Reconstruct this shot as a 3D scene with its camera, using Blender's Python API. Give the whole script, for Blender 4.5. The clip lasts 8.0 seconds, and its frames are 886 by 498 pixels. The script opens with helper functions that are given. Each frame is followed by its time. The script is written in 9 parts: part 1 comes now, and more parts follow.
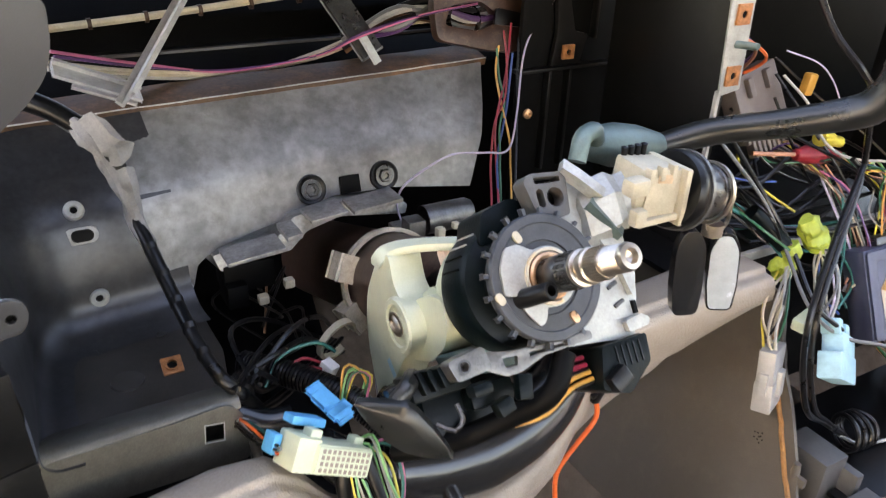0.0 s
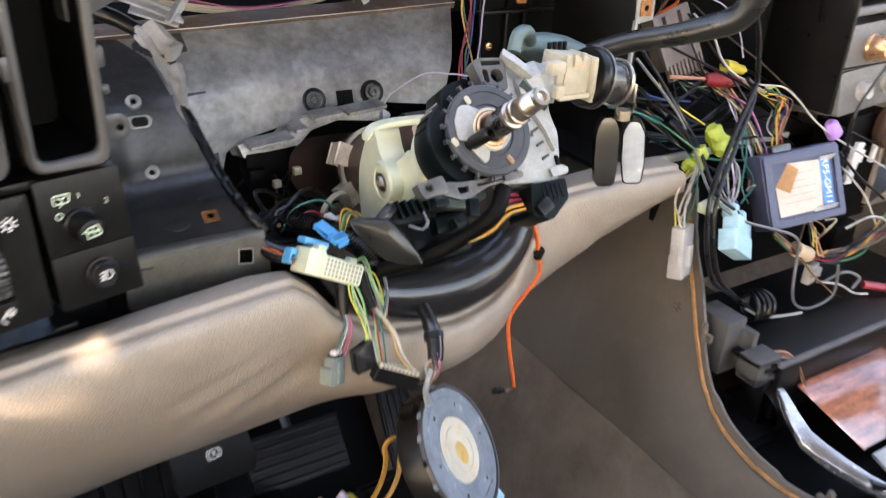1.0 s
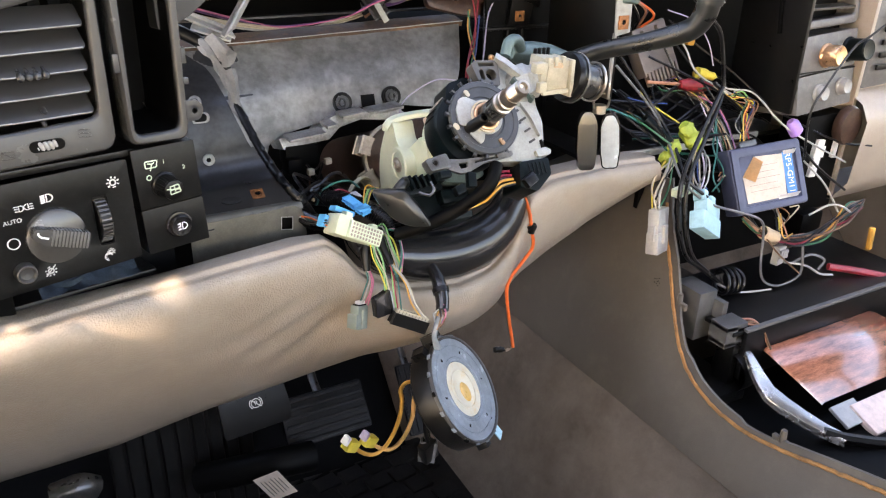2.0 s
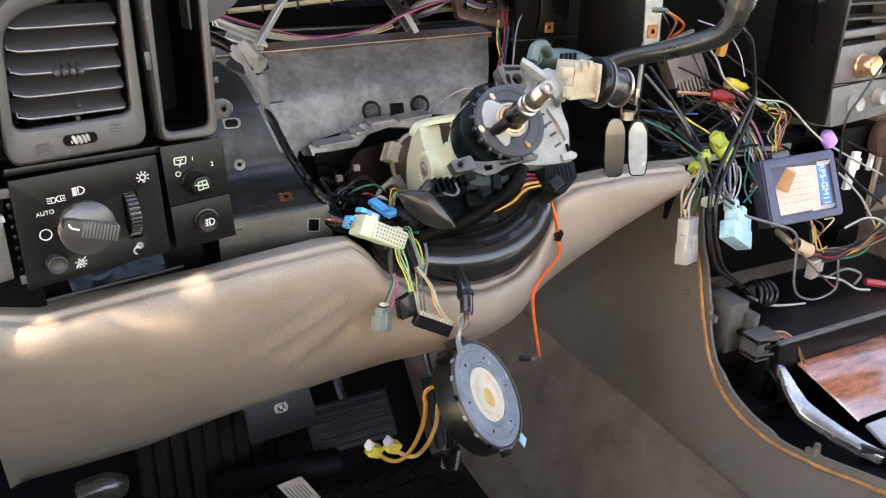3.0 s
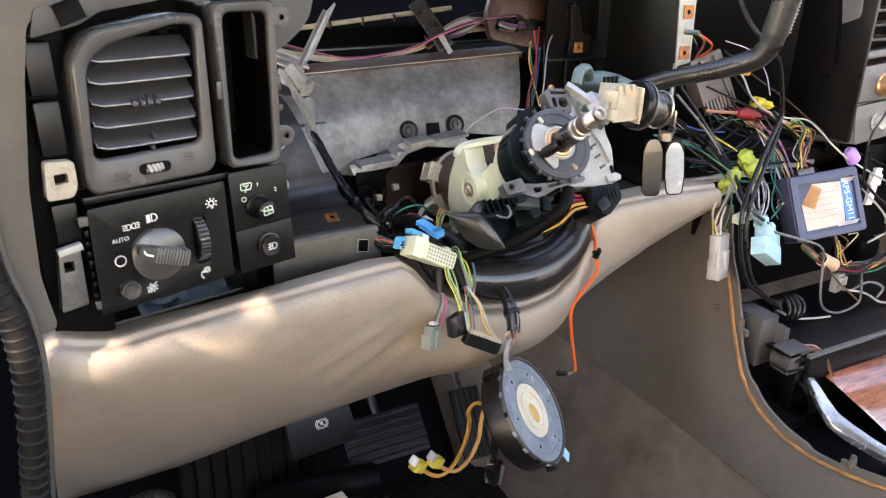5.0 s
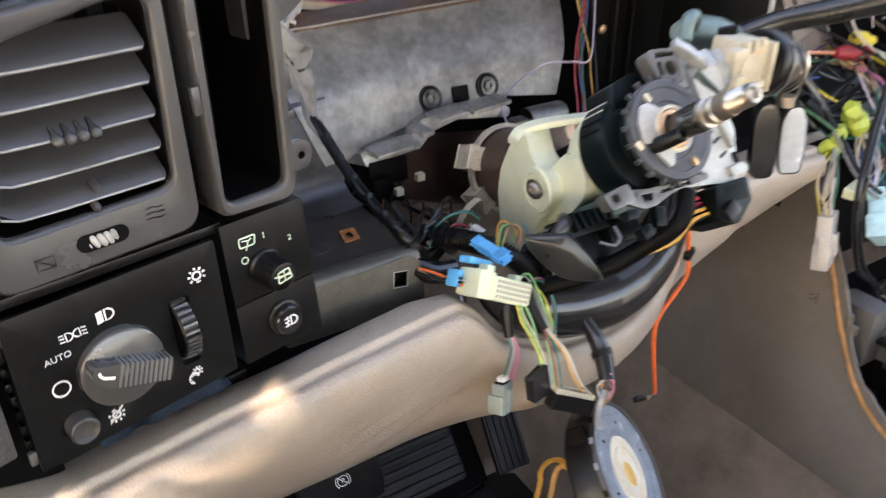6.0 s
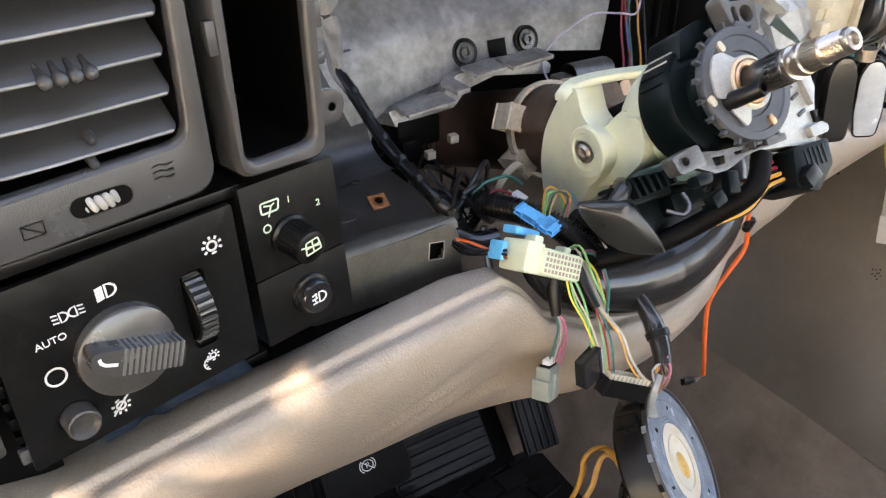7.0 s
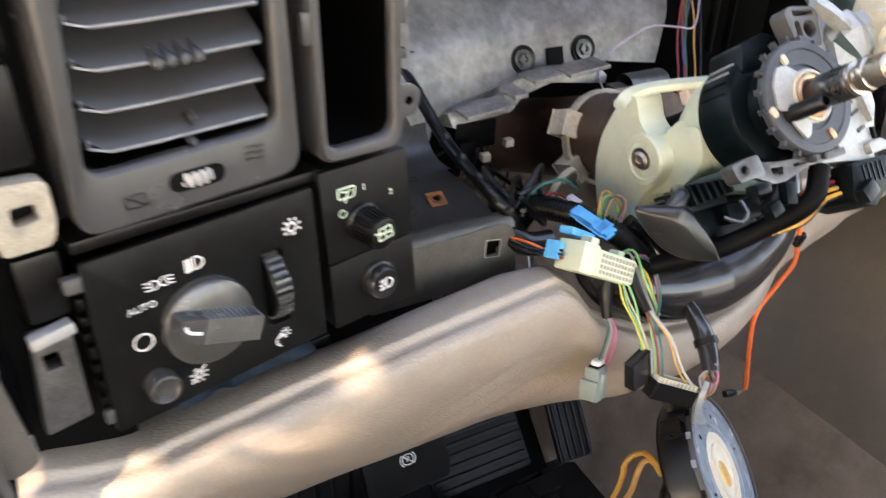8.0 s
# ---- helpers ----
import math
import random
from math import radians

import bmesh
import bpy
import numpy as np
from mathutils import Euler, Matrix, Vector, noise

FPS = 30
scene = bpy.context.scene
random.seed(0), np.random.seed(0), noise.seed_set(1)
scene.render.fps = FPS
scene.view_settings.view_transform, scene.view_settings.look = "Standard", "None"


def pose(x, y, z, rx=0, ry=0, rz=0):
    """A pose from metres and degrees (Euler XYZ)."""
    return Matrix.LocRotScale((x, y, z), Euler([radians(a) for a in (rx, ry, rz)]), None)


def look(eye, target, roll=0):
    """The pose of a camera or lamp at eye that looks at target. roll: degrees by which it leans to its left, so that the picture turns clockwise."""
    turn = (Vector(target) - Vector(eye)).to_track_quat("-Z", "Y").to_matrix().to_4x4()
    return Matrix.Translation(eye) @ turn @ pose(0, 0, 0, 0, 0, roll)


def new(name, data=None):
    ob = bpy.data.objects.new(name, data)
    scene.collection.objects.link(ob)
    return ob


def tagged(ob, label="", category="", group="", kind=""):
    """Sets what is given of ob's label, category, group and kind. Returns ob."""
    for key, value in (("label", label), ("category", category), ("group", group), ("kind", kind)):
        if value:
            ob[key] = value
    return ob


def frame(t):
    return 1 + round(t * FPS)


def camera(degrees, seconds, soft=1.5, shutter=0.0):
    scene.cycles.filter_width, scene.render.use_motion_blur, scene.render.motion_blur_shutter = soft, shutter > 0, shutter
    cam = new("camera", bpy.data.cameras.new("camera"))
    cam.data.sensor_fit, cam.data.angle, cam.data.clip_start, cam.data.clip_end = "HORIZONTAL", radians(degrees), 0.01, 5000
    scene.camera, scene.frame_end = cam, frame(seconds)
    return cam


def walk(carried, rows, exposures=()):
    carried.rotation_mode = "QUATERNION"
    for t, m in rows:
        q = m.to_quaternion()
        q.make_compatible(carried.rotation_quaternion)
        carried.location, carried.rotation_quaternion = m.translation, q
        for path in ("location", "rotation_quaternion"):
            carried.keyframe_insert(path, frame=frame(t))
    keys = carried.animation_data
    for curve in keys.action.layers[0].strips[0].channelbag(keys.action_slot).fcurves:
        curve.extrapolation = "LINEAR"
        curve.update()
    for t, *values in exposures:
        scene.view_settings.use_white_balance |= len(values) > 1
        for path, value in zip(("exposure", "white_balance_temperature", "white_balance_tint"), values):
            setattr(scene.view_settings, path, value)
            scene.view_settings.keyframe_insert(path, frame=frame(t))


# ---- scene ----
cam = camera(59.8, 8.0, soft=1.1, shutter=0.5)
PATH = [
    (0, (0.0828, 0.0940, 1.1592), (0.6265, 1.0047, 0.5981), 2.48),
    (0.5, (0.0541, 0.0300, 1.1512), (0.6022, 0.9381, 0.5900), 2.51),
    (1, (-0.0106, -0.1061, 1.1324), (0.5471, 0.8030, 0.5825), 2.46),
    (1.5, (-0.0774, -0.2221, 1.1491), (0.4760, 0.7012, 0.6188), 1.99),
    (3, (-0.0723, -0.2741, 1.1171), (0.4226, 0.7117, 0.6447), 0.94),
    (3.5, (-0.0652, -0.2730, 1.1187), (0.4247, 0.7206, 0.6574), 0.99),
    (4, (-0.0721, -0.2758, 1.1213), (0.4169, 0.7207, 0.6653), 1.08),
    (4.2, (-0.0760, -0.2766, 1.1226), (0.4168, 0.7192, 0.6693), 1.10),
    (5.3, (-0.1488, -0.2170, 1.1624), (0.3898, 0.7413, 0.6811), 0.82),
    (5.4, (-0.1440, -0.1918, 1.1750), (0.4069, 0.7512, 0.6776), 1.02),
    (5.5, (-0.1446, -0.1691, 1.1811), (0.4011, 0.7725, 0.6756), 1.10),
    (5.6, (-0.1260, -0.1479, 1.1713), (0.3777, 0.8166, 0.6653), -0.77),
    (6, (-0.0990, 0.0296, 1.1352), (0.4513, 0.9191, 0.5470), -0.32),
    (6.5, (-0.0912, 0.0804, 1.1072), (0.4555, 0.9515, 0.4890), -0.48),
    (7, (-0.0884, 0.0890, 1.1023), (0.4343, 0.9675, 0.4739), -0.43),
    (7.5, (-0.0727, 0.0997, 1.0754), (0.4320, 0.9866, 0.4441), 0.04),
    (8, (-0.1166, 0.0828, 1.1003), (0.3721, 0.9914, 0.4874), 0.99),
]
walk(cam, [(t, look(eye, target, roll)) for t, eye, target, roll in PATH], [(0, 3.27, 8300, 21), (1.5, 3.28, 8300, 21), (3, 3.21, 8300, 21), (4.2, 3.21, 8300, 21), (5.5, 3.28, 8300, 21), (6.5, 3.25, 8300, 21), (7.2, 3.27, 8300, 21), (8, 3.36, 8300, 21)])

# world, sun and exposure
SUN_AZ, SUN_EL = 222.0, 36.0          # the sun's bearing, counted from +x towards +y, and its height
world = bpy.data.worlds.new("world")
scene.world = world
world.use_nodes = True
wn = world.node_tree
sky = wn.nodes.new("ShaderNodeTexSky")
sky.sky_type, sky.sun_disc = "NISHITA", False
sky.sun_elevation, sky.sun_rotation = radians(SUN_EL), radians(90 - SUN_AZ)
wn.links.new(sky.outputs["Color"], wn.nodes["Background"].inputs["Color"])
wn.nodes["Background"].inputs["Strength"].default_value = 0.15
sun = new("sun", bpy.data.lights.new("sun", "SUN"))
sun.data.energy, sun.data.angle, sun.data.color = 2.4, radians(0.5), (1.0, 0.94, 0.84)
sun_from = Vector((math.cos(radians(SUN_AZ)) * math.cos(radians(SUN_EL)), math.sin(radians(SUN_AZ)) * math.cos(radians(SUN_EL)), math.sin(radians(SUN_EL))))
sun.matrix_world = look(sun_from * 6, (0, 0, 0))


# materials
def material(name, color, rough=0.5, metal=0.0, vary=0.25, stain=30.0, grain=900.0, bump=0.15, dust=None, dusty=0.0, coat=0.0, cells=0.0, streak=None, spec=0.5):
    m = bpy.data.materials.new(name)
    m.use_nodes = True
    nt = m.node_tree
    b = nt.nodes["Principled BSDF"]
    b.inputs["Metallic"].default_value = metal
    b.inputs["Coat Weight"].default_value = coat
    b.inputs["Specular IOR Level"].default_value = spec
    co = nt.nodes.new("ShaderNodeTexCoord")
    at = co.outputs["Object"]
    if streak:
        sc = nt.nodes.new("ShaderNodeMapping")
        sc.inputs["Scale"].default_value = streak
        nt.links.new(at, sc.inputs["Vector"])
        at = sc.outputs["Vector"]
    big = nt.nodes.new("ShaderNodeTexNoise")
    big.inputs["Scale"].default_value, big.inputs["Detail"].default_value, big.inputs["Roughness"].default_value = stain, 6, 0.65
    small = nt.nodes.new("ShaderNodeTexNoise")
    small.inputs["Scale"].default_value, small.inputs["Detail"].default_value = grain, 3
    nt.links.new(at, big.inputs["Vector"])
    nt.links.new(at, small.inputs["Vector"])
    ramp = nt.nodes.new("ShaderNodeValToRGB")
    lo = [c * (1 - vary) for c in color]
    hi = [min(1.0, c * (1 + vary)) for c in color]
    ramp.color_ramp.elements[0].position, ramp.color_ramp.elements[0].color = 0.32, (*lo, 1)
    ramp.color_ramp.elements[1].position, ramp.color_ramp.elements[1].color = 0.68, (*hi, 1)
    nt.links.new(big.outputs["Fac"], ramp.inputs["Fac"])
    out = ramp.outputs["Color"]
    mix = nt.nodes.new("ShaderNodeMixRGB")
    mix.blend_type = "OVERLAY"
    mix.inputs["Fac"].default_value = min(0.5, vary)
    nt.links.new(out, mix.inputs["Color1"])
    nt.links.new(small.outputs["Fac"], mix.inputs["Color2"])
    out = mix.outputs["Color"]
    if dust:
        d = nt.nodes.new("ShaderNodeTexNoise")
        d.inputs["Scale"].default_value, d.inputs["Detail"].default_value, d.inputs["Roughness"].default_value = stain * 2.3, 9, 0.75
        nt.links.new(at, d.inputs["Vector"])
        r2 = nt.nodes.new("ShaderNodeValToRGB")
        r2.color_ramp.elements[0].position, r2.color_ramp.elements[0].color = 0.5, (0, 0, 0, 1)
        r2.color_ramp.elements[1].position, r2.color_ramp.elements[1].color = 0.78, (dusty, dusty, dusty, 1)
        nt.links.new(d.outputs["Fac"], r2.inputs["Fac"])
        m2 = nt.nodes.new("ShaderNodeMixRGB")
        m2.inputs["Color2"].default_value = (*dust, 1)
        nt.links.new(r2.outputs["Color"], m2.inputs["Fac"])
        nt.links.new(out, m2.inputs["Color1"])
        out = m2.outputs["Color"]
    nt.links.new(out, b.inputs["Base Color"])
    mr = nt.nodes.new("ShaderNodeMapRange")
    mr.inputs["To Min"].default_value, mr.inputs["To Max"].default_value = max(0.02, rough - 0.12), min(1.0, rough + 0.12)
    nt.links.new(big.outputs["Fac"], mr.inputs["Value"])
    nt.links.new(mr.outputs["Result"], b.inputs["Roughness"])
    if bump:
        bp = nt.nodes.new("ShaderNodeBump")
        bp.inputs["Strength"].default_value, bp.inputs["Distance"].default_value = bump, 0.0006
        h = small.outputs["Fac"]
        if cells:
            vo = nt.nodes.new("ShaderNodeTexVoronoi")
            vo.inputs["Scale"].default_value = cells
            nt.links.new(at, vo.inputs["Vector"])
            ad = nt.nodes.new("ShaderNodeMath")
            ad.operation = "ADD"
            nt.links.new(vo.outputs["Distance"], ad.inputs[0])
            nt.links.new(h, ad.inputs[1])
            h = ad.outputs["Value"]
        nt.links.new(h, bp.inputs["Height"])
        nt.links.new(bp.outputs["Normal"], b.inputs["Normal"])
    return m


def plain(name, color, rough=0.45, metal=0.0, coat=0.0):
    return material(name, color, rough, metal, vary=0.14, stain=90, grain=1500, bump=0.06, coat=coat)


LEATHER = material("beige_vinyl", (0.318, 0.262, 0.209), 0.36, vary=0.14, stain=9, grain=520, bump=0.55, cells=480, dust=(0.44, 0.39, 0.335), dusty=0.35)
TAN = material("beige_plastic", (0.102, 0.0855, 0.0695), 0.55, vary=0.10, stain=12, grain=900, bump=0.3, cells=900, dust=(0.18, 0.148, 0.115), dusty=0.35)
BLACK = material("black_plastic", (0.0038, 0.0038, 0.004), 0.32, vary=0.3, stain=40, bump=0.25, dust=(0.03, 0.027, 0.024), dusty=0.15, spec=0.32)
PANEL = material("switch_plastic", (0.0052, 0.0054, 0.0056), 0.34, vary=0.2, stain=60, grain=1400, bump=0.2, dust=(0.07, 0.068, 0.065), dusty=0.12, spec=0.27)
KNOBM = material("satin_grey_knob", (0.058, 0.057, 0.055), 0.25, vary=0.12, stain=40, grain=1300, bump=0.12, spec=0.8)
VENTP = material("vent_plastic", (0.054, 0.0535, 0.0535), 0.24, vary=0.08, stain=24, grain=1300, bump=0.14, cells=1500, dust=(0.10, 0.098, 0.095), dusty=0.0)
GREYP = material("charcoal_plastic", (0.045, 0.043, 0.041), 0.36, vary=0.18, stain=30, grain=1300, bump=0.2, cells=1400, dust=(0.12, 0.11, 0.10), dusty=0.2)
# near-black, also puts the shade of recesses, backings and holes into colour
DARK = material("dull_black_and_shade", (0.0018, 0.0018, 0.0018), 0.55, vary=0.35, stain=15, bump=0.2, dust=(0.007, 0.006, 0.005), dusty=0.3, spec=0.1)
GLOSSB = material("glossy_black", (0.012, 0.012, 0.013), 0.22, vary=0.2, stain=25, bump=0.06, coat=0.3)
STEEL = material("galvanised_sheet", (0.245, 0.239, 0.229), 0.47, 0.5, vary=0.40, stain=16, grain=110, bump=0.06, dust=(0.09, 0.075, 0.06), dusty=0.6)
SHELFM = material("grimy_black_steel", (0.042, 0.037, 0.032), 0.4, 0.3, vary=0.4, stain=20, bump=0.15, dust=(0.09, 0.065, 0.048), dusty=0.5)
LIPM = material("worn_olive_steel", (0.105, 0.099, 0.082), 0.42, 0.4, vary=0.35, stain=16, bump=0.1, dust=(0.05, 0.04, 0.03), dusty=0.6)
BROWNM = material("brown_primer_steel", (0.058, 0.031, 0.022), 0.36, 0.3, vary=0.35, stain=35, bump=0.2, dust=(0.24, 0.15, 0.09), dusty=0.4)
MINT = material("pale_green_casting", (0.60, 0.64, 0.49), 0.36, 0.1, vary=0.10, stain=16, grain=700, bump=0.12, dust=(0.34, 0.36, 0.27), dusty=0.35)
HOUSEM = material("dark_teal_black_housing", (0.002, 0.0045, 0.005), 0.34, vary=0.35, stain=40, grain=500, bump=0.25, dust=(0.008, 0.014, 0.014), dusty=0.3, spec=0.14)
SLATM = material("slat_plastic", (0.043, 0.0425, 0.043), 0.36, vary=0.08, stain=24, grain=1300, bump=0.1, cells=1500)
# the carrier's steel again, with the pan's shade put into a darker colour
PANM = material("shaded_steel_pan", (0.047, 0.047, 0.050), 0.34, 0.45, vary=0.35, stain=14, grain=200, bump=0.08, dust=(0.06, 0.05, 0.042), dusty=0.45)
CASTM = material("rough_zinc_casting", (0.36, 0.35, 0.335), 0.44, 0.6, vary=0.35, stain=40, grain=350, bump=0.5, dust=(0.12, 0.11, 0.10), dusty=0.6)
RAILM = material("worn_bright_rail", (0.40, 0.385, 0.37), 0.25, 0.8, vary=0.3, stain=50, bump=0.1, dust=(0.12, 0.10, 0.085), dusty=0.5)
FOBM = material("pale_blue_white_sheen", (0.52, 0.58, 0.62), 0.24, 0.25, vary=0.12, stain=60, bump=0.1)
EDGEM = material("pale_plastic_and_edge_glint", (0.27, 0.266, 0.262), 0.24, vary=0.15, stain=60, bump=0.08)
RIMM = material("brown_scorched_rim", (0.098, 0.060, 0.042), 0.55, 0.1, vary=0.45, stain=12, grain=300, bump=0.2, dust=(0.36, 0.17, 0.08), dusty=0.7, spec=0.3)
LEVERM = material("satin_black_lever", (0.016, 0.017, 0.016), 0.3, vary=0.2, stain=30, bump=0.1)
STRIPM = material("pale_scuffed_strip", (0.46, 0.445, 0.43), 0.45, vary=0.2, stain=35, bump=0.15, dust=(0.18, 0.16, 0.14), dusty=0.5)
TEALM = material("teal_tinted_casting", (0.095, 0.140, 0.132), 0.42, 0.3, vary=0.25, stain=40, bump=0.25, dust=(0.12, 0.11, 0.09), dusty=0.4)
WHITEM = material("pale_zinc", (0.37, 0.375, 0.35), 0.40, 0.3, vary=0.18, stain=45, grain=500, bump=0.3, dust=(0.22, 0.21, 0.17), dusty=0.55)
ALLOY = material("cast_aluminium", (0.17, 0.167, 0.16), 0.40, 0.75, vary=0.28, stain=60, grain=600, bump=0.35, dust=(0.11, 0.10, 0.09), dusty=0.5)
CHROME = material("machined_steel", (0.54, 0.47, 0.39), 0.34, 1.0, vary=0.15, stain=80, bump=0.08, dust=(0.2, 0.16, 0.12), dusty=0.35)
DARKST = material("oiled_dark_steel", (0.10, 0.10, 0.10), 0.3, 0.8, vary=0.3, stain=70, bump=0.12, dust=(0.2, 0.14, 0.09), dusty=0.4)
DISCM = material("slate_nylon", (0.050, 0.054, 0.060), 0.38, vary=0.2, stain=60, bump=0.15, dust=(0.12, 0.12, 0.12), dusty=0.3)
GRIPM = material("rubbed_grip", (0.12, 0.117, 0.112), 0.33, vary=0.15, stain=60, bump=0.1)
OLDCREAM = material("grimy_cream_plastic", (0.42, 0.37, 0.29), 0.5, vary=0.3, stain=40, bump=0.2, dust=(0.09, 0.075, 0.06), dusty=0.7)
COPPER = material("coppery_ring", (0.62, 0.36, 0.2), 0.3, 0.8, vary=0.25, stain=90, bump=0.1)
MIDGREY = material("mid_grey_plastic", (0.075, 0.072, 0.069), 0.45, vary=0.15, stain=40, bump=0.2, dust=(0.16, 0.15, 0.13), dusty=0.25)
SILVERP = material("dusty_silver_paint", (0.40, 0.39, 0.37), 0.45, 0.2, vary=0.12, stain=40, bump=0.15, dust=(0.22, 0.2, 0.17), dusty=0.3)
CREAM = material("cream_plastic", (0.47, 0.42, 0.31), 0.5, vary=0.15, stain=50, bump=0.15, dust=(0.3, 0.25, 0.18), dusty=0.4)
PALECON = material("pale_grey_nylon", (0.60, 0.65, 0.47), 0.40, vary=0.08, stain=60, bump=0.1, dust=(0.34, 0.32, 0.27), dusty=0.2)
BLUECON = plain("bright_blue_nylon", (0.07, 0.42, 0.74), 0.4)
PINM = plain("pin_cavity", (0.30, 0.245, 0.21), 0.6)
GREENPLUG = material("grey_green_nylon", (0.20, 0.235, 0.205), 0.42, vary=0.12, stain=60, bump=0.12)
ICEBLUE = plain("ice_blue_nylon", (0.34, 0.56, 0.62), 0.4)
CARPET = material("brown_carpet", (0.125, 0.098, 0.076), 0.9, vary=0.45, stain=6, grain=1200, bump=0.9, dust=(0.20, 0.165, 0.13), dusty=0.6, spec=0.1)
MATR = material("black_rubber", (0.009, 0.0085, 0.008), 0.46, vary=0.3, stain=20, bump=0.3, dust=(0.03, 0.027, 0.025), dusty=0.4, spec=0.2)
TAPE = material("grey_cloth_tape", (0.19, 0.18, 0.17), 0.5, vary=0.2, stain=70, grain=700, bump=0.5)
ORANGEFOAM = material("orange_foam_edge", (0.36, 0.165, 0.055), 0.85, vary=0.35, stain=60, bump=0.5, dust=(0.16, 0.12, 0.09), dusty=0.7)
PRINT = plain("white_print", (0.72, 0.70, 0.68), 0.5)
PRINTGREY = plain("faded_print", (0.30, 0.26, 0.22), 0.6)
PRINTG = plain("pale_green_print", (0.62, 0.74, 0.55), 0.5)
CLIPM = material("brassy_spring_clip", (0.40, 0.155, 0.055), 0.45, 0.4, vary=0.4, stain=160, bump=0.3, dust=(0.06, 0.03, 0.02), dusty=0.6)
PAPER = material("worn_paper_label", (0.56, 0.47, 0.39), 0.6, vary=0.12, stain=55, bump=0.15, dust=(0.5, 0.34, 0.2), dusty=0.5)
PAPERO = plain("curled_orange_paper", (0.66, 0.38, 0.17), 0.6)
STACKM = material("dusty_grey_panel", (0.105, 0.102, 0.10), 0.5, vary=0.2, stain=40, bump=0.2, dust=(0.28, 0.26, 0.23), dusty=0.4)
PINNEDM = material("brown_grey_nylon", (0.135, 0.112, 0.102), 0.5, vary=0.15, stain=60, bump=0.15)
BOXM = material("slate_blue_box", (0.060, 0.068, 0.115), 0.4, vary=0.15, stain=40, bump=0.2)
BLUEBAR = plain("blue_label_bar", (0.05, 0.22, 0.50), 0.5)
WOOD = material("lacquered_burl_wood", (0.33, 0.115, 0.065), 0.10, vary=0.55, stain=22, grain=240, bump=0.02, coat=1.0, streak=(1.0, 5.0, 5.0), dust=(0.10, 0.035, 0.022), dusty=0.6, spec=1.0)
PINKWHITE = plain("blush_plastic", (0.72, 0.55, 0.48), 0.35)
CLOTH = material("dark_blue_rag", (0.045, 0.072, 0.11), 0.8, vary=0.4, stain=60, bump=0.5)
SKINP = material("creamy_centre", (0.62, 0.55, 0.42), 0.4, vary=0.12, stain=22, bump=0.1, dust=(0.66, 0.38, 0.10), dusty=0.9)
HEADLINER = material("grey_headliner", (0.35, 0.33, 0.30), 0.9, vary=0.1, stain=10, bump=0.4)
# kept dark so that the unseen cabin walls throw little light back
SEATM = material("dark_door_trim", (0.075, 0.065, 0.055), 0.6, vary=0.12, stain=12, bump=0.4)
LIMETAPE = material("lime_tape", (0.36, 0.44, 0.06), 0.45, vary=0.2, stain=90, bump=0.4)
MASKTAPE = material("masking_tape", (0.58, 0.42, 0.27), 0.6, vary=0.15, stain=80, bump=0.3)
ASPH = material("pale_concrete", (0.36, 0.35, 0.335), 0.9, vary=0.2, stain=1.5, grain=60, bump=0.3)
W = {k: plain("wire_" + k, c, 0.38) for k, c in {
    "red": (0.27, 0.02, 0.03), "maroon": (0.26, 0.02, 0.04), "orange": (0.75, 0.13, 0.03), "amber": (0.60, 0.30, 0.06),
    "yellow": (0.62, 0.50, 0.07), "green": (0.02, 0.12, 0.055), "lime": (0.20, 0.46, 0.17), "teal": (0.012, 0.12, 0.105), "blue": (0.025, 0.065, 0.22),
    "purple": (0.085, 0.035, 0.115), "pink": (0.48, 0.13, 0.22), "white": (0.38, 0.365, 0.33), "cream": (0.48, 0.41, 0.29),
    "brown": (0.16, 0.08, 0.04), "grey": (0.13, 0.13, 0.13), "salmon": (0.42, 0.19, 0.12), "lilac": (0.50, 0.43, 0.54)}.items()}
W["black"] = material("wire_black", (0.006, 0.006, 0.0065), 0.3, vary=0.14, stain=90, grain=1500, bump=0.06, spec=0.4)
CAPM = plain("purple_nylon", (0.40, 0.22, 0.60), 0.35)
WOOD.node_tree.nodes["Principled BSDF"].inputs["Coat Roughness"].default_value = 0.2


# builders: each adds to a bmesh
def frame_of(o, u, w, n):
    return Matrix(((u[0], w[0], n[0], o[0]), (u[1], w[1], n[1], o[1]), (u[2], w[2], n[2], o[2]), (0, 0, 0, 1)))


def along(p0, p1, side=(1, 0, 0)):
    """A frame at p0 whose z runs to p1; gives the frame and the length."""
    p0, p1 = Vector(p0), Vector(p1)
    n = (p1 - p0).normalized()
    u = Vector(side) - n * Vector(side).dot(n)
    if u.length < 1e-4:
        u = n.orthogonal()
    u.normalize()
    return frame_of(p0, u, n.cross(u), n), (p1 - p0).length


def sharp_bevel(bm, faces, off, seg=2, angle=25):
    if off <= 0:
        return
    edges = {e for f in faces for e in f.edges if len(e.link_faces) == 2 and e.calc_face_angle(0) > radians(angle)}
    bmesh.ops.bevel(bm, geom=list(edges), offset=off, segments=seg, affect="EDGES", profile=0.6, clamp_overlap=True)


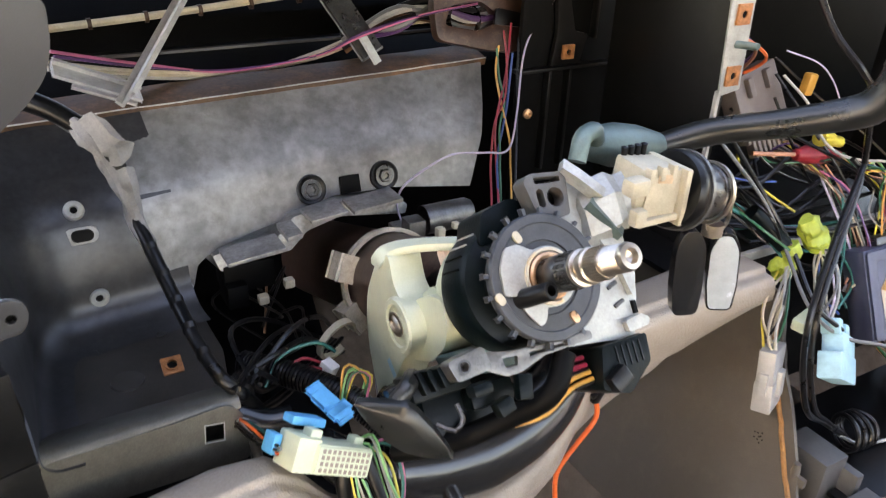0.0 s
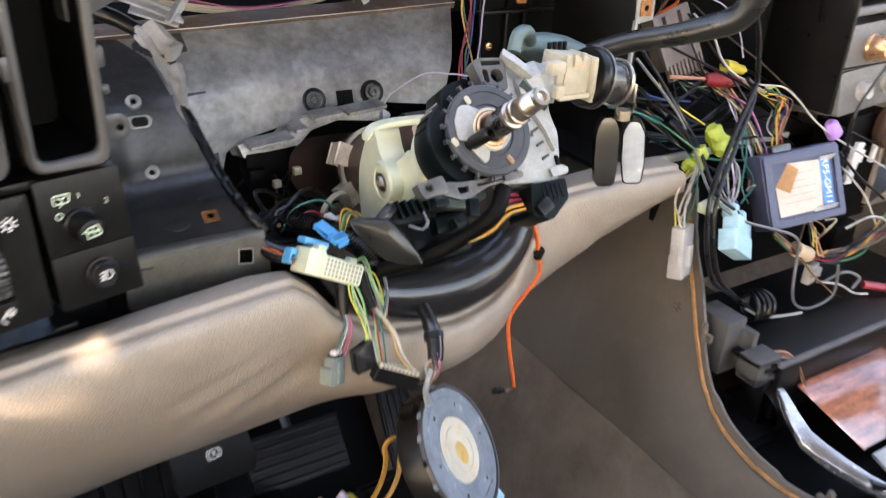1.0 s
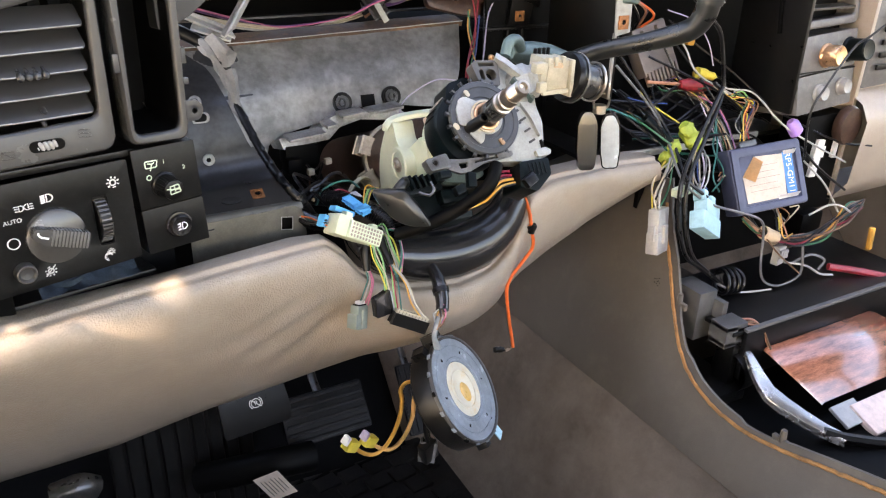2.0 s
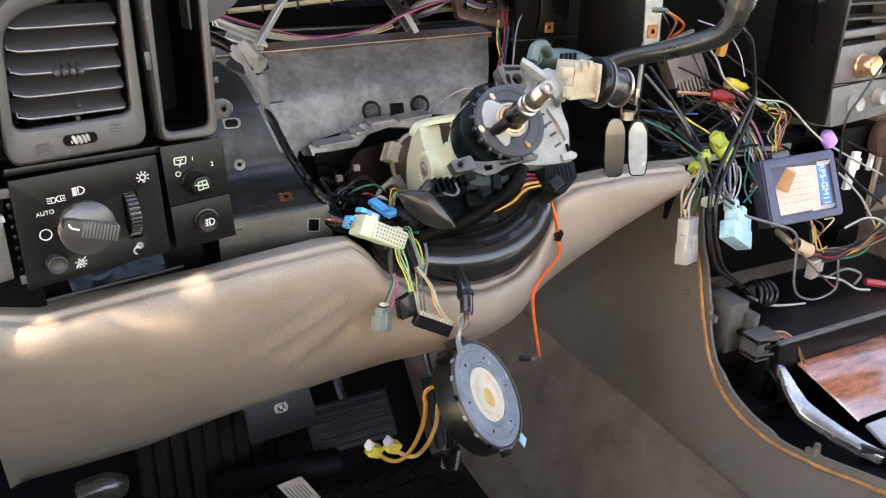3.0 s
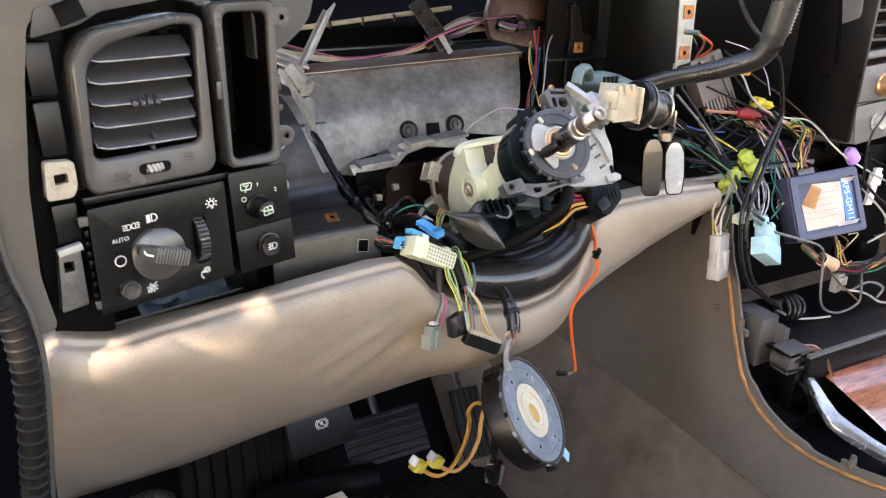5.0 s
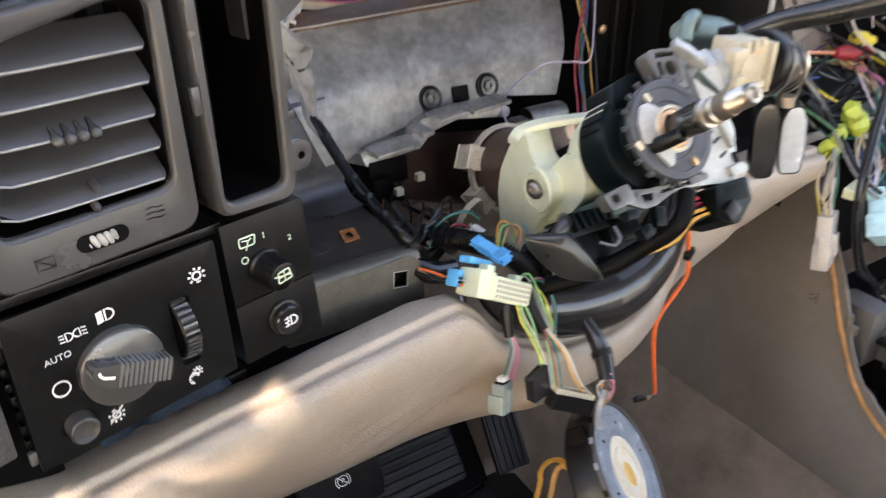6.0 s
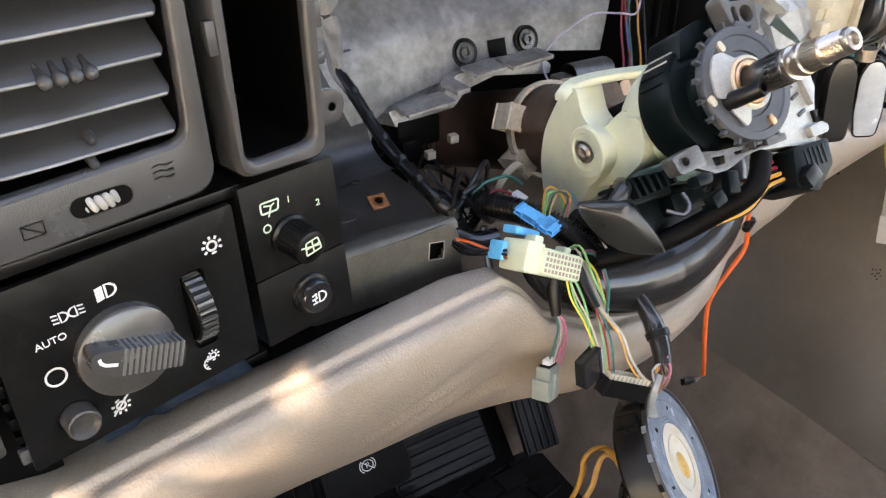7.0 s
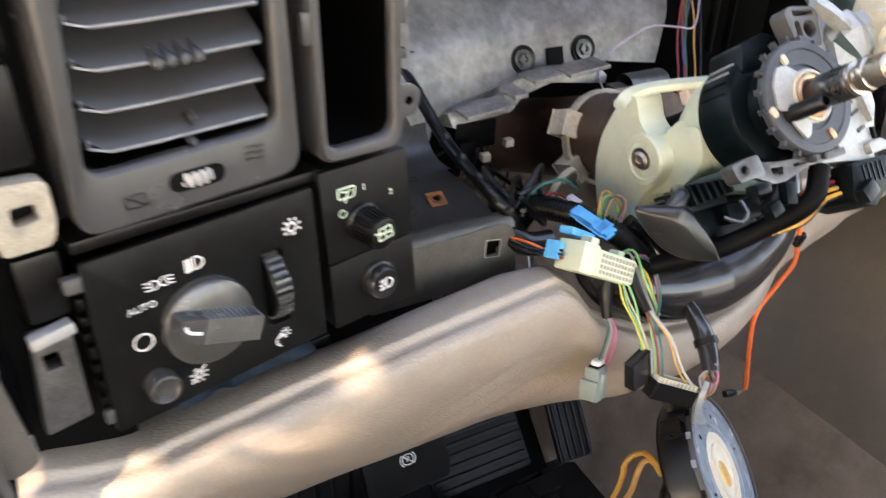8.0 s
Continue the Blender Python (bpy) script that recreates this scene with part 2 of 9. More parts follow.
def box(bm, size, m=None, at=(0, 0, 0), bev=0.001, taper=1.0):
    made = bmesh.ops.create_cube(bm, size=1.0)["verts"]
    for v in made:
        k = taper if v.co.z > 0 else 1.0
        v.co = Vector((v.co.x * size[0] * k, v.co.y * size[1] * k, v.co.z * size[2])) + Vector(at)
        if m:
            v.co = m @ v.co
    sharp_bevel(bm, {f for v in made for f in v.link_faces}, bev)
    return bm


def lathe(bm, profile, m, seg=32, arc=360.0, squash=1.0):
    rings = []
    full = arc >= 359.9
    n = seg if full else seg + 1
    for r, h in profile:
        rings.append([bm.verts.new(m @ Vector((max(r, 1e-5) * math.cos(radians(arc) * i / seg), squash * max(r, 1e-5) * math.sin(radians(arc) * i / seg), h))) for i in range(n)])
    for a, b in zip(rings, rings[1:]):
        for i in range(seg):
            j = (i + 1) % n
            bm.faces.new((a[i], a[j], b[j], b[i]))
    return bm


def smooth_path(pts, step=0.006, closed=False):
    p = [Vector(q) for q in pts]
    if len(p) == 2:
        return p
    ext = [p[-1]] + p + [p[0], p[1]] if closed else [2 * p[0] - p[1]] + p + [2 * p[-1] - p[-2]]
    out = []
    for i in range(1, len(ext) - 2):
        a, b, c, d = ext[i - 1:i + 3]
        n = max(2, min(24, int((c - b).length / step) + 1))
        for k in range(n):
            t = k / n
            out.append(0.5 * (2 * b + (c - a) * t + (2 * a - 5 * b + 4 * c - d) * t * t + (3 * b - a - 3 * c + d) * t ** 3))
    if not closed:
        out.append(p[-1])
    return out


def tube(bm, pts, r, seg=8, step=0.006, flat=1.0, radii=None, caps=True, wobble=0.0, rng=None):
    path = smooth_path(pts, step)
    if wobble:
        path = [q + Vector((rng.uniform(-1, 1), rng.uniform(-1, 1), rng.uniform(-1, 1))) * wobble if 0 < i < len(path) - 1 else q for i, q in enumerate(path)]
    up = None
    rings = []
    for i, q in enumerate(path):
        d = (path[min(i + 1, len(path) - 1)] - path[max(i - 1, 0)]).normalized()
        if up is None:
            up = d.orthogonal().normalized()
        up = (up - d * up.dot(d)).normalized()
        side = d.cross(up)
        rr = r if radii is None else np.interp(i / (len(path) - 1), np.linspace(0, 1, len(radii)), radii)
        rings.append([bm.verts.new(q + (up * math.cos(a) * flat + side * math.sin(a)) * rr) for a in (2 * math.pi * k / seg for k in range(seg))])
    for a, b in zip(rings, rings[1:]):
        for k in range(seg):
            bm.faces.new((a[k], a[(k + 1) % seg], b[(k + 1) % seg], b[k]))
    if caps:
        bm.faces.new(rings[0][::-1])
        bm.faces.new(rings[-1])
    return bm


def prism(bm, outline, thick, m, holes=(), bev=0.0008, seg=2):
    """The outline (in the frame's x, y) as a plate from z = 0 down to -thick, with holes right through."""
    before = set(bm.faces)
    loops = []
    for loop in (outline, *holes):
        vs = [bm.verts.new((x, y, 0)) for x, y in loop]
        loops.append([bm.edges.new((vs[i], vs[(i + 1) % len(vs)])) for i in range(len(vs))])
    bmesh.ops.triangle_fill(bm, edges=[e for l in loops for e in l], use_beauty=True, use_dissolve=False, normal=(0, 0, 1))
    top = [f for f in bm.faces if f not in before]
    for f in top:
        if f.normal.z < 0:
            f.normal_flip()
    made = bmesh.ops.extrude_face_region(bm, geom=top)["geom"]
    low = [v for v in made if isinstance(v, bmesh.types.BMVert)]
    for v in low:
        v.co.z -= thick
    faces = [f for f in bm.faces if f not in before]
    bmesh.ops.recalc_face_normals(bm, faces=faces)
    sharp_bevel(bm, faces, bev, seg, 40)
    vs = {v for f in bm.faces if f not in before for v in f.verts}
    for v in vs:
        v.co = m @ v.co
    return bm


def rounded(x0, y0, x1, y1, r, n=5):
    out = []
    for cx, cy, a0 in ((x1 - r, y1 - r, 0), (x0 + r, y1 - r, 90), (x0 + r, y0 + r, 180), (x1 - r, y0 + r, 270)):
        out += [(cx + r * math.cos(radians(a0 + 90 * k / n)), cy + r * math.sin(radians(a0 + 90 * k / n))) for k in range(n + 1)]
    return out


def corner_round(pts, r, n=4):
    """A polygon with its corners rounded."""
    out = []
    for i, p in enumerate(pts):
        p, a, b = Vector(p), Vector(pts[i - 1]), Vector(pts[(i + 1) % len(pts)])
        k = min(r, (a - p).length * 0.45, (b - p).length * 0.45)
        s, e = p + (a - p).normalized() * k, p + (b - p).normalized() * k
        out += [tuple((1 - t) ** 2 * s + 2 * t * (1 - t) * p + t * t * e) for t in (j / n for j in range(n + 1))]
    return out


def circle(x, y, r, n=14):
    return [(x + r * math.cos(2 * math.pi * k / n), y + r * math.sin(2 * math.pi * k / n)) for k in range(n)]


def stroke(bm, pts, width, m, thick=0.0003, closed=False):
    """A line drawn in print, as a thin raised ribbon in the frame's x, y."""
    p = [Vector(q) for q in pts]
    n = len(p)
    rows = []
    for i in range(n):
        a, b = (p[i - 1], p[(i + 1) % n]) if closed else (p[max(i - 1, 0)], p[min(i + 1, n - 1)])
        d = (b - a).normalized()
        s = Vector((-d.y, d.x)) * width / 2
        rows.append([bm.verts.new(m @ Vector((*(p[i] + k * s), z))) for k, z in ((1, 0), (1, thick), (-1, thick), (-1, 0))])
    for i in range(n if closed else n - 1):
        a, b = rows[i], rows[(i + 1) % n]
        for k in range(3):
            bm.faces.new((a[k], b[k], b[k + 1], a[k + 1]))
    return bm


def arc_pts(x, y, r, a0, a1, n=12, sy=1.0):
    return [(x + r * math.cos(radians(a0 + (a1 - a0) * k / n)), y + sy * r * math.sin(radians(a0 + (a1 - a0) * k / n))) for k in range(n + 1)]


def loft(bm, sections, closed=False, caps=False):
    rows = [[bm.verts.new(p) for p in s] for s in sections]
    n = len(rows[0])
    for a, b in zip(rows, rows[1:]):
        for i in range(n if closed else n - 1):
            bm.faces.new((a[i], a[(i + 1) % n], b[(i + 1) % n], b[i]))
    if caps:
        bm.faces.new(rows[0][::-1])
        bm.faces.new(rows[-1])
    return bm


def lettering(bm, words, size, m, extrude=0.0002):
    cu = bpy.data.curves.new("lettering", "FONT")
    cu.body, cu.size, cu.extrude, cu.align_x, cu.align_y, cu.resolution_u = words, size, extrude, "CENTER", "CENTER", 3
    ob = bpy.data.objects.new("lettering", cu)
    scene.collection.objects.link(ob)
    me = bpy.data.meshes.new_from_object(ob.evaluated_get(bpy.context.evaluated_depsgraph_get()))
    me.transform(m)
    bm.from_mesh(me)
    bpy.data.objects.remove(ob)
    bpy.data.curves.remove(cu)
    bpy.data.meshes.remove(me)
    return bm


def crumpled(bm, pts, radii, amp=0.25, seed=0, flat=0.75, step=0.003):
    """A wrapping of creased tape along a path."""
    path = smooth_path(pts, step)
    rings = []
    for i, q in enumerate(path):
        d = (path[min(i + 1, len(path) - 1)] - path[max(i - 1, 0)]).normalized()
        s1 = d.cross(Vector((0, -1, 0.1))).normalized()
        s2 = d.cross(s1)
        t = i / (len(path) - 1)
        r = float(np.interp(t, np.linspace(0, 1, len(radii)), radii))
        rings.append([q + (s1 * math.cos(a) + s2 * math.sin(a) * flat) * r * (1 + amp * noise.noise(Vector((2.4 * math.cos(a) + seed, 2.4 * math.sin(a), t * 7))) + 0.6 * amp * math.sin(3 * a + t * 17 + seed)) for a in (2 * math.pi * k / 20 for k in range(20))])
    return loft(bm, rings, closed=True, caps=True)


def mesh_object(name, bm, mat, smooth=40):
    bmesh.ops.recalc_face_normals(bm, faces=bm.faces)
    me = bpy.data.meshes.new(name)
    if smooth:
        for f in bm.faces:
            f.smooth = True
        for e in bm.edges:
            if len(e.link_faces) == 2 and e.calc_face_angle(0) > radians(smooth):
                e.smooth = False
    bm.to_mesh(me)
    bm.free()
    me.materials.append(mat)
    return new(name, me)


def part(name, bm, mat, parent, label="", smooth=40):
    ob = mesh_object(name, bm, mat, smooth)
    ob.parent = parent
    if not parent.parent:
        ob.matrix_parent_inverse = Matrix.Translation(-Vector(parent.location))
    return tagged(ob, label) if label else ob


def thing(name, at, label, category, group="", kind=""):
    ob = new(name)
    ob.location = at
    ob.empty_display_size = 0.02
    return tagged(ob, label, category, group, kind)


def single(name, bm, mat, label, category, group="", kind="", smooth=40):
    return tagged(mesh_object(name, bm, mat, smooth), label, category, group, kind)


def B():
    return bmesh.new()


def wire(name, pts, r, mat, parent, seg=6):
    return part(name, tube(B(), pts, r, seg), mat, parent)


# frames of the place: the switch wall at the driver's left, and the tilted head of the steering column
LU = Vector((1, 0.206, 0)).normalized()
LW = (Vector((0, 0.05, 1)) - LU * Vector((0, 0.05, 1)).dot(LU)).normalized()
LM = frame_of((0, 0.4375, 0.86), LU, LW, LU.cross(LW))
KM = frame_of((0.356, 0.423, 0.919), (1, 0, 0), (0, 0.58, 0.815), (0, -0.815, 0.58))


def lp(u, w, n=0.0):
    return LM @ Vector((u, w, n))


def kp(b, c, a=0.0):
    return KM @ Vector((b, c, a))


def lm(u, w, n=0.0, turn=0.0):
    return LM @ pose(u, w, n, 0, 0, turn)


def km(b, c, a=0.0, turn=0.0):
    return KM @ pose(b, c, a, 0, 0, turn)


# ---- the cabin ----
def lerp_table(x, table):
    return float(np.interp(x, [t[0] for t in table], [t[1] for t in table]))


def build_floor():
    bm = B()
    xs = np.linspace(-0.55, 1.75, 70)
    ys = np.linspace(-1.3, 1.06, 60)
    rows = []
    for y in ys:
        row = []
        for x in xs:
            z = lerp_table(x, [(-0.55, 0.2), (0.44, 0.2), (0.50, 0.24), (0.60, 0.43), (0.64, 0.475), (0.98, 0.49), (1.05, 0.43), (1.16, 0.22), (1.75, 0.2)])
            z = max(z, 0.2 + max(0.0, (y - 0.72)) * 1.1)
            z += 0.006 * noise.noise(Vector((x * 9, y * 9, 0))) + 0.003 * noise.noise(Vector((x * 31, y * 31, 4)))
            row.append(bm.verts.new((x, y, z)))
        rows.append(row)
    for a, b in zip(rows, rows[1:]):
        for i in range(len(a) - 1):
            bm.faces.new((a[i], a[i + 1], b[i + 1], b[i]))
    return single("floor", bm, CARPET, "stained brown carpet over the floor and tunnel", "floor", kind="structure")


build_floor()
single("ground", box(B(), (400, 400, 0.1), at=(0, 0, -0.55), bev=0), ASPH, "pale concrete ground outside the vehicle", "ground", kind="structure")
single("wall_front", box(B(), (2.4, 0.03, 0.95), at=(0.6, 1.075, 0.6), bev=0), DARK, "dull black firewall behind the open dashboard", "wall", kind="structure")
# rear wall, left sill and ceiling are unseen, sized to limit the light
single("wall_rear", box(B(), (2.4, 0.05, 0.75), at=(0.6, -1.35, 0.50), bev=0), SEATM, "unseen dark rear cabin wall, added to limit the light", "wall", kind="structure")
bmw = B()
box(bmw, (0.05, 0.10, 1.4), at=(1.78, -0.75, 0.85), bev=0.01)
box(bmw, (0.05, 0.14, 1.1), at=(1.78, 1.02, 0.67), bev=0.01)
single("wall_right", bmw, SEATM, "dark pillars on the passenger side", "wall", kind="structure")
bmw = B()
box(bmw, (0.05, 1.62, 0.80), at=(1.775, 0.12, 0.49), bev=0.015)
box(bmw, (0.05, 1.30, 0.06), at=(1.735, 0.10, 0.66), bev=0.015)
single("door_1", bmw, LEATHER, "beige passenger door trim below its window", "door", kind="structure")
bmw = B()
box(bmw, (0.05, 0.12, 1.3), at=(-0.58, -0.95, 0.8), bev=0.01)
box(bmw, (0.05, 0.95, 1.01), at=(-0.58, 0.675, 0.42), bev=0.01)
box(bmw, (0.05, 1.60, 0.70), at=(-0.58, -0.60, 0.265), bev=0.01)
single("wall_left", bmw, SEATM, "unseen dark driver's side sill and pillar, added to limit the light", "wall", kind="structure")
bmw = B()
box(bmw, (1.75, 0.50, 0.03), at=(0.885, 0.82, 1.135), bev=0.008)
box(bmw, (0.36, 0.20, 0.03), at=(-0.02, 0.54, 1.150), bev=0.008)
single("dash_top", bmw, DARK, "black padded top of the dashboard", "dash top", kind="structure")
single("ceiling", box(B(), (2.4, 0.83, 0.04), at=(0.6, -0.435, 1.52), bev=0.01), HEADLINER, "unseen grey headliner, added to limit the sky light", "ceiling", kind="structure")



def build_shade_tree():
    """An unseen tree, added to break up the sun on the dashboard's end."""
    base = Vector((-1.50, -1.75, -0.5))
    th = thing("tree", base, "unseen leafy tree added to break up the sun", "tree")
    rng = random.Random(8)
    part("trunk", tube(B(), [base, base + Vector((-0.02, 0.02, 1.3)), base + Vector((0.04, -0.04, 2.6)), base + Vector((0, 0, 4.6))], 0.12, 10, radii=[0.15, 0.11, 0.08, 0.02], step=0.2), BROWNM, th)
    for k in range(9):
        a = k * 0.9
        q = base + Vector((0, 0, 2.0 + 0.24 * k))
        out = Vector((math.cos(a), math.sin(a), 0))
        part("limb", tube(B(), [q, q + out * 0.4 + Vector((0, 0, 0.3)), q + out * 0.8 + Vector((0, 0, 0.45))], 0.03, 6, radii=[0.04, 0.025, 0.008], step=0.2), BROWNM, th)
    # wanted sun patches; leaves in line with them are left out
    sun_gaps = [(Vector(q), r) for q, r in (((-0.171, 0.412, 0.800), 0.016), ((-0.153, 0.406, 0.790), 0.020), ((-0.132, 0.404, 0.780), 0.016), ((-0.112, 0.404, 0.778), 0.010), ((-0.097, 0.406, 0.778), 0.009), ((-0.073, 0.409, 0.780), 0.013), ((-0.032, 0.417, 0.783), 0.016), ((-0.014, 0.421, 0.785), 0.018), ((0.006, 0.427, 0.787), 0.014))]

    def aside(q, g):
        return ((q - g) - sun_from * (q - g).dot(sun_from)).length
    bm = B()
    for k in range(56000):
        d = Vector((rng.gauss(0, 1), rng.gauss(0, 1), rng.gauss(0, 1))).normalized() * rng.random() ** 0.42
        q = Vector((-1.85 + 0.80 * d.x + 1.40 * d.y, -1.56 + 0.72 * d.x - 1.56 * d.y, 2.95 + d.z * 1.9 + 0.06 * math.sin(d.y * 11)))
        m = Matrix.Translation(q) @ Euler((rng.uniform(0, 6), rng.uniform(0, 6), rng.uniform(0, 6))).to_matrix().to_4x4()
        if rng.random() > 0.075 and any(aside(q, g) < r + 0.055 for g, r in sun_gaps):
            continue
        bm.faces.new([bm.verts.new(m @ Vector(v)) for v in ((-0.045, 0, 0), (0, -0.028, 0.004), (0.05, 0, 0), (0, 0.028, 0.004))])
    # an added low branch beside the open door, to sharpen the sun patches' edges
    low = Vector((-0.08, 0.41, 0.785)) + sun_from * 1.15
    part("limb", tube(B(), [base + Vector((0.03, -0.03, 2.3)), base + Vector((0.35, 0.6, 2.35)), low + Vector((-0.1, -0.25, 0.12)), low], 0.02, 6, radii=[0.03, 0.02, 0.012, 0.004], step=0.1), BROWNM, th)
    across = Vector((0, 0, 1)).cross(sun_from).normalized()
    over = sun_from.cross(across)
    for k in range(5200):
        q = low + across * rng.gauss(0, 0.13) + over * rng.gauss(0, 0.075) + sun_from * rng.uniform(-0.10, 0.14)
        m = Matrix.Translation(q) @ Euler((rng.uniform(0, 6), rng.uniform(0, 6), rng.uniform(0, 6))).to_matrix().to_4x4()
        leaf = [m @ Vector(v) for v in ((-0.016, 0, 0), (0, -0.010, 0.002), (0.018, 0, 0), (0, 0.010, 0.002))]
        if not any(aside(v, g) < r for g, r in sun_gaps for v in leaf + [q]):
            bm.faces.new([bm.verts.new(v) for v in leaf])
    tagged(part("crown", bm, LEAF, th, "dense green leaves", smooth=0), kind="stuff")


LEAF = plain("green_leaves", (0.06, 0.11, 0.03), 0.6)
build_shade_tree()


def section(x):
    """The bolster's outline across the car at x, from its back edge over the roll to its lower edge."""
    zt = lerp_table(x, [(-0.19, 0.800), (-0.165, 0.803), (-0.145, 0.795), (-0.12, 0.787), (0.15, 0.794), (0.185, 0.793), (0.205, 0.776), (0.225, 0.748), (0.28, 0.716), (0.355, 0.703), (0.41, 0.711), (0.435, 0.726), (0.455, 0.766), (0.468, 0.796), (0.50, 0.808), (0.60, 0.811), (0.69, 0.806)])
    yf = lerp_table(x, [(-0.19, 0.398), (0.0, 0.427), (0.17, 0.446), (0.21, 0.450), (0.30, 0.450), (0.38, 0.455), (0.45, 0.472), (0.52, 0.478), (0.69, 0.482)])
    yb = lerp_table(x, [(-0.19, 0.452), (0.0, 0.470), (0.15, 0.490), (0.2, 0.485), (0.25, 0.472), (0.40, 0.478), (0.46, 0.505), (0.52, 0.53), (0.69, 0.54)])
    zb = lerp_table(x, [(-0.19, 0.450), (-0.05, 0.470), (0.07, 0.513), (0.20, 0.543), (0.30, 0.560), (0.40, 0.568), (0.44, 0.582), (0.47, 0.605), (0.50, 0.637), (0.54, 0.665), (0.60, 0.697), (0.65, 0.724), (0.69, 0.748)])
    ye = lerp_table(x, [(-0.19, 0.662), (-0.05, 0.643), (0.07, 0.609), (0.20, 0.584), (0.35, 0.566), (0.45, 0.555), (0.54, 0.545), (0.69, 0.535)])
    drop = min(0.028, 0.5 * (zt - zb))
    pts = [(yb + 0.012, zt - 0.03), (yb, zt - 0.003), (yb - 0.006, zt)]
    pts += [(yf + 0.018 + (yb - yf - 0.024) * 0.5, zt - 0.0004), (yf + 0.0190, zt + 0.0002), (yf + 0.0175, zt - 0.0002), (yf + 0.0165, zt - 0.0016), (yf + 0.0158, zt - 0.0040), (yf + 0.0146, zt - 0.0052), (yf + 0.0115, zt - 0.0056), (yf + 0.0085, zt - 0.0054), (yf + 0.0055, zt - 0.0068), (yf + 0.0028, zt - 0.0098), (yf + 0.0010, zt - 0.0145), (yf + 0.0002, zt - 0.020), (yf, zt - drop)]
    qy, qz = yf + lerp_table(x, [(-0.19, 0.004), (0.4, 0.012), (0.55, 0.006), (0.69, 0.008)]), zb + (zt - zb) * 0.38
    flat = 1 - np.clip((x - 0.19) / 0.10, 0, 1)
    qz += flat * (0.712 - 1.12 * (qy - 0.43) - qz)
    for k in range(1, 22):
        t = k / 21
        pts.append(((1 - t) ** 2 * yf + 2 * t * (1 - t) * qy + t * t * ye, (1 - t) ** 2 * (zt - drop) + 2 * t * (1 - t) * qz + t * t * zb))
    for k in range(len(pts)):
        y, z = pts[k]
        for x0, z0, x1, z1, wide, deep in ((0.21, 0.755, 0.03, 0.665, 0.010, 0.0055), (0.215, 0.735, 0.07, 0.625, 0.012, 0.0065), (0.22, 0.715, 0.12, 0.595, 0.011, 0.0055), (0.225, 0.755, 0.155, 0.60, 0.009, 0.0035), (0.50, 0.79, 0.62, 0.70, 0.010, 0.003)):
            t = ((x - x0) * (x1 - x0) + (z - z0) * (z1 - z0)) / ((x1 - x0) ** 2 + (z1 - z0) ** 2)
            if 0 < t < 1:
                away = abs((x - x0) * (z1 - z0) - (z - z0) * (x1 - x0)) / math.hypot(x1 - x0, z1 - z0)
                y += deep * math.sin(math.pi * t) * math.exp(-(away / wide) ** 2)
        pts[k] = (y + 0.0016 * noise.noise(Vector((x * 14, z * 14, 1.0))), z)
    pts += [(ye + 0.006, zb - 0.001), (ye + 0.014, zb + 0.006), (ye + 0.012, zb + 0.03)]
    return pts


def build_bolster():
    th = thing("knee_bolster", (0.25, 0.47, 0.55), "beige grained vinyl knee bolster under the gutted dashboard", "dash trim")
    bm = B()
    secs = []
    for i, x in enumerate(np.concatenate([[-0.1765, -0.1750, -0.1715, -0.1665, -0.1605], np.linspace(-0.154, 0.685, 140), [0.690]])):
        pts = section(x)
        pull = max(0.0, (-0.154 - x) / 0.0225)
        my, mz = 0.50, 0.66
        secs.append([Vector((x - 0.085 * (0.80 - z) * (1 - np.clip((x + 0.17) / 0.12, 0, 1)), y + (my - y) * 0.16 * pull ** 2.4, z + (mz - z) * 0.06 * pull ** 2.4)) for y, z in pts])
    loft(bm, secs)
    bm.faces.new([bm.verts.new(v) for v in secs[0]])
    bm.faces.new([bm.verts.new(v) for v in secs[-1][::-1]])
    bmesh.ops.remove_doubles(bm, verts=bm.verts, dist=1e-5)
    part("cover", bm, LEATHER, th, "beige grained vinyl with sunlit patches", smooth=50)
    collar = [(0.222, 0.480, 0.792), (0.236, 0.476, 0.774), (0.262, 0.474, 0.757), (0.303, 0.472, 0.745), (0.350, 0.473, 0.741), (0.394, 0.476, 0.749), (0.426, 0.481, 0.767), (0.444, 0.487, 0.793), (0.452, 0.496, 0.820)]
    part("collar", tube(B(), collar, 0.021, 20, radii=[0.012, 0.021, 0.027, 0.031, 0.033, 0.031, 0.027, 0.021, 0.010]), GLOSSB, th, "smooth black padded collar below the column")
    return th


build_bolster()


def side_point(y, z, out=0.0):
    return Vector((0.70 + 0.35 * (z - 0.68) - 0.944 * out, y, z + 0.33 * out))


EDGE = [(0.505, 0.765), (0.488, 0.735), (0.472, 0.700), (0.445, 0.668), (0.417, 0.628), (0.392, 0.595), (0.372, 0.573), (0.345, 0.552), (0.313, 0.538), (0.261, 0.529), (0.197, 0.534), (0.072, 0.562), (-0.12, 0.60)]


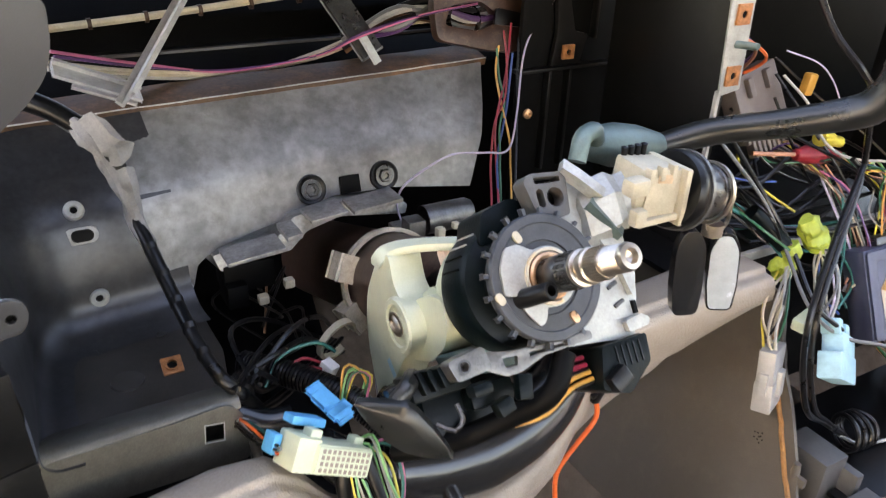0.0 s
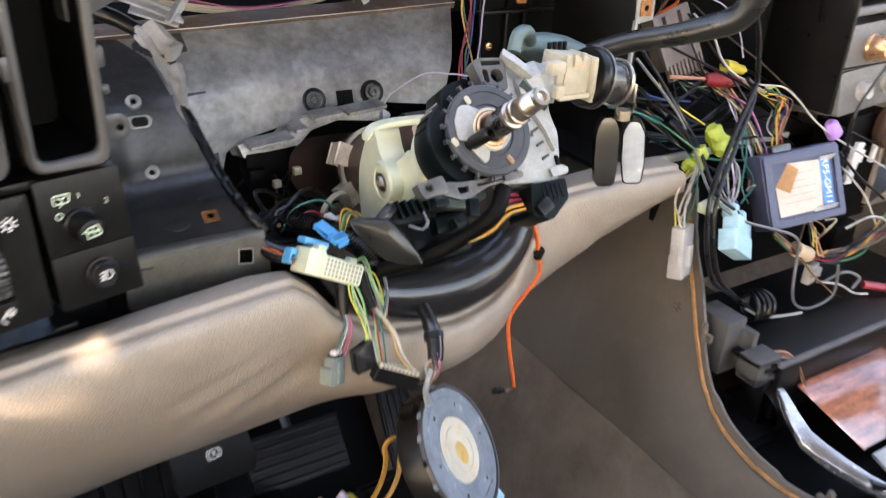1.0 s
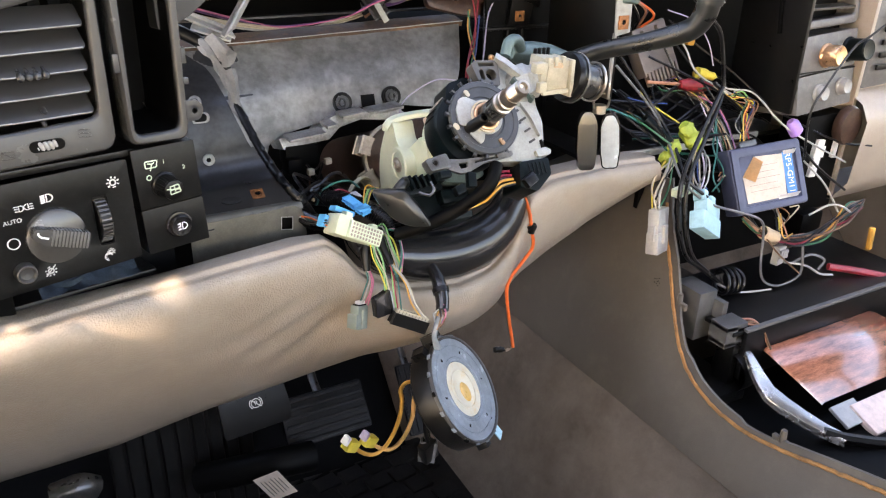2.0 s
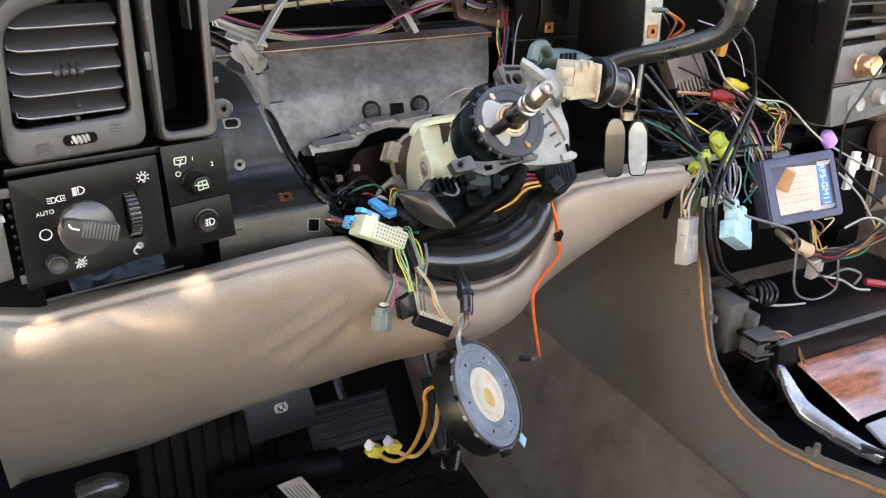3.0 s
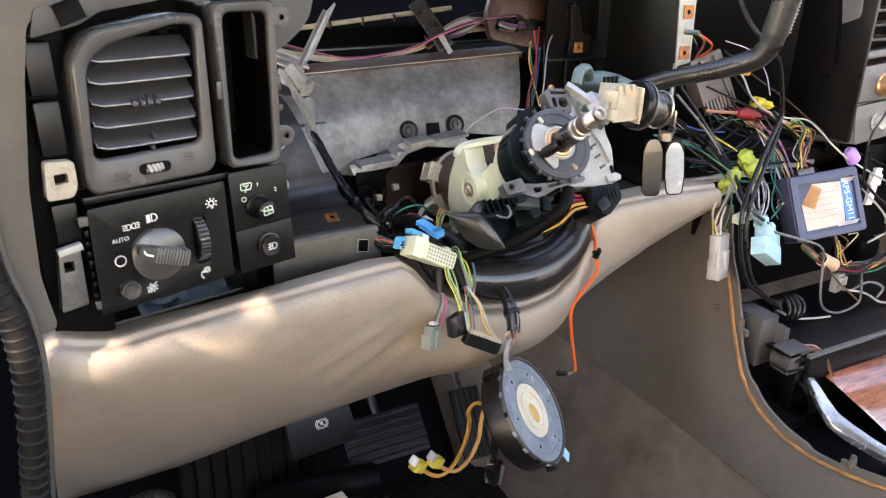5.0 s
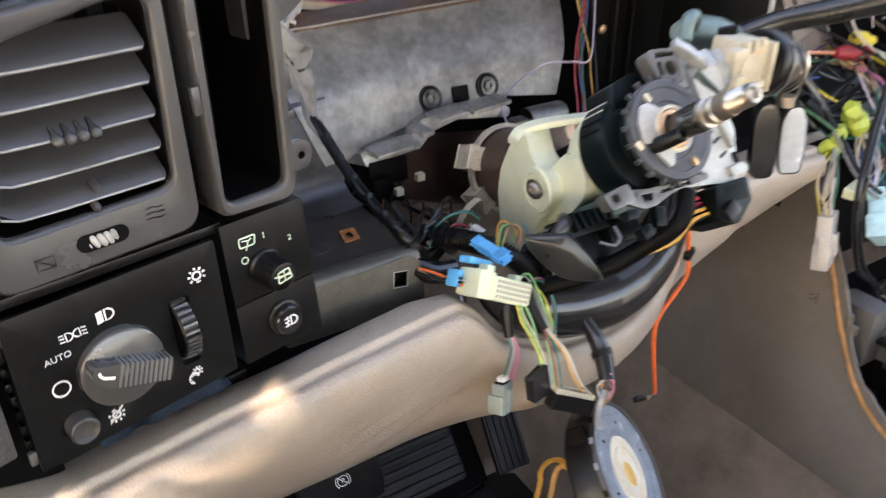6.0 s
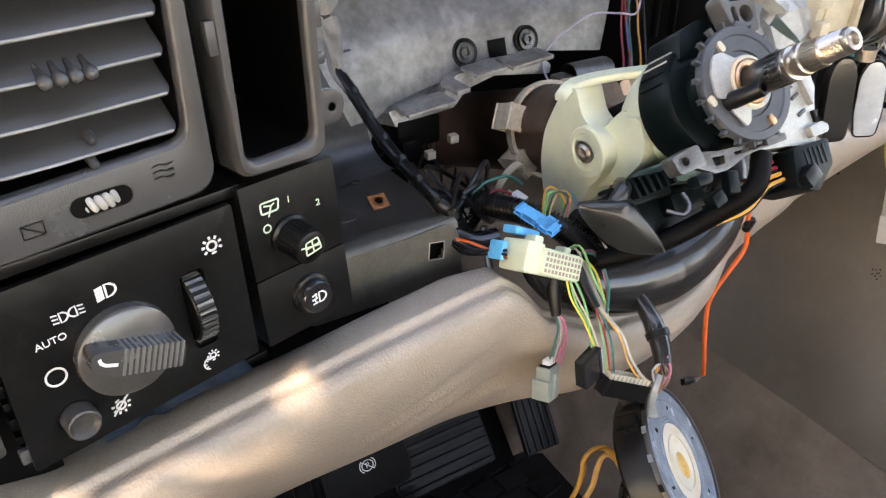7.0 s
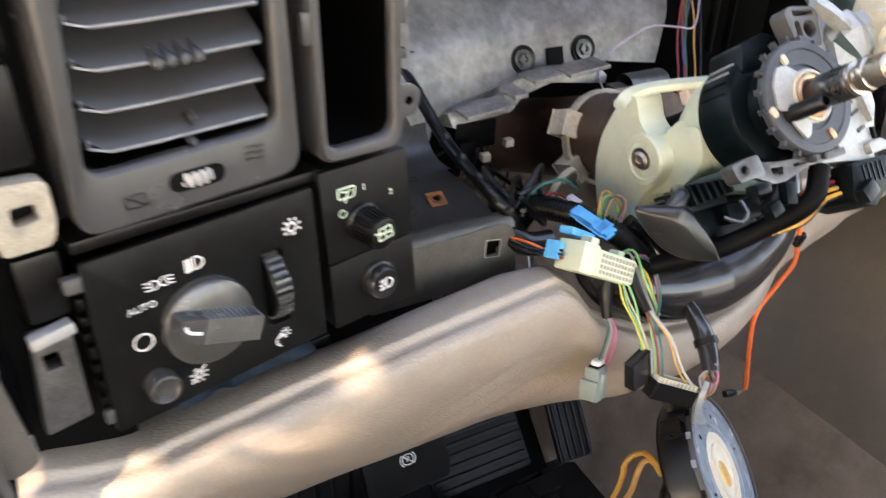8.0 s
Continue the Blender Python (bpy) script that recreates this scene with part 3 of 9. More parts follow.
def build_console():
    th = thing("centre_console", (0.85, 0.3, 0.47), "beige centre console, its top trim removed", "console")
    bm = B()
    fine = [(q.y, q.z) for q in smooth_path([(0, y, z) for y, z in EDGE], 0.015)]
    m = frame_of((0.70 - 0.35 * 0.68, 0, 0), (0, 1, 0), Vector((0.35, 0, 1)).normalized(), Vector((-1, 0, 0.35)).normalized())
    k = math.sqrt(1 + 0.35 ** 2)
    outline = [(y, z * k) for y, z in fine] + [(-0.12, 0.455 * k), (0.95, 0.455 * k), (0.95, 0.60 * k), (0.72, 0.745 * k), (0.56, 0.775 * k)]
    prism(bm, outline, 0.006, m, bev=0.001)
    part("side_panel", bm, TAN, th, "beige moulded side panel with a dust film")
    edge = smooth_path([side_point(y, z, 0.003) for y, z in EDGE[1:]], 0.012)
    part("foam_seal", tube(B(), edge, 0.0026, 6, step=1, wobble=0.0005, rng=random.Random(4)), ORANGEFOAM, th, "orange foam seal along the cut edge")
    bm = B()
    lip = [side_point(y, z) for y, z in fine]
    secs = []
    for i, q in enumerate(lip):
        d = (lip[min(i + 1, len(lip) - 1)] - lip[max(i - 1, 0)]).normalized()
        inward = Vector((1, 0, 0))
        n = d.cross(Vector((-1, 0, 0.35)).normalized()).normalized()
        if n.z < 0 and abs(n.z) > abs(n.y):
            n = -n
        if abs(n.z) <= abs(n.y) and n.y > 0:
            n = -n
        notch = 0.004 if (i // 5) % 3 == 0 else 0.0
        secs.append([q, q + n * (0.011 - notch), q + n * (0.011 - notch) + inward * 0.004, q + inward * 0.004])
    loft(bm, secs, closed=True, caps=True)
    part("edge_flange", bm, TAN, th, "pale notched flange along the edge")
    for y, z in ((0.190, 0.546), (0.405, 0.622)):
        bm = B()
        q = side_point(y, z)
        box(bm, (0.006, 0.026, 0.010), at=q + Vector((0.003, 0, -0.004)), bev=0.0015)
        tube(bm, [q + Vector((0.003, 0, -0.004)), q + Vector((0.003, 0, 0.006)), q + Vector((0.003, 0, 0.013))], 0.0042, 10, radii=[0.0046, 0.0042, 0.0034])
        part("clip_nub", bm, TAN, th)
    bm = B()
    for i in range(9):
        a = i * 2.399
        lathe(bm, [(0, 0.0004), (0.0009, 0.0004), (0.0009, 0)], m @ pose(0.452 + 0.0012 * math.sqrt(i) * 1.9 * math.cos(a), 0.632 * k + 0.0012 * math.sqrt(i) * 1.9 * math.sin(a), 0), 6)
    part("pinholes", bm, DARK, th, "small cluster of sensor pinholes")
    # the open well
    bm = B()
    box(bm, (0.42, 0.16, 0.006), at=(0.93, 0.415, 0.594), bev=0.001)
    part("tray", bm, BLACK, th, "dusty black tray floor")
    bm = B()
    box(bm, (0.33, 0.008, 0.075), at=(0.905, 0.332, 0.558), bev=0.0015)
    part("tray_wall", bm, BLACK, th, "black front wall of the tray")
    part("tray_lip", box(B(), (0.33, 0.007, 0.005), at=(0.905, 0.3325, 0.598), bev=0.001), STACKM, th, "grey scuffed lip")
    bm = B()
    box(bm, (0.034, 0.05, 0.075), at=(0.719, 0.412, 0.600), bev=0.002)
    box(bm, (0.010, 0.060, 0.060), at=(0.737, 0.400, 0.594), bev=0.0015)
    part("bracket_block", bm, MIDGREY, th, "grey moulded mounting block")
    bm = B()
    box(bm, (0.040, 0.03, 0.008), at=(0.728, 0.352, 0.604), bev=0.001)
    box(bm, (0.040, 0.03, 0.008), at=(0.728, 0.352, 0.578), bev=0.001)
    box(bm, (0.022, 0.03, 0.03), at=(0.719, 0.352, 0.591), bev=0.001)
    part("notched_block", bm, MIDGREY, th, "grey notched block with wires through it")
    bm = B()
    box(bm, (0.012, 0.03, 0.09), at=(0.735, 0.352, 0.535), bev=0.002)
    box(bm, (0.06, 0.20, 0.02), at=(0.72, 0.42, 0.50), bev=0.003)
    lathe(bm, [(0, 0.03), (0.026, 0.03), (0.03, 0.024), (0.03, 0)], frame_of((0.73, 0.34, 0.53), (0, 1, 0), (0, 0, 1), (1, 0, 0)), 20)
    part("inner_web", bm, BLACK, th)
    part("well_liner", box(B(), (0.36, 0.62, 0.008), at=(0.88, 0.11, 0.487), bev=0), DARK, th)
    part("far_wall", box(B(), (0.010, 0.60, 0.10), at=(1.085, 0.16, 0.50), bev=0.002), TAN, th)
    return th


build_console()


def build_lid():
    th = thing("wood_trim_lid", (0.9, 0.26, 0.50), "glossy burl wood ashtray lid in a grey frame", "console lid")
    bm = B()
    secs = []
    for i in range(25):
        t = i / 24
        y, z = 0.327 - 0.088 * t, 0.562 - 0.002 * t - 0.044 * t * t
        x0 = 0.780 + 0.026 * t - 0.012 * math.sin(math.pi * t)
        secs.append([Vector((x0, y, z - 0.004)), Vector((x0 + 0.003, y, z))] + [Vector((1.018 + 0.03 * t, y, z)), Vector((1.023 + 0.03 * t, y, z - 0.004))])
    loft(bm, secs)
    part("wood_face", bm, WOOD, th, "red-brown lacquered burl wood", smooth=60)
    bm = B()
    secs = []
    for i in range(22):
        t = i / 21
        x0 = lerp_table(t, [(0.0, 0.742), (0.12, 0.733), (0.28, 0.725), (0.42, 0.720), (0.56, 0.727), (0.72, 0.741), (0.86, 0.756), (1.0, 0.776)])
        y = lerp_table(t, [(0.0, 0.330), (0.12, 0.312), (0.28, 0.291), (0.42, 0.270), (0.56, 0.250), (0.72, 0.227), (0.86, 0.203), (1.0, 0.180)])
        z = lerp_table(t, [(0.0, 0.566), (0.12, 0.560), (0.28, 0.549), (0.42, 0.539), (0.56, 0.530), (0.72, 0.520), (0.86, 0.512), (1.0, 0.505)])
        wide = 0.013 + 0.012 * math.sin(math.pi * t)
        secs.append([Vector((x0, y, z - 0.010)), Vector((x0, y, z - 0.001)), Vector((x0 + 0.002, y, z + 0.001)), Vector((x0 + wide, y + 0.006, z + 0.0015)), Vector((x0 + wide + 0.002, y + 0.007, z - 0.009))])
    loft(bm, secs, closed=True, caps=True)
    part("frame_side", bm, RAILM, th, "bright curved side rail", smooth=50)
    part("frame_front", tube(B(), [(0.764, 0.205, 0.506), (0.790, 0.185, 0.500), (0.85, 0.155, 0.492), (0.95, 0.12, 0.486), (1.06, 0.10, 0.484)], 0.012, 8, flat=0.6), BLACK, th, "black front rail with screw holes")
    bm = B()
    box(bm, (0.19, 0.05, 0.012), frame_of((0.935, 0.20, 0.500), (1, 0, 0), (0, 0.93, 0.36), (0, -0.36, 0.93)), bev=0.004)
    part("pull", bm, PINKWHITE, th, "pale blush pull tab")
    bm = B()
    box(bm, (0.05, 0.035, 0.006), frame_of((0.835, 0.215, 0.505), (1, 0, 0), (0, 0.93, 0.36), (0, -0.36, 0.93)), bev=0.002)
    part("latch", bm, SILVERP, th)


build_lid()


# ---- the driver's switch wall ----
def icon_lamp(bm, m, s=1.0):
    stroke(bm, arc_pts(0, 0.0003, 0.0022 * s, 0, 360, 14)[:-1], 0.0011 * s, m, closed=True)
    for k in range(7):
        a = radians(-30 + 40 * k)
        stroke(bm, [(0.0033 * s * math.cos(a), 0.0003 + 0.0033 * s * math.sin(a)), (0.0049 * s * math.cos(a), 0.0003 + 0.0049 * s * math.sin(a))], 0.0011 * s, m)
    stroke(bm, [(-0.0012 * s, -0.0034 * s), (0.0012 * s, -0.0034 * s)], 0.0009 * s, m)
    return bm


def icon_beam(bm, m, s=1.0, flip=1, rays=4):
    stroke(bm, [(0, 0.003 * s)] + [(flip * x * s, y * s) for x, y in ((0.0022, 0.0027), (0.0038, 0.0014), (0.0042, 0.0), (0.0038, -0.0014), (0.0022, -0.0027), (0, -0.003))], 0.0009 * s, m, closed=True)
    for k in range(rays):
        y = (0.0024 - 0.0048 * k / max(1, rays - 1)) * s
        stroke(bm, [(-flip * 0.0010 * s, y), (-flip * 0.0042 * s, y - 0.0006 * s)], (0.0013 if rays > 3 else 0.0008) * s, m)
    return bm


def build_headlamp_panel():
    th = thing("headlamp_switch_panel", lp(-0.065, -0.04), "matte black headlamp switch panel with white symbols", "switch panel")
    bm = B()
    outline = corner_round([(-0.1245, 0.056), (-0.004, 0.0585), (-0.004, -0.034), (-0.1265, -0.040)], 0.002)
    slot = rounded(-0.0385, -0.015, -0.0255, 0.031, 0.003)
    prism(bm, outline, 0.004, LM, holes=[slot, circle(-0.072, 0.005, 0.0215, 28), circle(-0.1018, -0.0205, 0.0088, 18)], bev=0.0009)
    part("faceplate", bm, PANEL, th, "matte black plate speckled with dust")
    bm = B()
    box(bm, (0.116, 0.086, 0.05), LM, (-0.065, 0.01, -0.0305), bev=0.002)
    rng = random.Random(3)
    for k in range(9):
        box(bm, (0.003, 0.004 + 0.003 * rng.random(), 0.006), LM, (-0.1265 - 0.001 * rng.random(), 0.044 - 0.0095 * k, -0.006 - 0.004 * rng.random()), bev=0.0006)
    part("housing", bm, BLACK, th)
    bm = B()
    box(bm, (0.010, 0.008, 0.006), LM, (-0.1275, 0.046, -0.004), bev=0.001)
    part("edge_clip", bm, MIDGREY, th)
    bm = B()
    box(bm, (0.006, 0.008, 0.004), LM, (-0.1275, -0.030, -0.003), bev=0.001)
    part("edge_clip", bm, MIDGREY, th)
    # rotary knob
    tilt = LM @ pose(-0.072, 0.005, 0, 0, 0, -19)
    bm = B()
    lathe(bm, [(0.0245, -0.006), (0.0245, 0.0005), (0.0238, 0.0045), (0.0222, 0.0058), (0, 0.0064)], tilt, 48)
    knob = part("rotary_knob", bm, KNOBM, th, "dark grey rotary knob with a ribbed grip")
    bm = B()
    bar = corner_round([(-0.0215, 0.0062), (0.0215, 0.0068), (0.0240, 0.0040), (0.0240, -0.0045), (0.0215, -0.0072), (-0.0090, -0.0078), (-0.0215, -0.0030)], 0.0035)
    prism(bm, bar, 0.0120, tilt @ pose(-0.0012, 0.0018, 0.0172), bev=0.0024, seg=3)
    part("grip", bm, KNOBM, knob)
    for k in range(11):
        bm = B()
        box(bm, (0.0018, 0.0142, 0.0128), tilt, (-0.0072 + 0.0028 * k, 0.0015, 0.0114), bev=0.0008)
        part("grip_rib", bm, GRIPM, knob)
    bm = B()
    stroke(bm, [(-0.0200, 0.0026), (-0.0190, 0.0004), (-0.0168, -0.0010), (-0.0110, -0.0016)], 0.0017, tilt @ pose(0.0004, 0.0025, 0.0173))
    part("pointer", bm, PRINT, knob, "white pointer line")
    # dimmer wheel
    bm = B()
    wheel = LM @ pose(-0.032, 0.008, -0.0100, 0, 90, 0)
    lathe(bm, [(0.0, -0.0052), (0.0195, -0.0052), (0.0205, -0.0042), (0.0205, 0.0042), (0.0195, 0.0052), (0.0, 0.0052)], wheel, 40)
    dim = part("dimmer_wheel", bm, PANEL, th, "ribbed thumbwheel for the dash lights")
    for k in range(32):
        a = 2 * math.pi * k / 32
        bm = B()
        box(bm, (0.0018, 0.0022, 0.0088), wheel @ pose(0.0206 * math.cos(a), 0.0206 * math.sin(a), 0, 0, 0, math.degrees(a)), bev=0.0004)
        part("rib", bm, KNOBM, dim)
    bm = B()
    lathe(bm, [(0.0083, -0.002), (0.0082, 0.0078), (0.0079, 0.0090), (0.0070, 0.0095), (0.0062, 0.0088), (0.0050, 0.0070), (0.0, 0.0062)], LM @ pose(-0.1018, -0.0205, 0), 28)
    part("push_button", bm, GREYP, th, "dusty round push button")
    part("lamp_symbol", icon_lamp(B(), lm(-0.0185, 0.0400, 0.0002, 8), 1.15), PRINT, th, smooth=0)
    bm = B()
    icon_lamp(bm, lm(-0.0305, -0.0225, 0.0002), 0.75)
    stroke(bm, arc_pts(-0.0328, -0.0262, 0.0036, 40, 260, 10), 0.0008, lm(0, 0, 0.0002))
    for a in (80, 130, 180, 225):
        stroke(bm, [(-0.0328 + 0.0036 * math.cos(radians(a)), -0.0262 + 0.0036 * math.sin(radians(a))), (-0.0328 + 0.0020 * math.cos(radians(a)), -0.0262 + 0.0020 * math.sin(radians(a)))], 0.0007, lm(0, 0, 0.0002))
    part("dimmer_symbol", bm, PRINT, th, smooth=0)
    part("headlamp_symbol", icon_beam(B(), lm(-0.0735, 0.0385, 0.0002), 1.15), PRINT, th, smooth=0)
    bm = B()
    icon_beam(bm, lm(-0.0880, 0.0347, 0.0002, 4), 0.85, -1, 3)
    icon_beam(bm, lm(-0.0955, 0.0341, 0.0002, 184), 0.85, -1, 3)
    part("parking_lamp_symbol", bm, PRINT, th, smooth=0)
    part("auto_lettering", lettering(B(), "AUTO", 0.0052, lm(-0.1022, 0.0242, 0.0003, 3)), PRINT, th, "white lettering AUTO", smooth=0)
    bm = B()
    stroke(bm, arc_pts(-0.1050, 0.0057, 0.0046, 0, 360, 28)[:-1], 0.0010, lm(0, 0, 0.0002), closed=True)
    part("off_symbol", bm, PRINT, th, smooth=0)
    bm = B()
    icon_lamp(bm, lm(-0.0820, -0.0252, 0.0002, 200), 1.0)
    stroke(bm, [(-0.0045, -0.0045), (0.0045, 0.0045)], 0.0009, lm(-0.0820, -0.0252, 0.0004))
    part("lamp_off_symbol", bm, PRINT, th, smooth=0)
    return th


build_headlamp_panel()


def build_wiper_panel():
    th = thing("wiper_switch_panel", lp(0.03, -0.03), "narrow black panel with wiper and fog lamp switches", "switch panel")
    bm = B()
    prism(bm, corner_round([(0.0005, 0.0645), (0.0590, 0.0650), (0.0605, 0.0105), (0.0020, 0.0085)], 0.001), 0.030, LM, bev=0.0007)
    part("upper_plate", bm, PANEL, th, "black plate around the wiper knob")
    bm = B()
    prism(bm, corner_round([(0.0020, 0.0075), (0.0605, 0.0095), (0.0620, -0.0335), (0.0030, -0.0350)], 0.001), 0.030, LM, bev=0.0007)
    part("lower_plate", bm, PANEL, th, "black plate around the fog lamp button")
    part("housing", box(B(), (0.054, 0.092, 0.055), LM, (0.031, 0.0155, -0.0575), bev=0.002), BLACK, th)
    bm = B()
    m = LM @ pose(0.0265, 0.0285, 0, 4, 4, 0)
    lathe(bm, [(0.0122, -0.001), (0.0120, 0.0010), (0.0104, 0.0022), (0.0096, 0.0165), (0.0091, 0.0186), (0.0078, 0.0192), (0.0, 0.0194)], m, 36)
    knob = part("wiper_knob", bm, BLACK, th, "knurled black rotary wiper knob")
    for k in range(26):
        a = 2 * math.pi * k / 26
        part("rib", box(B(), (0.0012, 0.0012, 0.0145), m @ pose(0.0099 * math.cos(a), 0.0099 * math.sin(a), 0.0098, 0, -2.5, math.degrees(a)), bev=0), PANEL, knob)
    bm = B()
    k = m @ pose(0.0005, 0.0005, 0.0194, 0, 0, 8)
    stroke(bm, corner_round([(-0.005, -0.003), (0.005, -0.003), (0.004, 0.0045), (-0.004, 0.0045)], 0.001), 0.0009, k, closed=True)
    stroke(bm, [(0, -0.003), (0, 0.0045)], 0.0008, k)
    stroke(bm, [(-0.0075, 0.003), (0.004, -0.0005)], 0.0009, k)
    stroke(bm, [(-0.004, 0.0008), (0.0045, 0.0008)], 0.0008, k)
    part("knob_symbol", bm, PRINTG, knob, "pale wiper symbol", smooth=0)
    bm = B()
    lathe(bm, [(0.0125, -0.001), (0.0125, 0.0022), (0.0120, 0.0030), (0.0108, 0.0032), (0.0104, 0.0075), (0.0092, 0.0090), (0.0, 0.0080)], LM @ pose(0.0338, -0.0118, 0), 32)
    but = part("fog_button", bm, GLOSSB, th, "round black fog lamp button")
    bm = B()
    icon_beam(bm, LM @ pose(0.0342, -0.0116, 0.0084), 1.12, 1, 3)
    stroke(bm, [(-0.0028, 0.0036), (-0.0020, 0.0010), (-0.0030, -0.0010), (-0.0022, -0.0036)], 0.0007, LM @ pose(0.0342, -0.0116, 0.0086))
    part("button_symbol", bm, PRINT, but, "white fog lamp symbol", smooth=0)
    bm = B()
    m = lm(0.0165, 0.0485, 0.0002)
    stroke(bm, corner_round([(-0.005, -0.0022), (0.005, -0.0022), (0.0062, 0.0040), (-0.005, 0.0040)], 0.0014), 0.0010, m, closed=True)
    stroke(bm, [(-0.0010, -0.0048), (0.0012, 0.0012), (0.0034, 0.0022)], 0.0009, m)
    stroke(bm, [(-0.0032, 0.0022), (0.0012, 0.0012)], 0.0008, m)
    part("wiper_symbol", bm, PRINTG, th, smooth=0)
    bm = B()
    stroke(bm, arc_pts(0.0135, 0.0375, 0.0022, 0, 360, 14)[:-1], 0.0008, lm(0, 0, 0.0002), closed=True)
    part("off_symbol", bm, PRINTG, th, smooth=0)
    part("digit", lettering(B(), "1", 0.0055, lm(0.0285, 0.0495, 0.0003)), PRINTG, th, smooth=0)
    part("digit", lettering(B(), "2", 0.0055, lm(0.0465, 0.0415, 0.0003)), PRINTG, th, smooth=0)


build_wiper_panel()


def ring_bezel(bm, outer, inner, m, depth, rise=0.0, wall=True):
    """A bezel between two outlines of equal count, with a flat face and crisp chamfered edges."""
    prof = [(0.0, 0.0, -depth), (0.0, 0.0, -0.0025), (0.0, 0.0007, -0.0005), (0.0, 0.0019, rise * 0.6), (0.0, 0.0032, rise), (1.0, -0.0026, rise), (1.0, -0.0020, rise - 0.0002), (1.0, -0.0006, rise - 0.0015), (1.0, 0.0, rise - 0.0026), (1.0, 0.0, -0.0045)]
    if wall:
        prof.append((1.0, 0.0, -depth))
    rows = []
    for t, d, h in prof:
        row = []
        for o, i in zip(outer, inner):
            f = t + d / max(math.hypot(i[0] - o[0], i[1] - o[1]), 0.0062)
            row.append(m @ Vector((o[0] + (i[0] - o[0]) * f, o[1] + (i[1] - o[1]) * f, h)))
        rows.append(row)
    return loft(bm, [r + [r[0]] for r in rows])


def build_vent():
    th = thing("air_vent", lp(-0.065, 0.07), "charcoal plastic air vent with horizontal slats", "air vent")
    outer = corner_round([(-0.121, 0.066), (-0.009, 0.069), (-0.005, 0.206), (-0.030, 0.2085), (-0.100, 0.199), (-0.118, 0.178)], 0.013, 6)
    inner = corner_round([(-0.1125, 0.0955), (-0.0195, 0.0985), (-0.0145, 0.1985), (-0.032, 0.1995), (-0.089, 0.1865), (-0.1055, 0.172)], 0.010, 6)
    part("bezel", ring_bezel(B(), outer, inner, LM, 0.03, rise=0.0024, wall=False), VENTP, th, "charcoal bezel with rubbed edges", smooth=32)
    bm = B()
    prism(bm, outer, 0.004, LM @ pose(0, 0, -0.034), bev=0)
    part("duct_back", bm, DARK, th)
    bm = B()
    for (x, y), (x2, y2) in zip(inner, inner[1:] + inner[:1]):
        q = [lp(x, y, -0.004), lp(x2, y2, -0.004), lp(x2, y2, -0.034), lp(x, y, -0.034)]
        bm.faces.new([bm.verts.new(v) for v in q])
    part("throat", bm, BLACK, th)
    # slats
    for k in range(5):
        bm = B()
        w0 = 0.1030 + 0.0176 * k
        left, right = -0.1085 + 0.0008 * k, -0.0215 + 0.0008 * k
        out = [(left + 0.009, -0.001), (right - 0.002, -0.001), (right, -0.004), (right, -0.026), (left, -0.026), (left, -0.010)]
        if k == 4:
            out = [(left + 0.010, -0.001), (right - 0.002, -0.001), (right, -0.004), (right, -0.026), (left + 0.004, -0.026), (left + 0.003, -0.010)]
        m = LM @ pose(0, w0, 0, 38, 0, 0) @ frame_of((0, 0, 0), (1, 0, 0), (0, 0, 1), (0, 1, 0))
        prism(bm, corner_round(out, 0.004), 0.0022, m, bev=0.0008)
        sl = part("slat", bm, SLATM, th)
        # lighter bead paints the glint of the sky on the slat's front edge
        bead = [m @ Vector((x, y, 0.0002)) for x, y in ((left + 0.0020, -0.0085), (left + 0.0095, -0.0008), (right - 0.0030, -0.0008))]
        part("edge_bead", tube(B(), bead, 0.0007, 8, step=0.03), EDGEM, sl, "painted pale glint along the front edge")
        if k == 2:
            bm = B()
            for j in range(4):
                lathe(bm, [(0.0, 0.0045), (0.0018, 0.0040), (0.0030, 0.0026), (0.0033, 0.0008), (0.0028, -0.0015), (0.0018, -0.004), (0.0013, -0.010), (0, -0.010)], LM @ pose(-0.073 + 0.0062 * j, w0 + 0.0004, 0.0010, 28), 14)
            part("slider_grip", bm, VENTP, sl, "row of four rounded slider studs")
    for k in range(6):
        bm = B()
        box(bm, (0.0018, 0.10, 0.010), LM @ pose(-0.099 + 0.0155 * k, 0.143, -0.029, 0, 24, 0), bev=0.0004)
        part("vane", bm, DARK, th)
    bm = B()
    lathe(bm, [(0.0, 0.004), (0.0016, 0.0035), (0.0022, 0.002), (0.0024, -0.004), (0, -0.004)], LM @ pose(-0.0625, 0.0995, -0.002, 20), 12)
    lathe(bm, [(0.0, 0.003), (0.0016, 0.0026), (0.0022, 0.001), (0.0024, -0.004), (0, -0.004)], LM @ pose(-0.0600, 0.1090, -0.004, 20), 12)
    part("link_pin", bm, SLATM, th)
    bm = B()
    prism(bm, rounded(-0.0795, 0.0768, -0.0495, 0.0885, 0.0055), 0.003, LM @ pose(0, 0, 0.0024), holes=[rounded(-0.0780, 0.0780, -0.0510, 0.0872, 0.0044)], bev=0.0006)
    part("wheel_frame", bm, VENTP, th)
    part("wheel_slot", prism(B(), rounded(-0.0782, 0.0778, -0.0508, 0.0874, 0.0046), 0.002, LM @ pose(0, 0, 0.0029), bev=0), DARK, th)
    bm = B()
    wm = LM @ pose(-0.0645, 0.0826, -0.008, 90, 0, 0)
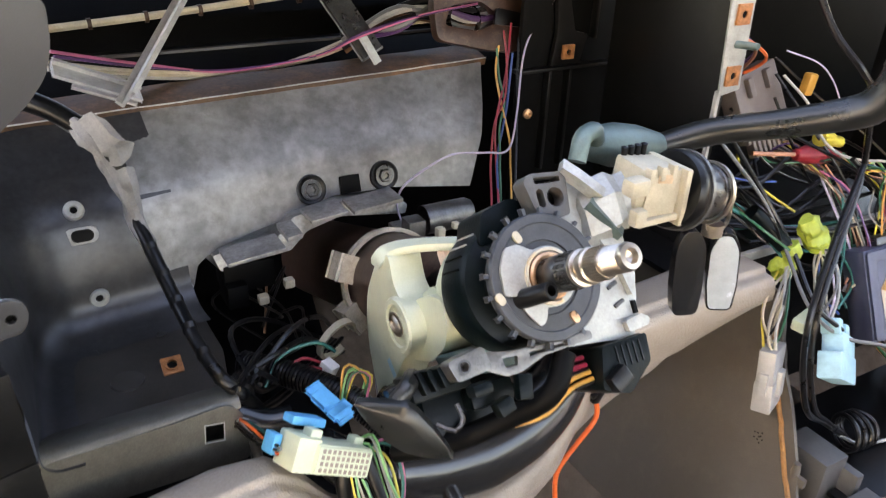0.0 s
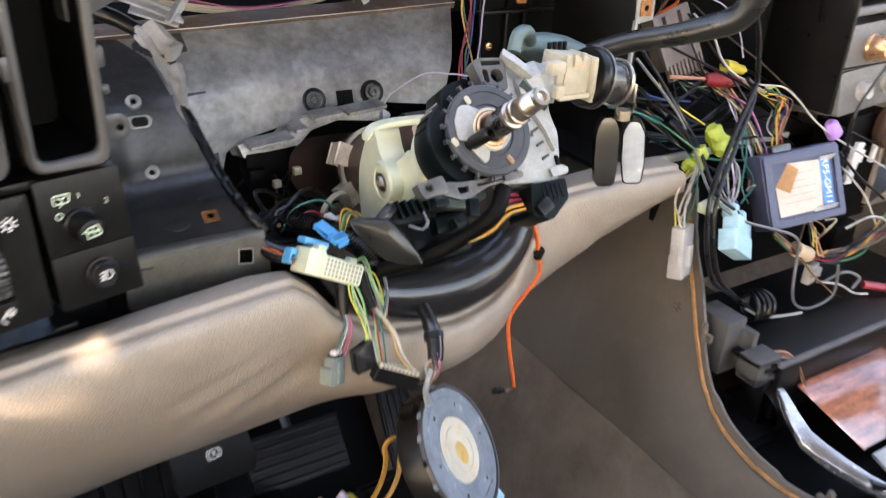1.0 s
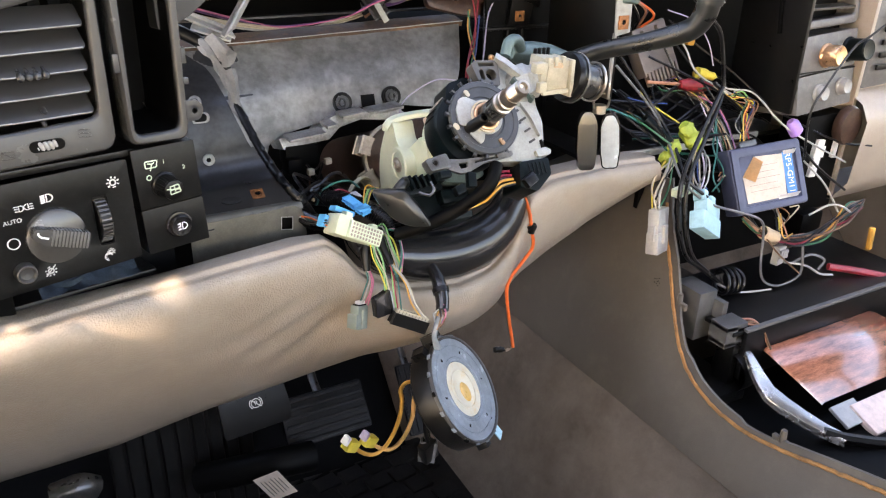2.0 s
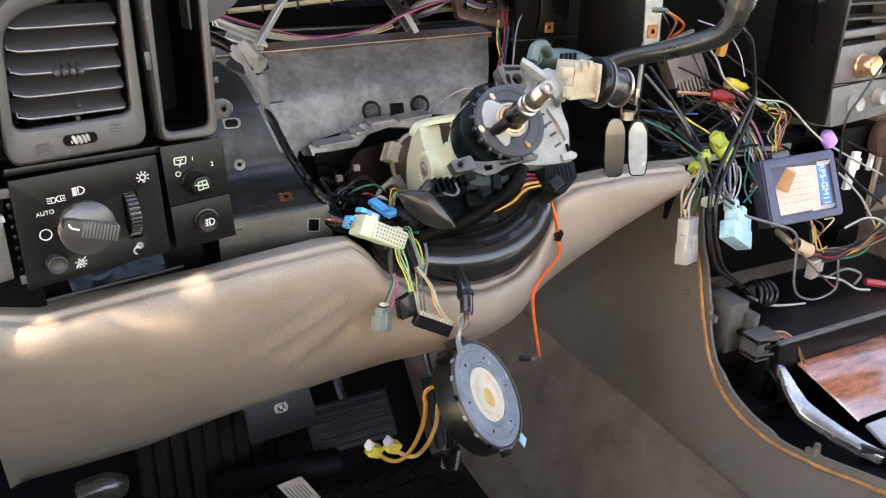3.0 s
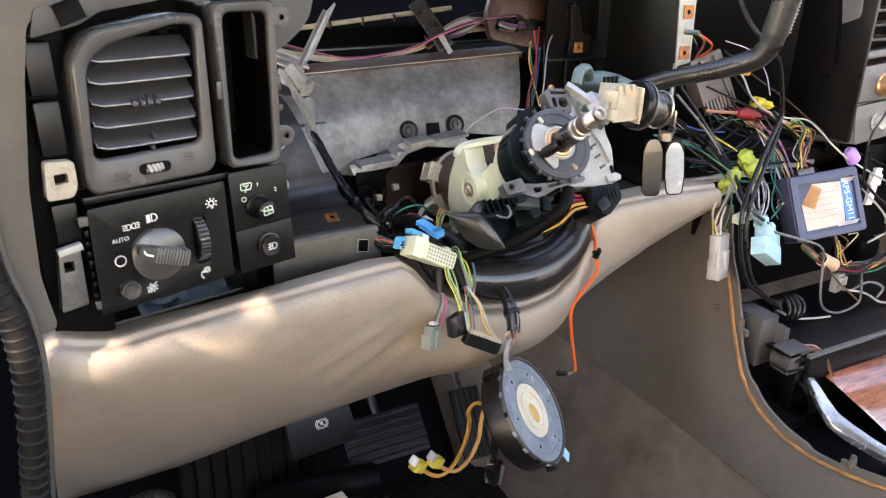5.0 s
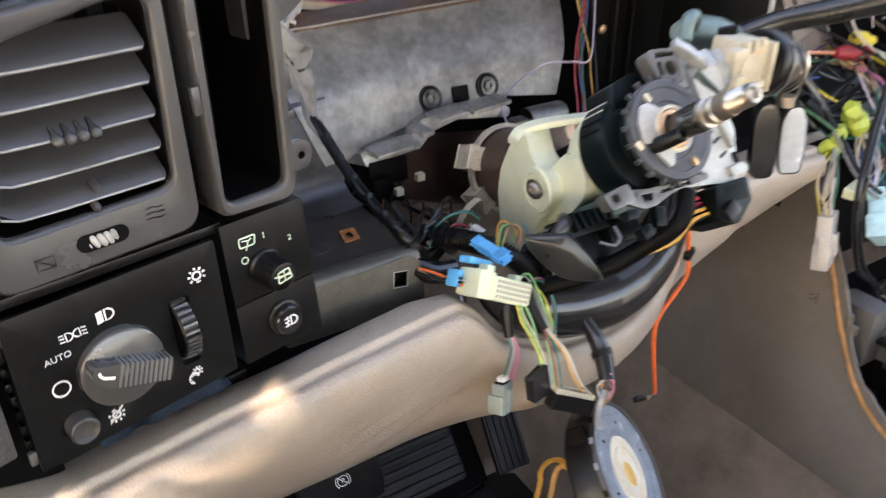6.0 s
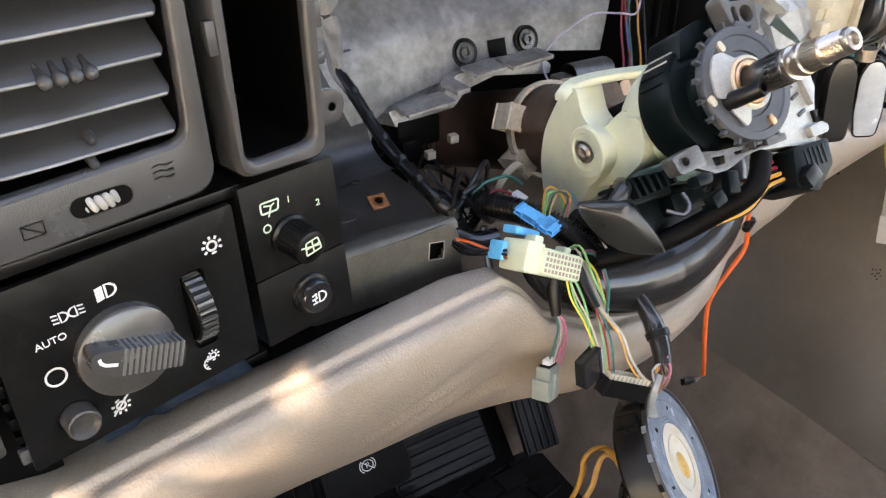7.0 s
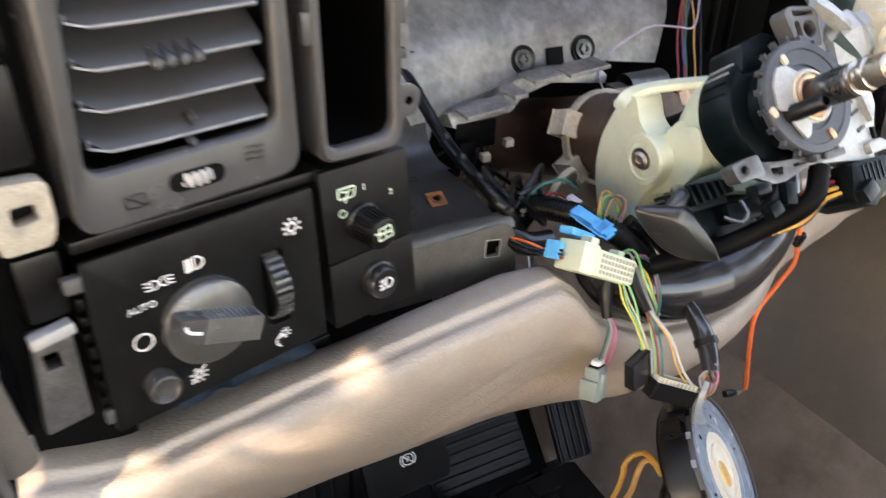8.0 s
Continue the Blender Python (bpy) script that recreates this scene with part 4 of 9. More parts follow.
    lathe(bm, [(0.0, -0.0034), (0.0110, -0.0034), (0.0116, -0.0026), (0.0116, 0.0026), (0.0110, 0.0034), (0.0, 0.0034)], wm, 32)
    tw = part("thumbwheel", bm, MIDGREY, th, "worn thumbwheel with pale ribs")
    for k in range(20):
        a = 2 * math.pi * (k + 0.25) / 20
        part("rib", lathe(B(), [(0.0, -0.0042), (0.0012, -0.0036), (0.0018, -0.0017), (0.0018, 0.0017), (0.0012, 0.0036), (0, 0.0042)], wm @ pose(0.0118 * math.cos(a), 0.0118 * math.sin(a), 0, 0, 0, math.degrees(a)) @ pose(0, 0, 0, 22, 0, 0), 8), SILVERP, tw)
    bm = B()
    m = lm(-0.0945, 0.0795, 0.0026)
    stroke(bm, [(-0.0045, -0.003), (0.0045, -0.003), (0.0045, 0.003), (-0.0045, 0.003)], 0.0007, m, closed=True)
    stroke(bm, [(-0.0045, 0.003), (0.0045, -0.003)], 0.0007, m)
    part("shut_symbol", bm, BLACK, th, "moulded airflow symbol", smooth=0)
    bm = B()
    m = lm(-0.0345, 0.0875, 0.0026)
    for k in range(3):
        stroke(bm, [(-0.005, -0.003 + 0.003 * k), (-0.0015, -0.0023 + 0.003 * k), (0.0015, -0.0034 + 0.003 * k), (0.005, -0.003 + 0.003 * k)], 0.0007, m)
    part("open_symbol", bm, BLACK, th, "moulded airflow symbol", smooth=0)


build_vent()


def build_pocket():
    th = thing("dash_pocket", lp(0.03, 0.07), "tall empty slot with a charcoal bezel and screw ears", "dash pocket")
    outer = corner_round([(0.0025, 0.068), (0.0560, 0.0665), (0.0630, 0.2165), (0.0020, 0.2165)], 0.010, 6)
    inner = corner_round([(0.0075, 0.0765), (0.0490, 0.0775), (0.0535, 0.2060), (0.0115, 0.2065)], 0.009, 6)
    part("bezel", ring_bezel(B(), outer, inner, LM, 0.02, rise=0.003), VENTP, th, "charcoal bezel with a soft sheen", smooth=40)
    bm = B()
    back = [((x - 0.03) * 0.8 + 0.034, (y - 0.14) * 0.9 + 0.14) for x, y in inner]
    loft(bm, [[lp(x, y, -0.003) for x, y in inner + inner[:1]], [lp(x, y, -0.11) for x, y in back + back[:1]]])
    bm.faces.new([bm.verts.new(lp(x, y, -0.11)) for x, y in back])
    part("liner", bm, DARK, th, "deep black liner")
    bm = B()
    loft(bm, [[lp(x, y, n) for x, y in outer + outer[:1]] for n in (-0.018, -0.06, -0.112)])
    part("housing", bm, PANEL, th, "black moulded housing")
    for u, w in ((0.0665, 0.0895), (0.0715, 0.1990)):
        bm = B()
        ear = corner_round([(u - 0.012, w - 0.009), (u + 0.0045, w - 0.009), (u + 0.0085, w - 0.002), (u + 0.0085, w + 0.005), (u + 0.003, w + 0.010), (u - 0.012, w + 0.010)], 0.004)
        prism(bm, ear, 0.005, LM @ pose(0, 0, -0.006), holes=[circle(u + 0.0005, w, 0.0026, 12)], bev=0.0008)
        e = part("screw_ear", bm, VENTP, th)
        part("hole", lathe(B(), [(0.0026, 0), (0.0026, -0.004), (0, -0.004)], LM @ pose(u + 0.0005, w, -0.007), 10), DARK, e)
    bm = B()
    prism(bm, corner_round([(0.050, 0.160), (0.080, 0.171), (0.098, 0.184), (0.110, 0.197), (0.115, 0.212), (0.116, 0.232), (0.050, 0.236)], 0.006), 0.020, LM @ pose(0, 0, -0.022), bev=0.003, seg=3)
    part("rear_shroud", bm, SLATM, th, "dark grey rounded shroud behind the screw ear")
    part("shroud_lip", box(B(), (0.070, 0.006, 0.022), LM, (0.082, 0.237, -0.031), bev=0.002), STACKM, th)
    bm = B()
    box(bm, (0.005, 0.016, 0.006), LM, (0.001, 0.141, 0.0), bev=0.0012)
    part("left_tab", bm, VENTP, th)
    bm = B()
    box(bm, (0.006, 0.014, 0.008), LM, (0.060, 0.141, -0.004), bev=0.0012)
    box(bm, (0.005, 0.006, 0.008), LM, (0.0612, 0.118, -0.006), bev=0.0012)
    part("right_tab", bm, VENTP, th)


build_pocket()


def build_dash_end():
    th = thing("dash_end_frame", lp(-0.15, 0.0), "beige end of the dashboard with bare mounting clips", "dash frame")
    # outer beige skin seen edge-on
    bm = B()
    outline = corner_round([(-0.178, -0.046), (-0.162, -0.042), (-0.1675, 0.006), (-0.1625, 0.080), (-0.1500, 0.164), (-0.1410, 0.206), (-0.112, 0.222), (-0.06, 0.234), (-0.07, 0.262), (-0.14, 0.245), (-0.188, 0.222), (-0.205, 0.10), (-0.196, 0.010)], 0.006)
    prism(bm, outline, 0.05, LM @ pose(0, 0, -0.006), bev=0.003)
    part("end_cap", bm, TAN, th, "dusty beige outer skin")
    bm = B()
    prism(bm, corner_round([(-0.141, 0.195), (-0.104, 0.203), (-0.088, 0.212), (-0.03, 0.220), (0.0, 0.214), (0.0, 0.232), (0.09, 0.236), (0.12, 0.243), (0.10, 0.262), (-0.03, 0.249), (-0.09, 0.233), (-0.135, 0.216)], 0.003), 0.03, LM @ pose(0, 0, -0.004), bev=0.002)
    part("top_rail", bm, GREYP, th, "grey rail under the dash top")
    bm = B()
    box(bm, (0.020, 0.016, 0.004), LM @ pose(-0.1110, 0.2135, 0.0005, 0, 0, 18), bev=0.001)
    part("clip_tower", bm, DARK, th)
    # stack of dark lugs down the side
    for w0, w1, mat in ((0.150, 0.192, BLACK), (0.102, 0.146, BLACK), (0.028, 0.062, BLACK)):
        bm = B()
        box(bm, (0.020, w1 - w0, 0.02), LM, (-0.1365 - 0.03 * (0.2 - w1) * 0.6, (w0 + w1) / 2, -0.02), bev=0.003)
        part("side_lug", bm, mat, th)
    bm = B()
    prism(bm, corner_round([(-0.152, 0.068), (-0.131, 0.068), (-0.127, 0.078), (-0.127, 0.098), (-0.149, 0.100)], 0.004), 0.012, LM @ pose(0, 0, -0.002), holes=[corner_round([(-0.144, 0.080), (-0.1335, 0.081), (-0.1335, 0.089), (-0.144, 0.089)], 0.002)], bev=0.0012)
    part("cream_bracket", bm, OLDCREAM, th, "cream plastic bracket with an oblong hole")
    part("bracket_dark", box(B(), (0.02, 0.02, 0.004), LM, (-0.139, 0.084, -0.013), bev=0), DARK, th)
    bm = B()
    prism(bm, corner_round([(-0.156, -0.032), (-0.134, -0.030), (-0.133, 0.020), (-0.150, 0.022)], 0.002), 0.010, LM @ pose(0, 0, -0.010), holes=[[(-0.1480, 0.003), (-0.1400, 0.003), (-0.1400, 0.012), (-0.1480, 0.012)]], bev=0.001)
    part("metal_clip_plate", bm, ALLOY, th, "dull metal clip plate with a square hole")
    bm = B()
    box(bm, (0.020, 0.006, 0.008), LM @ pose(-0.142, 0.024, -0.006, 0, 0, 8), bev=0.001)
    part("clip_tongue", bm, SILVERP, th)
    part("side_backing", box(B(), (0.05, 0.32, 0.01), LM, (-0.135, 0.07, -0.040), bev=0.001), DARK, th)
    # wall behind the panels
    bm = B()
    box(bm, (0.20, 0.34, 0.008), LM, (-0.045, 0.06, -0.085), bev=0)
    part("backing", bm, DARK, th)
    bm = B()
    box(bm, (0.15, 0.010, 0.07), LM, (-0.055, -0.072, -0.075), bev=0.002)
    part("lower_ledge", bm, BLACK, th)
    bm = B()
    box(bm, (0.13, 0.006, 0.09), LM, (-0.06, 0.062, -0.05), bev=0.001)
    part("mid_shelf", bm, BLACK, th)


build_dash_end()
th = thing("door_seal", lp(-0.2, -0.1), "black rubber door seal along the dashboard's end", "seal")
bulb = [lp(-0.206, 0.10, 0.012), lp(-0.206, 0.03, 0.014), lp(-0.197, -0.02, 0.016), lp(-0.196, -0.07, 0.014), lp(-0.203, -0.14, 0.008), lp(-0.214, -0.24, -0.01)]
part("bulb", tube(B(), bulb, 0.011, 12, step=0.008), MATR, th, "ribbed black rubber bulb")
path = smooth_path(bulb, 0.012)
for a, b in zip(path, path[1:]):
    part("rib", lathe(B(), [(0.0108, -0.0016), (0.0122, 0.0), (0.0108, 0.0016)], along(a, b)[0], 14), MATR, th)
part("carrier_strip", tube(B(), [q + Vector((0.012, 0.010, 0)) for q in bulb], 0.004, 8, step=0.01), SEATM, th, "dark carrier strip")
bm = B()
secs = []
for i in range(30):
    u = -0.090 + 0.088 * i / 29
    secs.append([lp(u, -0.043 - 0.003 * j + 0.005 * noise.noise(Vector((u * 70, j * 0.8, 0))), -0.046 + 0.005 * j + 0.006 * noise.noise(Vector((u * 50, j * 1.1, 5)))) for j in range(6)])
loft(bm, secs)
bmesh.ops.solidify(bm, geom=bm.faces, thickness=0.002)
single("rag", bm, CLOTH, "dark blue rag stuffed under the switch panel", "cloth")


# ---- the bare carrier behind the instruments ----
# the pressed sheet: upright at its foot, leaning back towards its rim
def wall_lean(z):
    return lerp_table(z, [(0.80, 0.0), (0.828, 0.0), (0.850, 0.003), (0.871, 0.010), (0.897, 0.018), (0.92, 0.035), (0.96, 0.071)])


def wall_base(x):
    return lerp_table(x, [(0.10, 0.6765), (0.187, 0.686), (0.25, 0.698), (0.309, 0.706), (0.40, 0.706), (0.56, 0.700)])


def wall_y(x, z):
    """The sheet's depth: its foot follows the pressing, its rim is straight."""
    t = min(1.0, max(0.0, (z - 0.895) / 0.05))
    return wall_base(x) * (1 - t) + 0.7035 * t + wall_lean(z)


def rim_height(x):
    return 0.9455 + 0.0246 * (x - 0.057)


def wall_frame(x, z, out=0.0):
    q = Vector((x, wall_y(x, z), z))
    up = Vector((0, wall_y(x, z + 0.008) - wall_y(x, z - 0.008), 0.016)).normalized()
    n = Vector((1, 0, 0)).cross(up)
    return frame_of(q + n * out, (1, 0, 0), up, n)


def build_carrier():
    th = thing("dash_carrier", (0.3, 0.7, 0.8), "bare galvanised steel dash carrier with a rusty top edge", "dash frame")
    # left pan: side wall, soft corner and back wall, filleted into the shelf
    plan = smooth_path([(0.0560, 0.515, 0), (0.0580, 0.560, 0), (0.0600, 0.610, 0), (0.0660, 0.648, 0), (0.0860, 0.6700, 0), (0.1150, 0.6775, 0), (0.1500, 0.6815, 0), (0.1875, 0.6860, 0)], 0.005)
    secs = []
    for i, q in enumerate(plan):
        d = plan[min(i + 1, len(plan) - 1)] - plan[max(i - 1, 0)]
        out = Vector((-d.y, d.x, 0)).normalized()
        lean = 0.3 + 0.7 * max(0.0, out.y)
        r = 0.030 * min(1.0, 0.35 + max(0.0, out.y))
        col = [q - out * (r + 0.012) + Vector((0, 0, 0.8047))]
        for k in range(8):
            a = radians(90 * k / 7)
            col.append(q - out * r * (1 - math.sin(a)) + Vector((0, 0, 0.8047 + r * (1 - math.cos(a)))))
        for z in (0.845, 0.858, 0.871, 0.884, 0.897, 0.91, 0.925, rim_height(q.x)):
            dent = 0.0018 * noise.noise(Vector((q.x * 18, 3.0, z * 18)))
            col.append(q + out * ((wall_y(q.x, z) - wall_base(q.x)) * lean + dent) + Vector((0, 0, z)))
        secs.append(col)
    part("pan", loft(B(), secs), PANM, th, "pressed steel pan with a rounded corner, its shade painted dark", smooth=60)
    low = [(0.10, 0.806), (0.1875, 0.806), (0.196, 0.834), (0.214, 0.843), (0.274, 0.851), (0.329, 0.863), (0.389, 0.861), (0.48, 0.849), (0.545, 0.852)]
    secs = []
    for j in range(61):
        col = []
        for k in range(16):
            # seam to the pan's shaded colour follows the hanging harness
            near = lerp_table(k / 15, [(0.0, 0.186), (0.25, 0.168), (0.55, 0.153), (0.85, 0.140), (1.0, 0.112)])
            x = near + (0.476 + 0.046 * k / 15 - near) * j / 60
            zl = lerp_table(x, low)
            z = zl + (rim_height(x) - zl) * k / 15
            q = Vector((x, wall_y(x, z) + 0.0018 * noise.noise(Vector((x * 18, 3.0, z * 18))) - 0.0012, z))
            if k == 0:
                col.append(q + Vector((0, 0.012, -0.001)))
            col.append(q)
        secs.append(col)
    part("sheet", loft(B(), secs), STEEL, th, "mottled galvanised sheet", smooth=60)
    # square window and pressed slot, their dark depth drawn by flat black plates
    m = wall_frame(0.3475, 0.8700, 0.0030)
    part("square_recess", box(B(), (0.020, 0.017, 0.0016), m, bev=0.0003), DARK, th)
    m = wall_frame(0.112, 0.8785, 0.0024)
    slot = part("slot_rim", prism(B(), rounded(-0.0125, -0.0065, 0.0125, 0.0065, 0.006, 5), 0.0012, m, bev=0.0005), STEEL, th)
    part("slot_hole", prism(B(), rounded(-0.0075, -0.0048, 0.0090, 0.0048, 0.0045, 5), 0.0012, m @ pose(0, 0, 0.0005), bev=0), DARK, slot)
    for x, z in ((0.309, 0.871), (0.3835, 0.8725)):
        m = wall_frame(x, z, 0.0032)
        bm = B()
        lathe(bm, [(0.0150, -0.0040), (0.0142, 0.0010), (0.0130, 0.0012), (0.0115, 0.0002), (0.0, 0.0002)], m, 28)
        bolt = part("bolt_recess", bm, BLACK, th)
        bm = B()
        lathe(bm, [(0.0070, 0.0), (0.0070, 0.0030), (0.0058, 0.0040), (0.0035, 0.0040), (0.0030, 0.0020), (0, 0.0020)], m, 6)
        lathe(bm, [(0.0098, 0.0004), (0.0098, 0.0016), (0, 0.0018)], m, 20)
        part("bolt", bm, DARKST, bolt)
    for x, z in ((0.1105, 0.897), (0.1155, 0.8285)):
        m = wall_frame(x, z, 0.0020)
        bm = B()
        lathe(bm, [(0.0078, -0.0024), (0.0074, 0.0012), (0.0065, 0.0020), (0.0034, 0.0018), (0.0030, -0.0005), (0, -0.0005)], m, 24)
        rv = part("rivet", bm, WHITEM, th, "bright flanged rivet")
        part("rivet_hole", lathe(B(), [(0.0027, 0.0), (0, 0.0)], m @ pose(0, 0, 0.0001), 12), DARK, rv)
    # folded rim along the top, scorched brown, with a bare bright corner
    secs, edge = [], []
    for x in np.linspace(0.052, 0.528, 64):
        z = rim_height(x)
        q = Vector((x, wall_y(x, z) - 0.0015, z))
        wv = 0.0006 * noise.noise(q * 50)
        edge.append(q + Vector((0, -0.0010, 0.0034 + wv)))
        secs.append([q + Vector((0, 0.0, -0.004)), q + Vector((0, -0.0012, 0.003 + wv)), q + Vector((0, 0.008, 0.0055 + wv)), q + Vector((0, 0.022, 0.0080 + 2 * wv)), q + Vector((0, 0.044, 0.0076 - wv)), q + Vector((0, 0.056, -0.02))])
    part("rim", loft(B(), secs), RIMM, th, "brown scorched rim with rusty patches")
    part("rim_edge", tube(B(), edge[::3], 0.0007, 6, step=0.02), STRIPM, th, "bare worn edge of the rim")
    # shelf and lip with the square hole
    bm = B()
    prism(bm, [(0.05, 0.53), (0.172, 0.522), (0.180, 0.545), (0.190, 0.60), (0.1875, 0.684), (0.05, 0.684)], 0.0016, frame_of((0, 0, 0.8040), (1, 0, 0), (0, 1, 0), (0, 0, 1)), bev=0.0004)
    part("shelf", bm, SHELFM, th, "grimy dark steel shelf")
    bm = B()
    lipm = frame_of((0, 0.517, 0), (1, 0, 0), (0, 0, 1), (0, -1, 0))
    prism(bm, corner_round([(0.055, 0.812), (0.135, 0.814), (0.172, 0.817), (0.181, 0.806), (0.184, 0.765), (0.055, 0.765)], 0.006), 0.0018, lipm, holes=[[(0.1535, 0.790), (0.1665, 0.788), (0.1675, 0.803), (0.1545, 0.805)]], bev=0.0006)
    lip = part("lip", bm, LIPM, th, "folded lip with a square hole")
    bm = B()
    stroke(bm, [(0.1535, 0.790), (0.1665, 0.788), (0.1675, 0.803), (0.1545, 0.805)], 0.0010, lipm @ pose(0, 0, 0.0002), closed=True)
    part("hole_rim", bm, SILVERP, lip, "bright bare rim of the hole")
    part("backing_plate", box(B(), (0.02, 0.002, 0.024), at=(0.160, 0.5275, 0.797), bev=0), DARK, th)
    bm = B()
    loft(bm, [[Vector((x, y, z)) for y, z in ((0.517, 0.811), (0.5185, 0.8148), (0.522, 0.8170), (0.529, 0.8172), (0.540, 0.8125), (0.556, 0.8045))] for x in (0.055, 0.10, 0.14, 0.172, 0.180)])
    part("lip_fold", bm, LIPM, th, smooth=60)
    bm = B()
    m = frame_of((0.150, 0.592, 0.8065), (1, 0, 0), (0, 0.9, 0.43), (0, -0.43, 0.9))
    prism(bm, rounded(-0.0075, -0.0072, 0.0075, 0.0072, 0.001), 0.002, m @ pose(0, 0, 0.002), holes=[circle(0, 0, 0.0038, 12)], bev=0.0005)
    lathe(bm, [(0.0050, 0.002), (0.0050, 0.0034), (0.0038, 0.0034), (0.0038, 0.002)], m, 14)
    cl = part("spring_nut", bm, CLIPM, th, "brassy spring nut")
    part("nut_hole", lathe(B(), [(0.0042, 0), (0, 0)], m @ pose(0, 0, 0.0006), 12), DARK, cl)
    for x, y, r in ((0.118, 0.590, 0.012), (0.152, 0.640, 0.004)):
        bm = B()
        lathe(bm, [(r, 0), (r * 0.96, 0.0012), (r * 0.75, 0.0006), (0, 0.0002)], frame_of((x, y, 0.8042), (1, 0, 0), (0, 1, 0), (0, 0, 1)), 24)
        part("pressed_boss", bm, SHELFM, th)
    return th


build_carrier()


def build_alloy_cover():
    th = thing("column_cover", (0.31, 0.70, 0.80), "rough cast aluminium bracket over the steering column", "bracket")
    m = frame_of((0, 0.680 - 0.25 * 0.87, 0), (1, 0, 0), (0, 0.25, 0.968), (0, -0.968, 0.25))

    def q(x, z):
        return (x, z / 0.968)
    bm = B()
    out = [q(*p) for p in ((0.207, 0.843), (0.264, 0.847), (0.281, 0.862), (0.323, 0.868), (0.379, 0.865), (0.393, 0.854), (0.390, 0.846), (0.325, 0.855), (0.292, 0.848), (0.275, 0.834), (0.227, 0.831), (0.212, 0.828))]
    prism(bm, corner_round(out, 0.0025), 0.05, m, bev=0.0012)
    body = part("bracket_body", bm, CASTM, th, "pitted cast zinc")
    for x, z, w, h in ((0.238, 0.8478, 0.050, 0.0040), (0.272, 0.8575, 0.014, 0.0050), (0.305, 0.8685, 0.034, 0.0036), (0.352, 0.8698, 0.048, 0.0040)):
        part("cast_step", box(B(), (w, 0.030, h), frame_of((x, 0.668 + 0.25 * (z - 0.85), z), Vector((1, 0, 0.08)).normalized(), (0, 1, 0), (0, 0, 1)), bev=0.0010), CASTM, body)
    for x, z, w, h in ((0.380, 0.842, 0.016, 0.020),):
        part("cast_leg", box(B(), (w, 0.016, h), at=(x, 0.674, z - 0.012), bev=0.0015), CASTM, body)
    bm = B()
    box(bm, (0.045, 0.03, 0.028), at=(0.236, 0.690, 0.818), bev=0.003)
    box(bm, (0.018, 0.03, 0.022), at=(0.222, 0.680, 0.806), bev=0.002)
    part("switch_pod", bm, DARK, th)
    bm = B()
    for x, y, z in ((0.245, 0.672, 0.795), (0.268, 0.668, 0.808)):
        box(bm, (0.009, 0.008, 0.008), at=(x, y, z), bev=0.001)
    part("yellow_stop", bm, CREAM, th)
    bm = B()
    lathe(bm, [(0, 0.05), (0.012, 0.05), (0.014, 0.046), (0.014, 0)], frame_of((0.398, 0.66, 0.846), (0, 1, 0), (0, 0, 1), (1, 0, 0)), 16)
    box(bm, (0.018, 0.018, 0.03), at=(0.385, 0.655, 0.838), bev=0.003)
    part("sensor_body", bm, ALLOY, th)
    bm = B()
    box(bm, (0.008, 0.008, 0.022), at=(0.402, 0.635, 0.838), bev=0.002)
    part("sensor_tip", bm, CREAM, th)
    bm = B()
    box(bm, (0.006, 0.006, 0.006), at=(0.418, 0.635, 0.848), bev=0.001)
    part("sensor_stop", bm, CREAM, th)


build_alloy_cover()


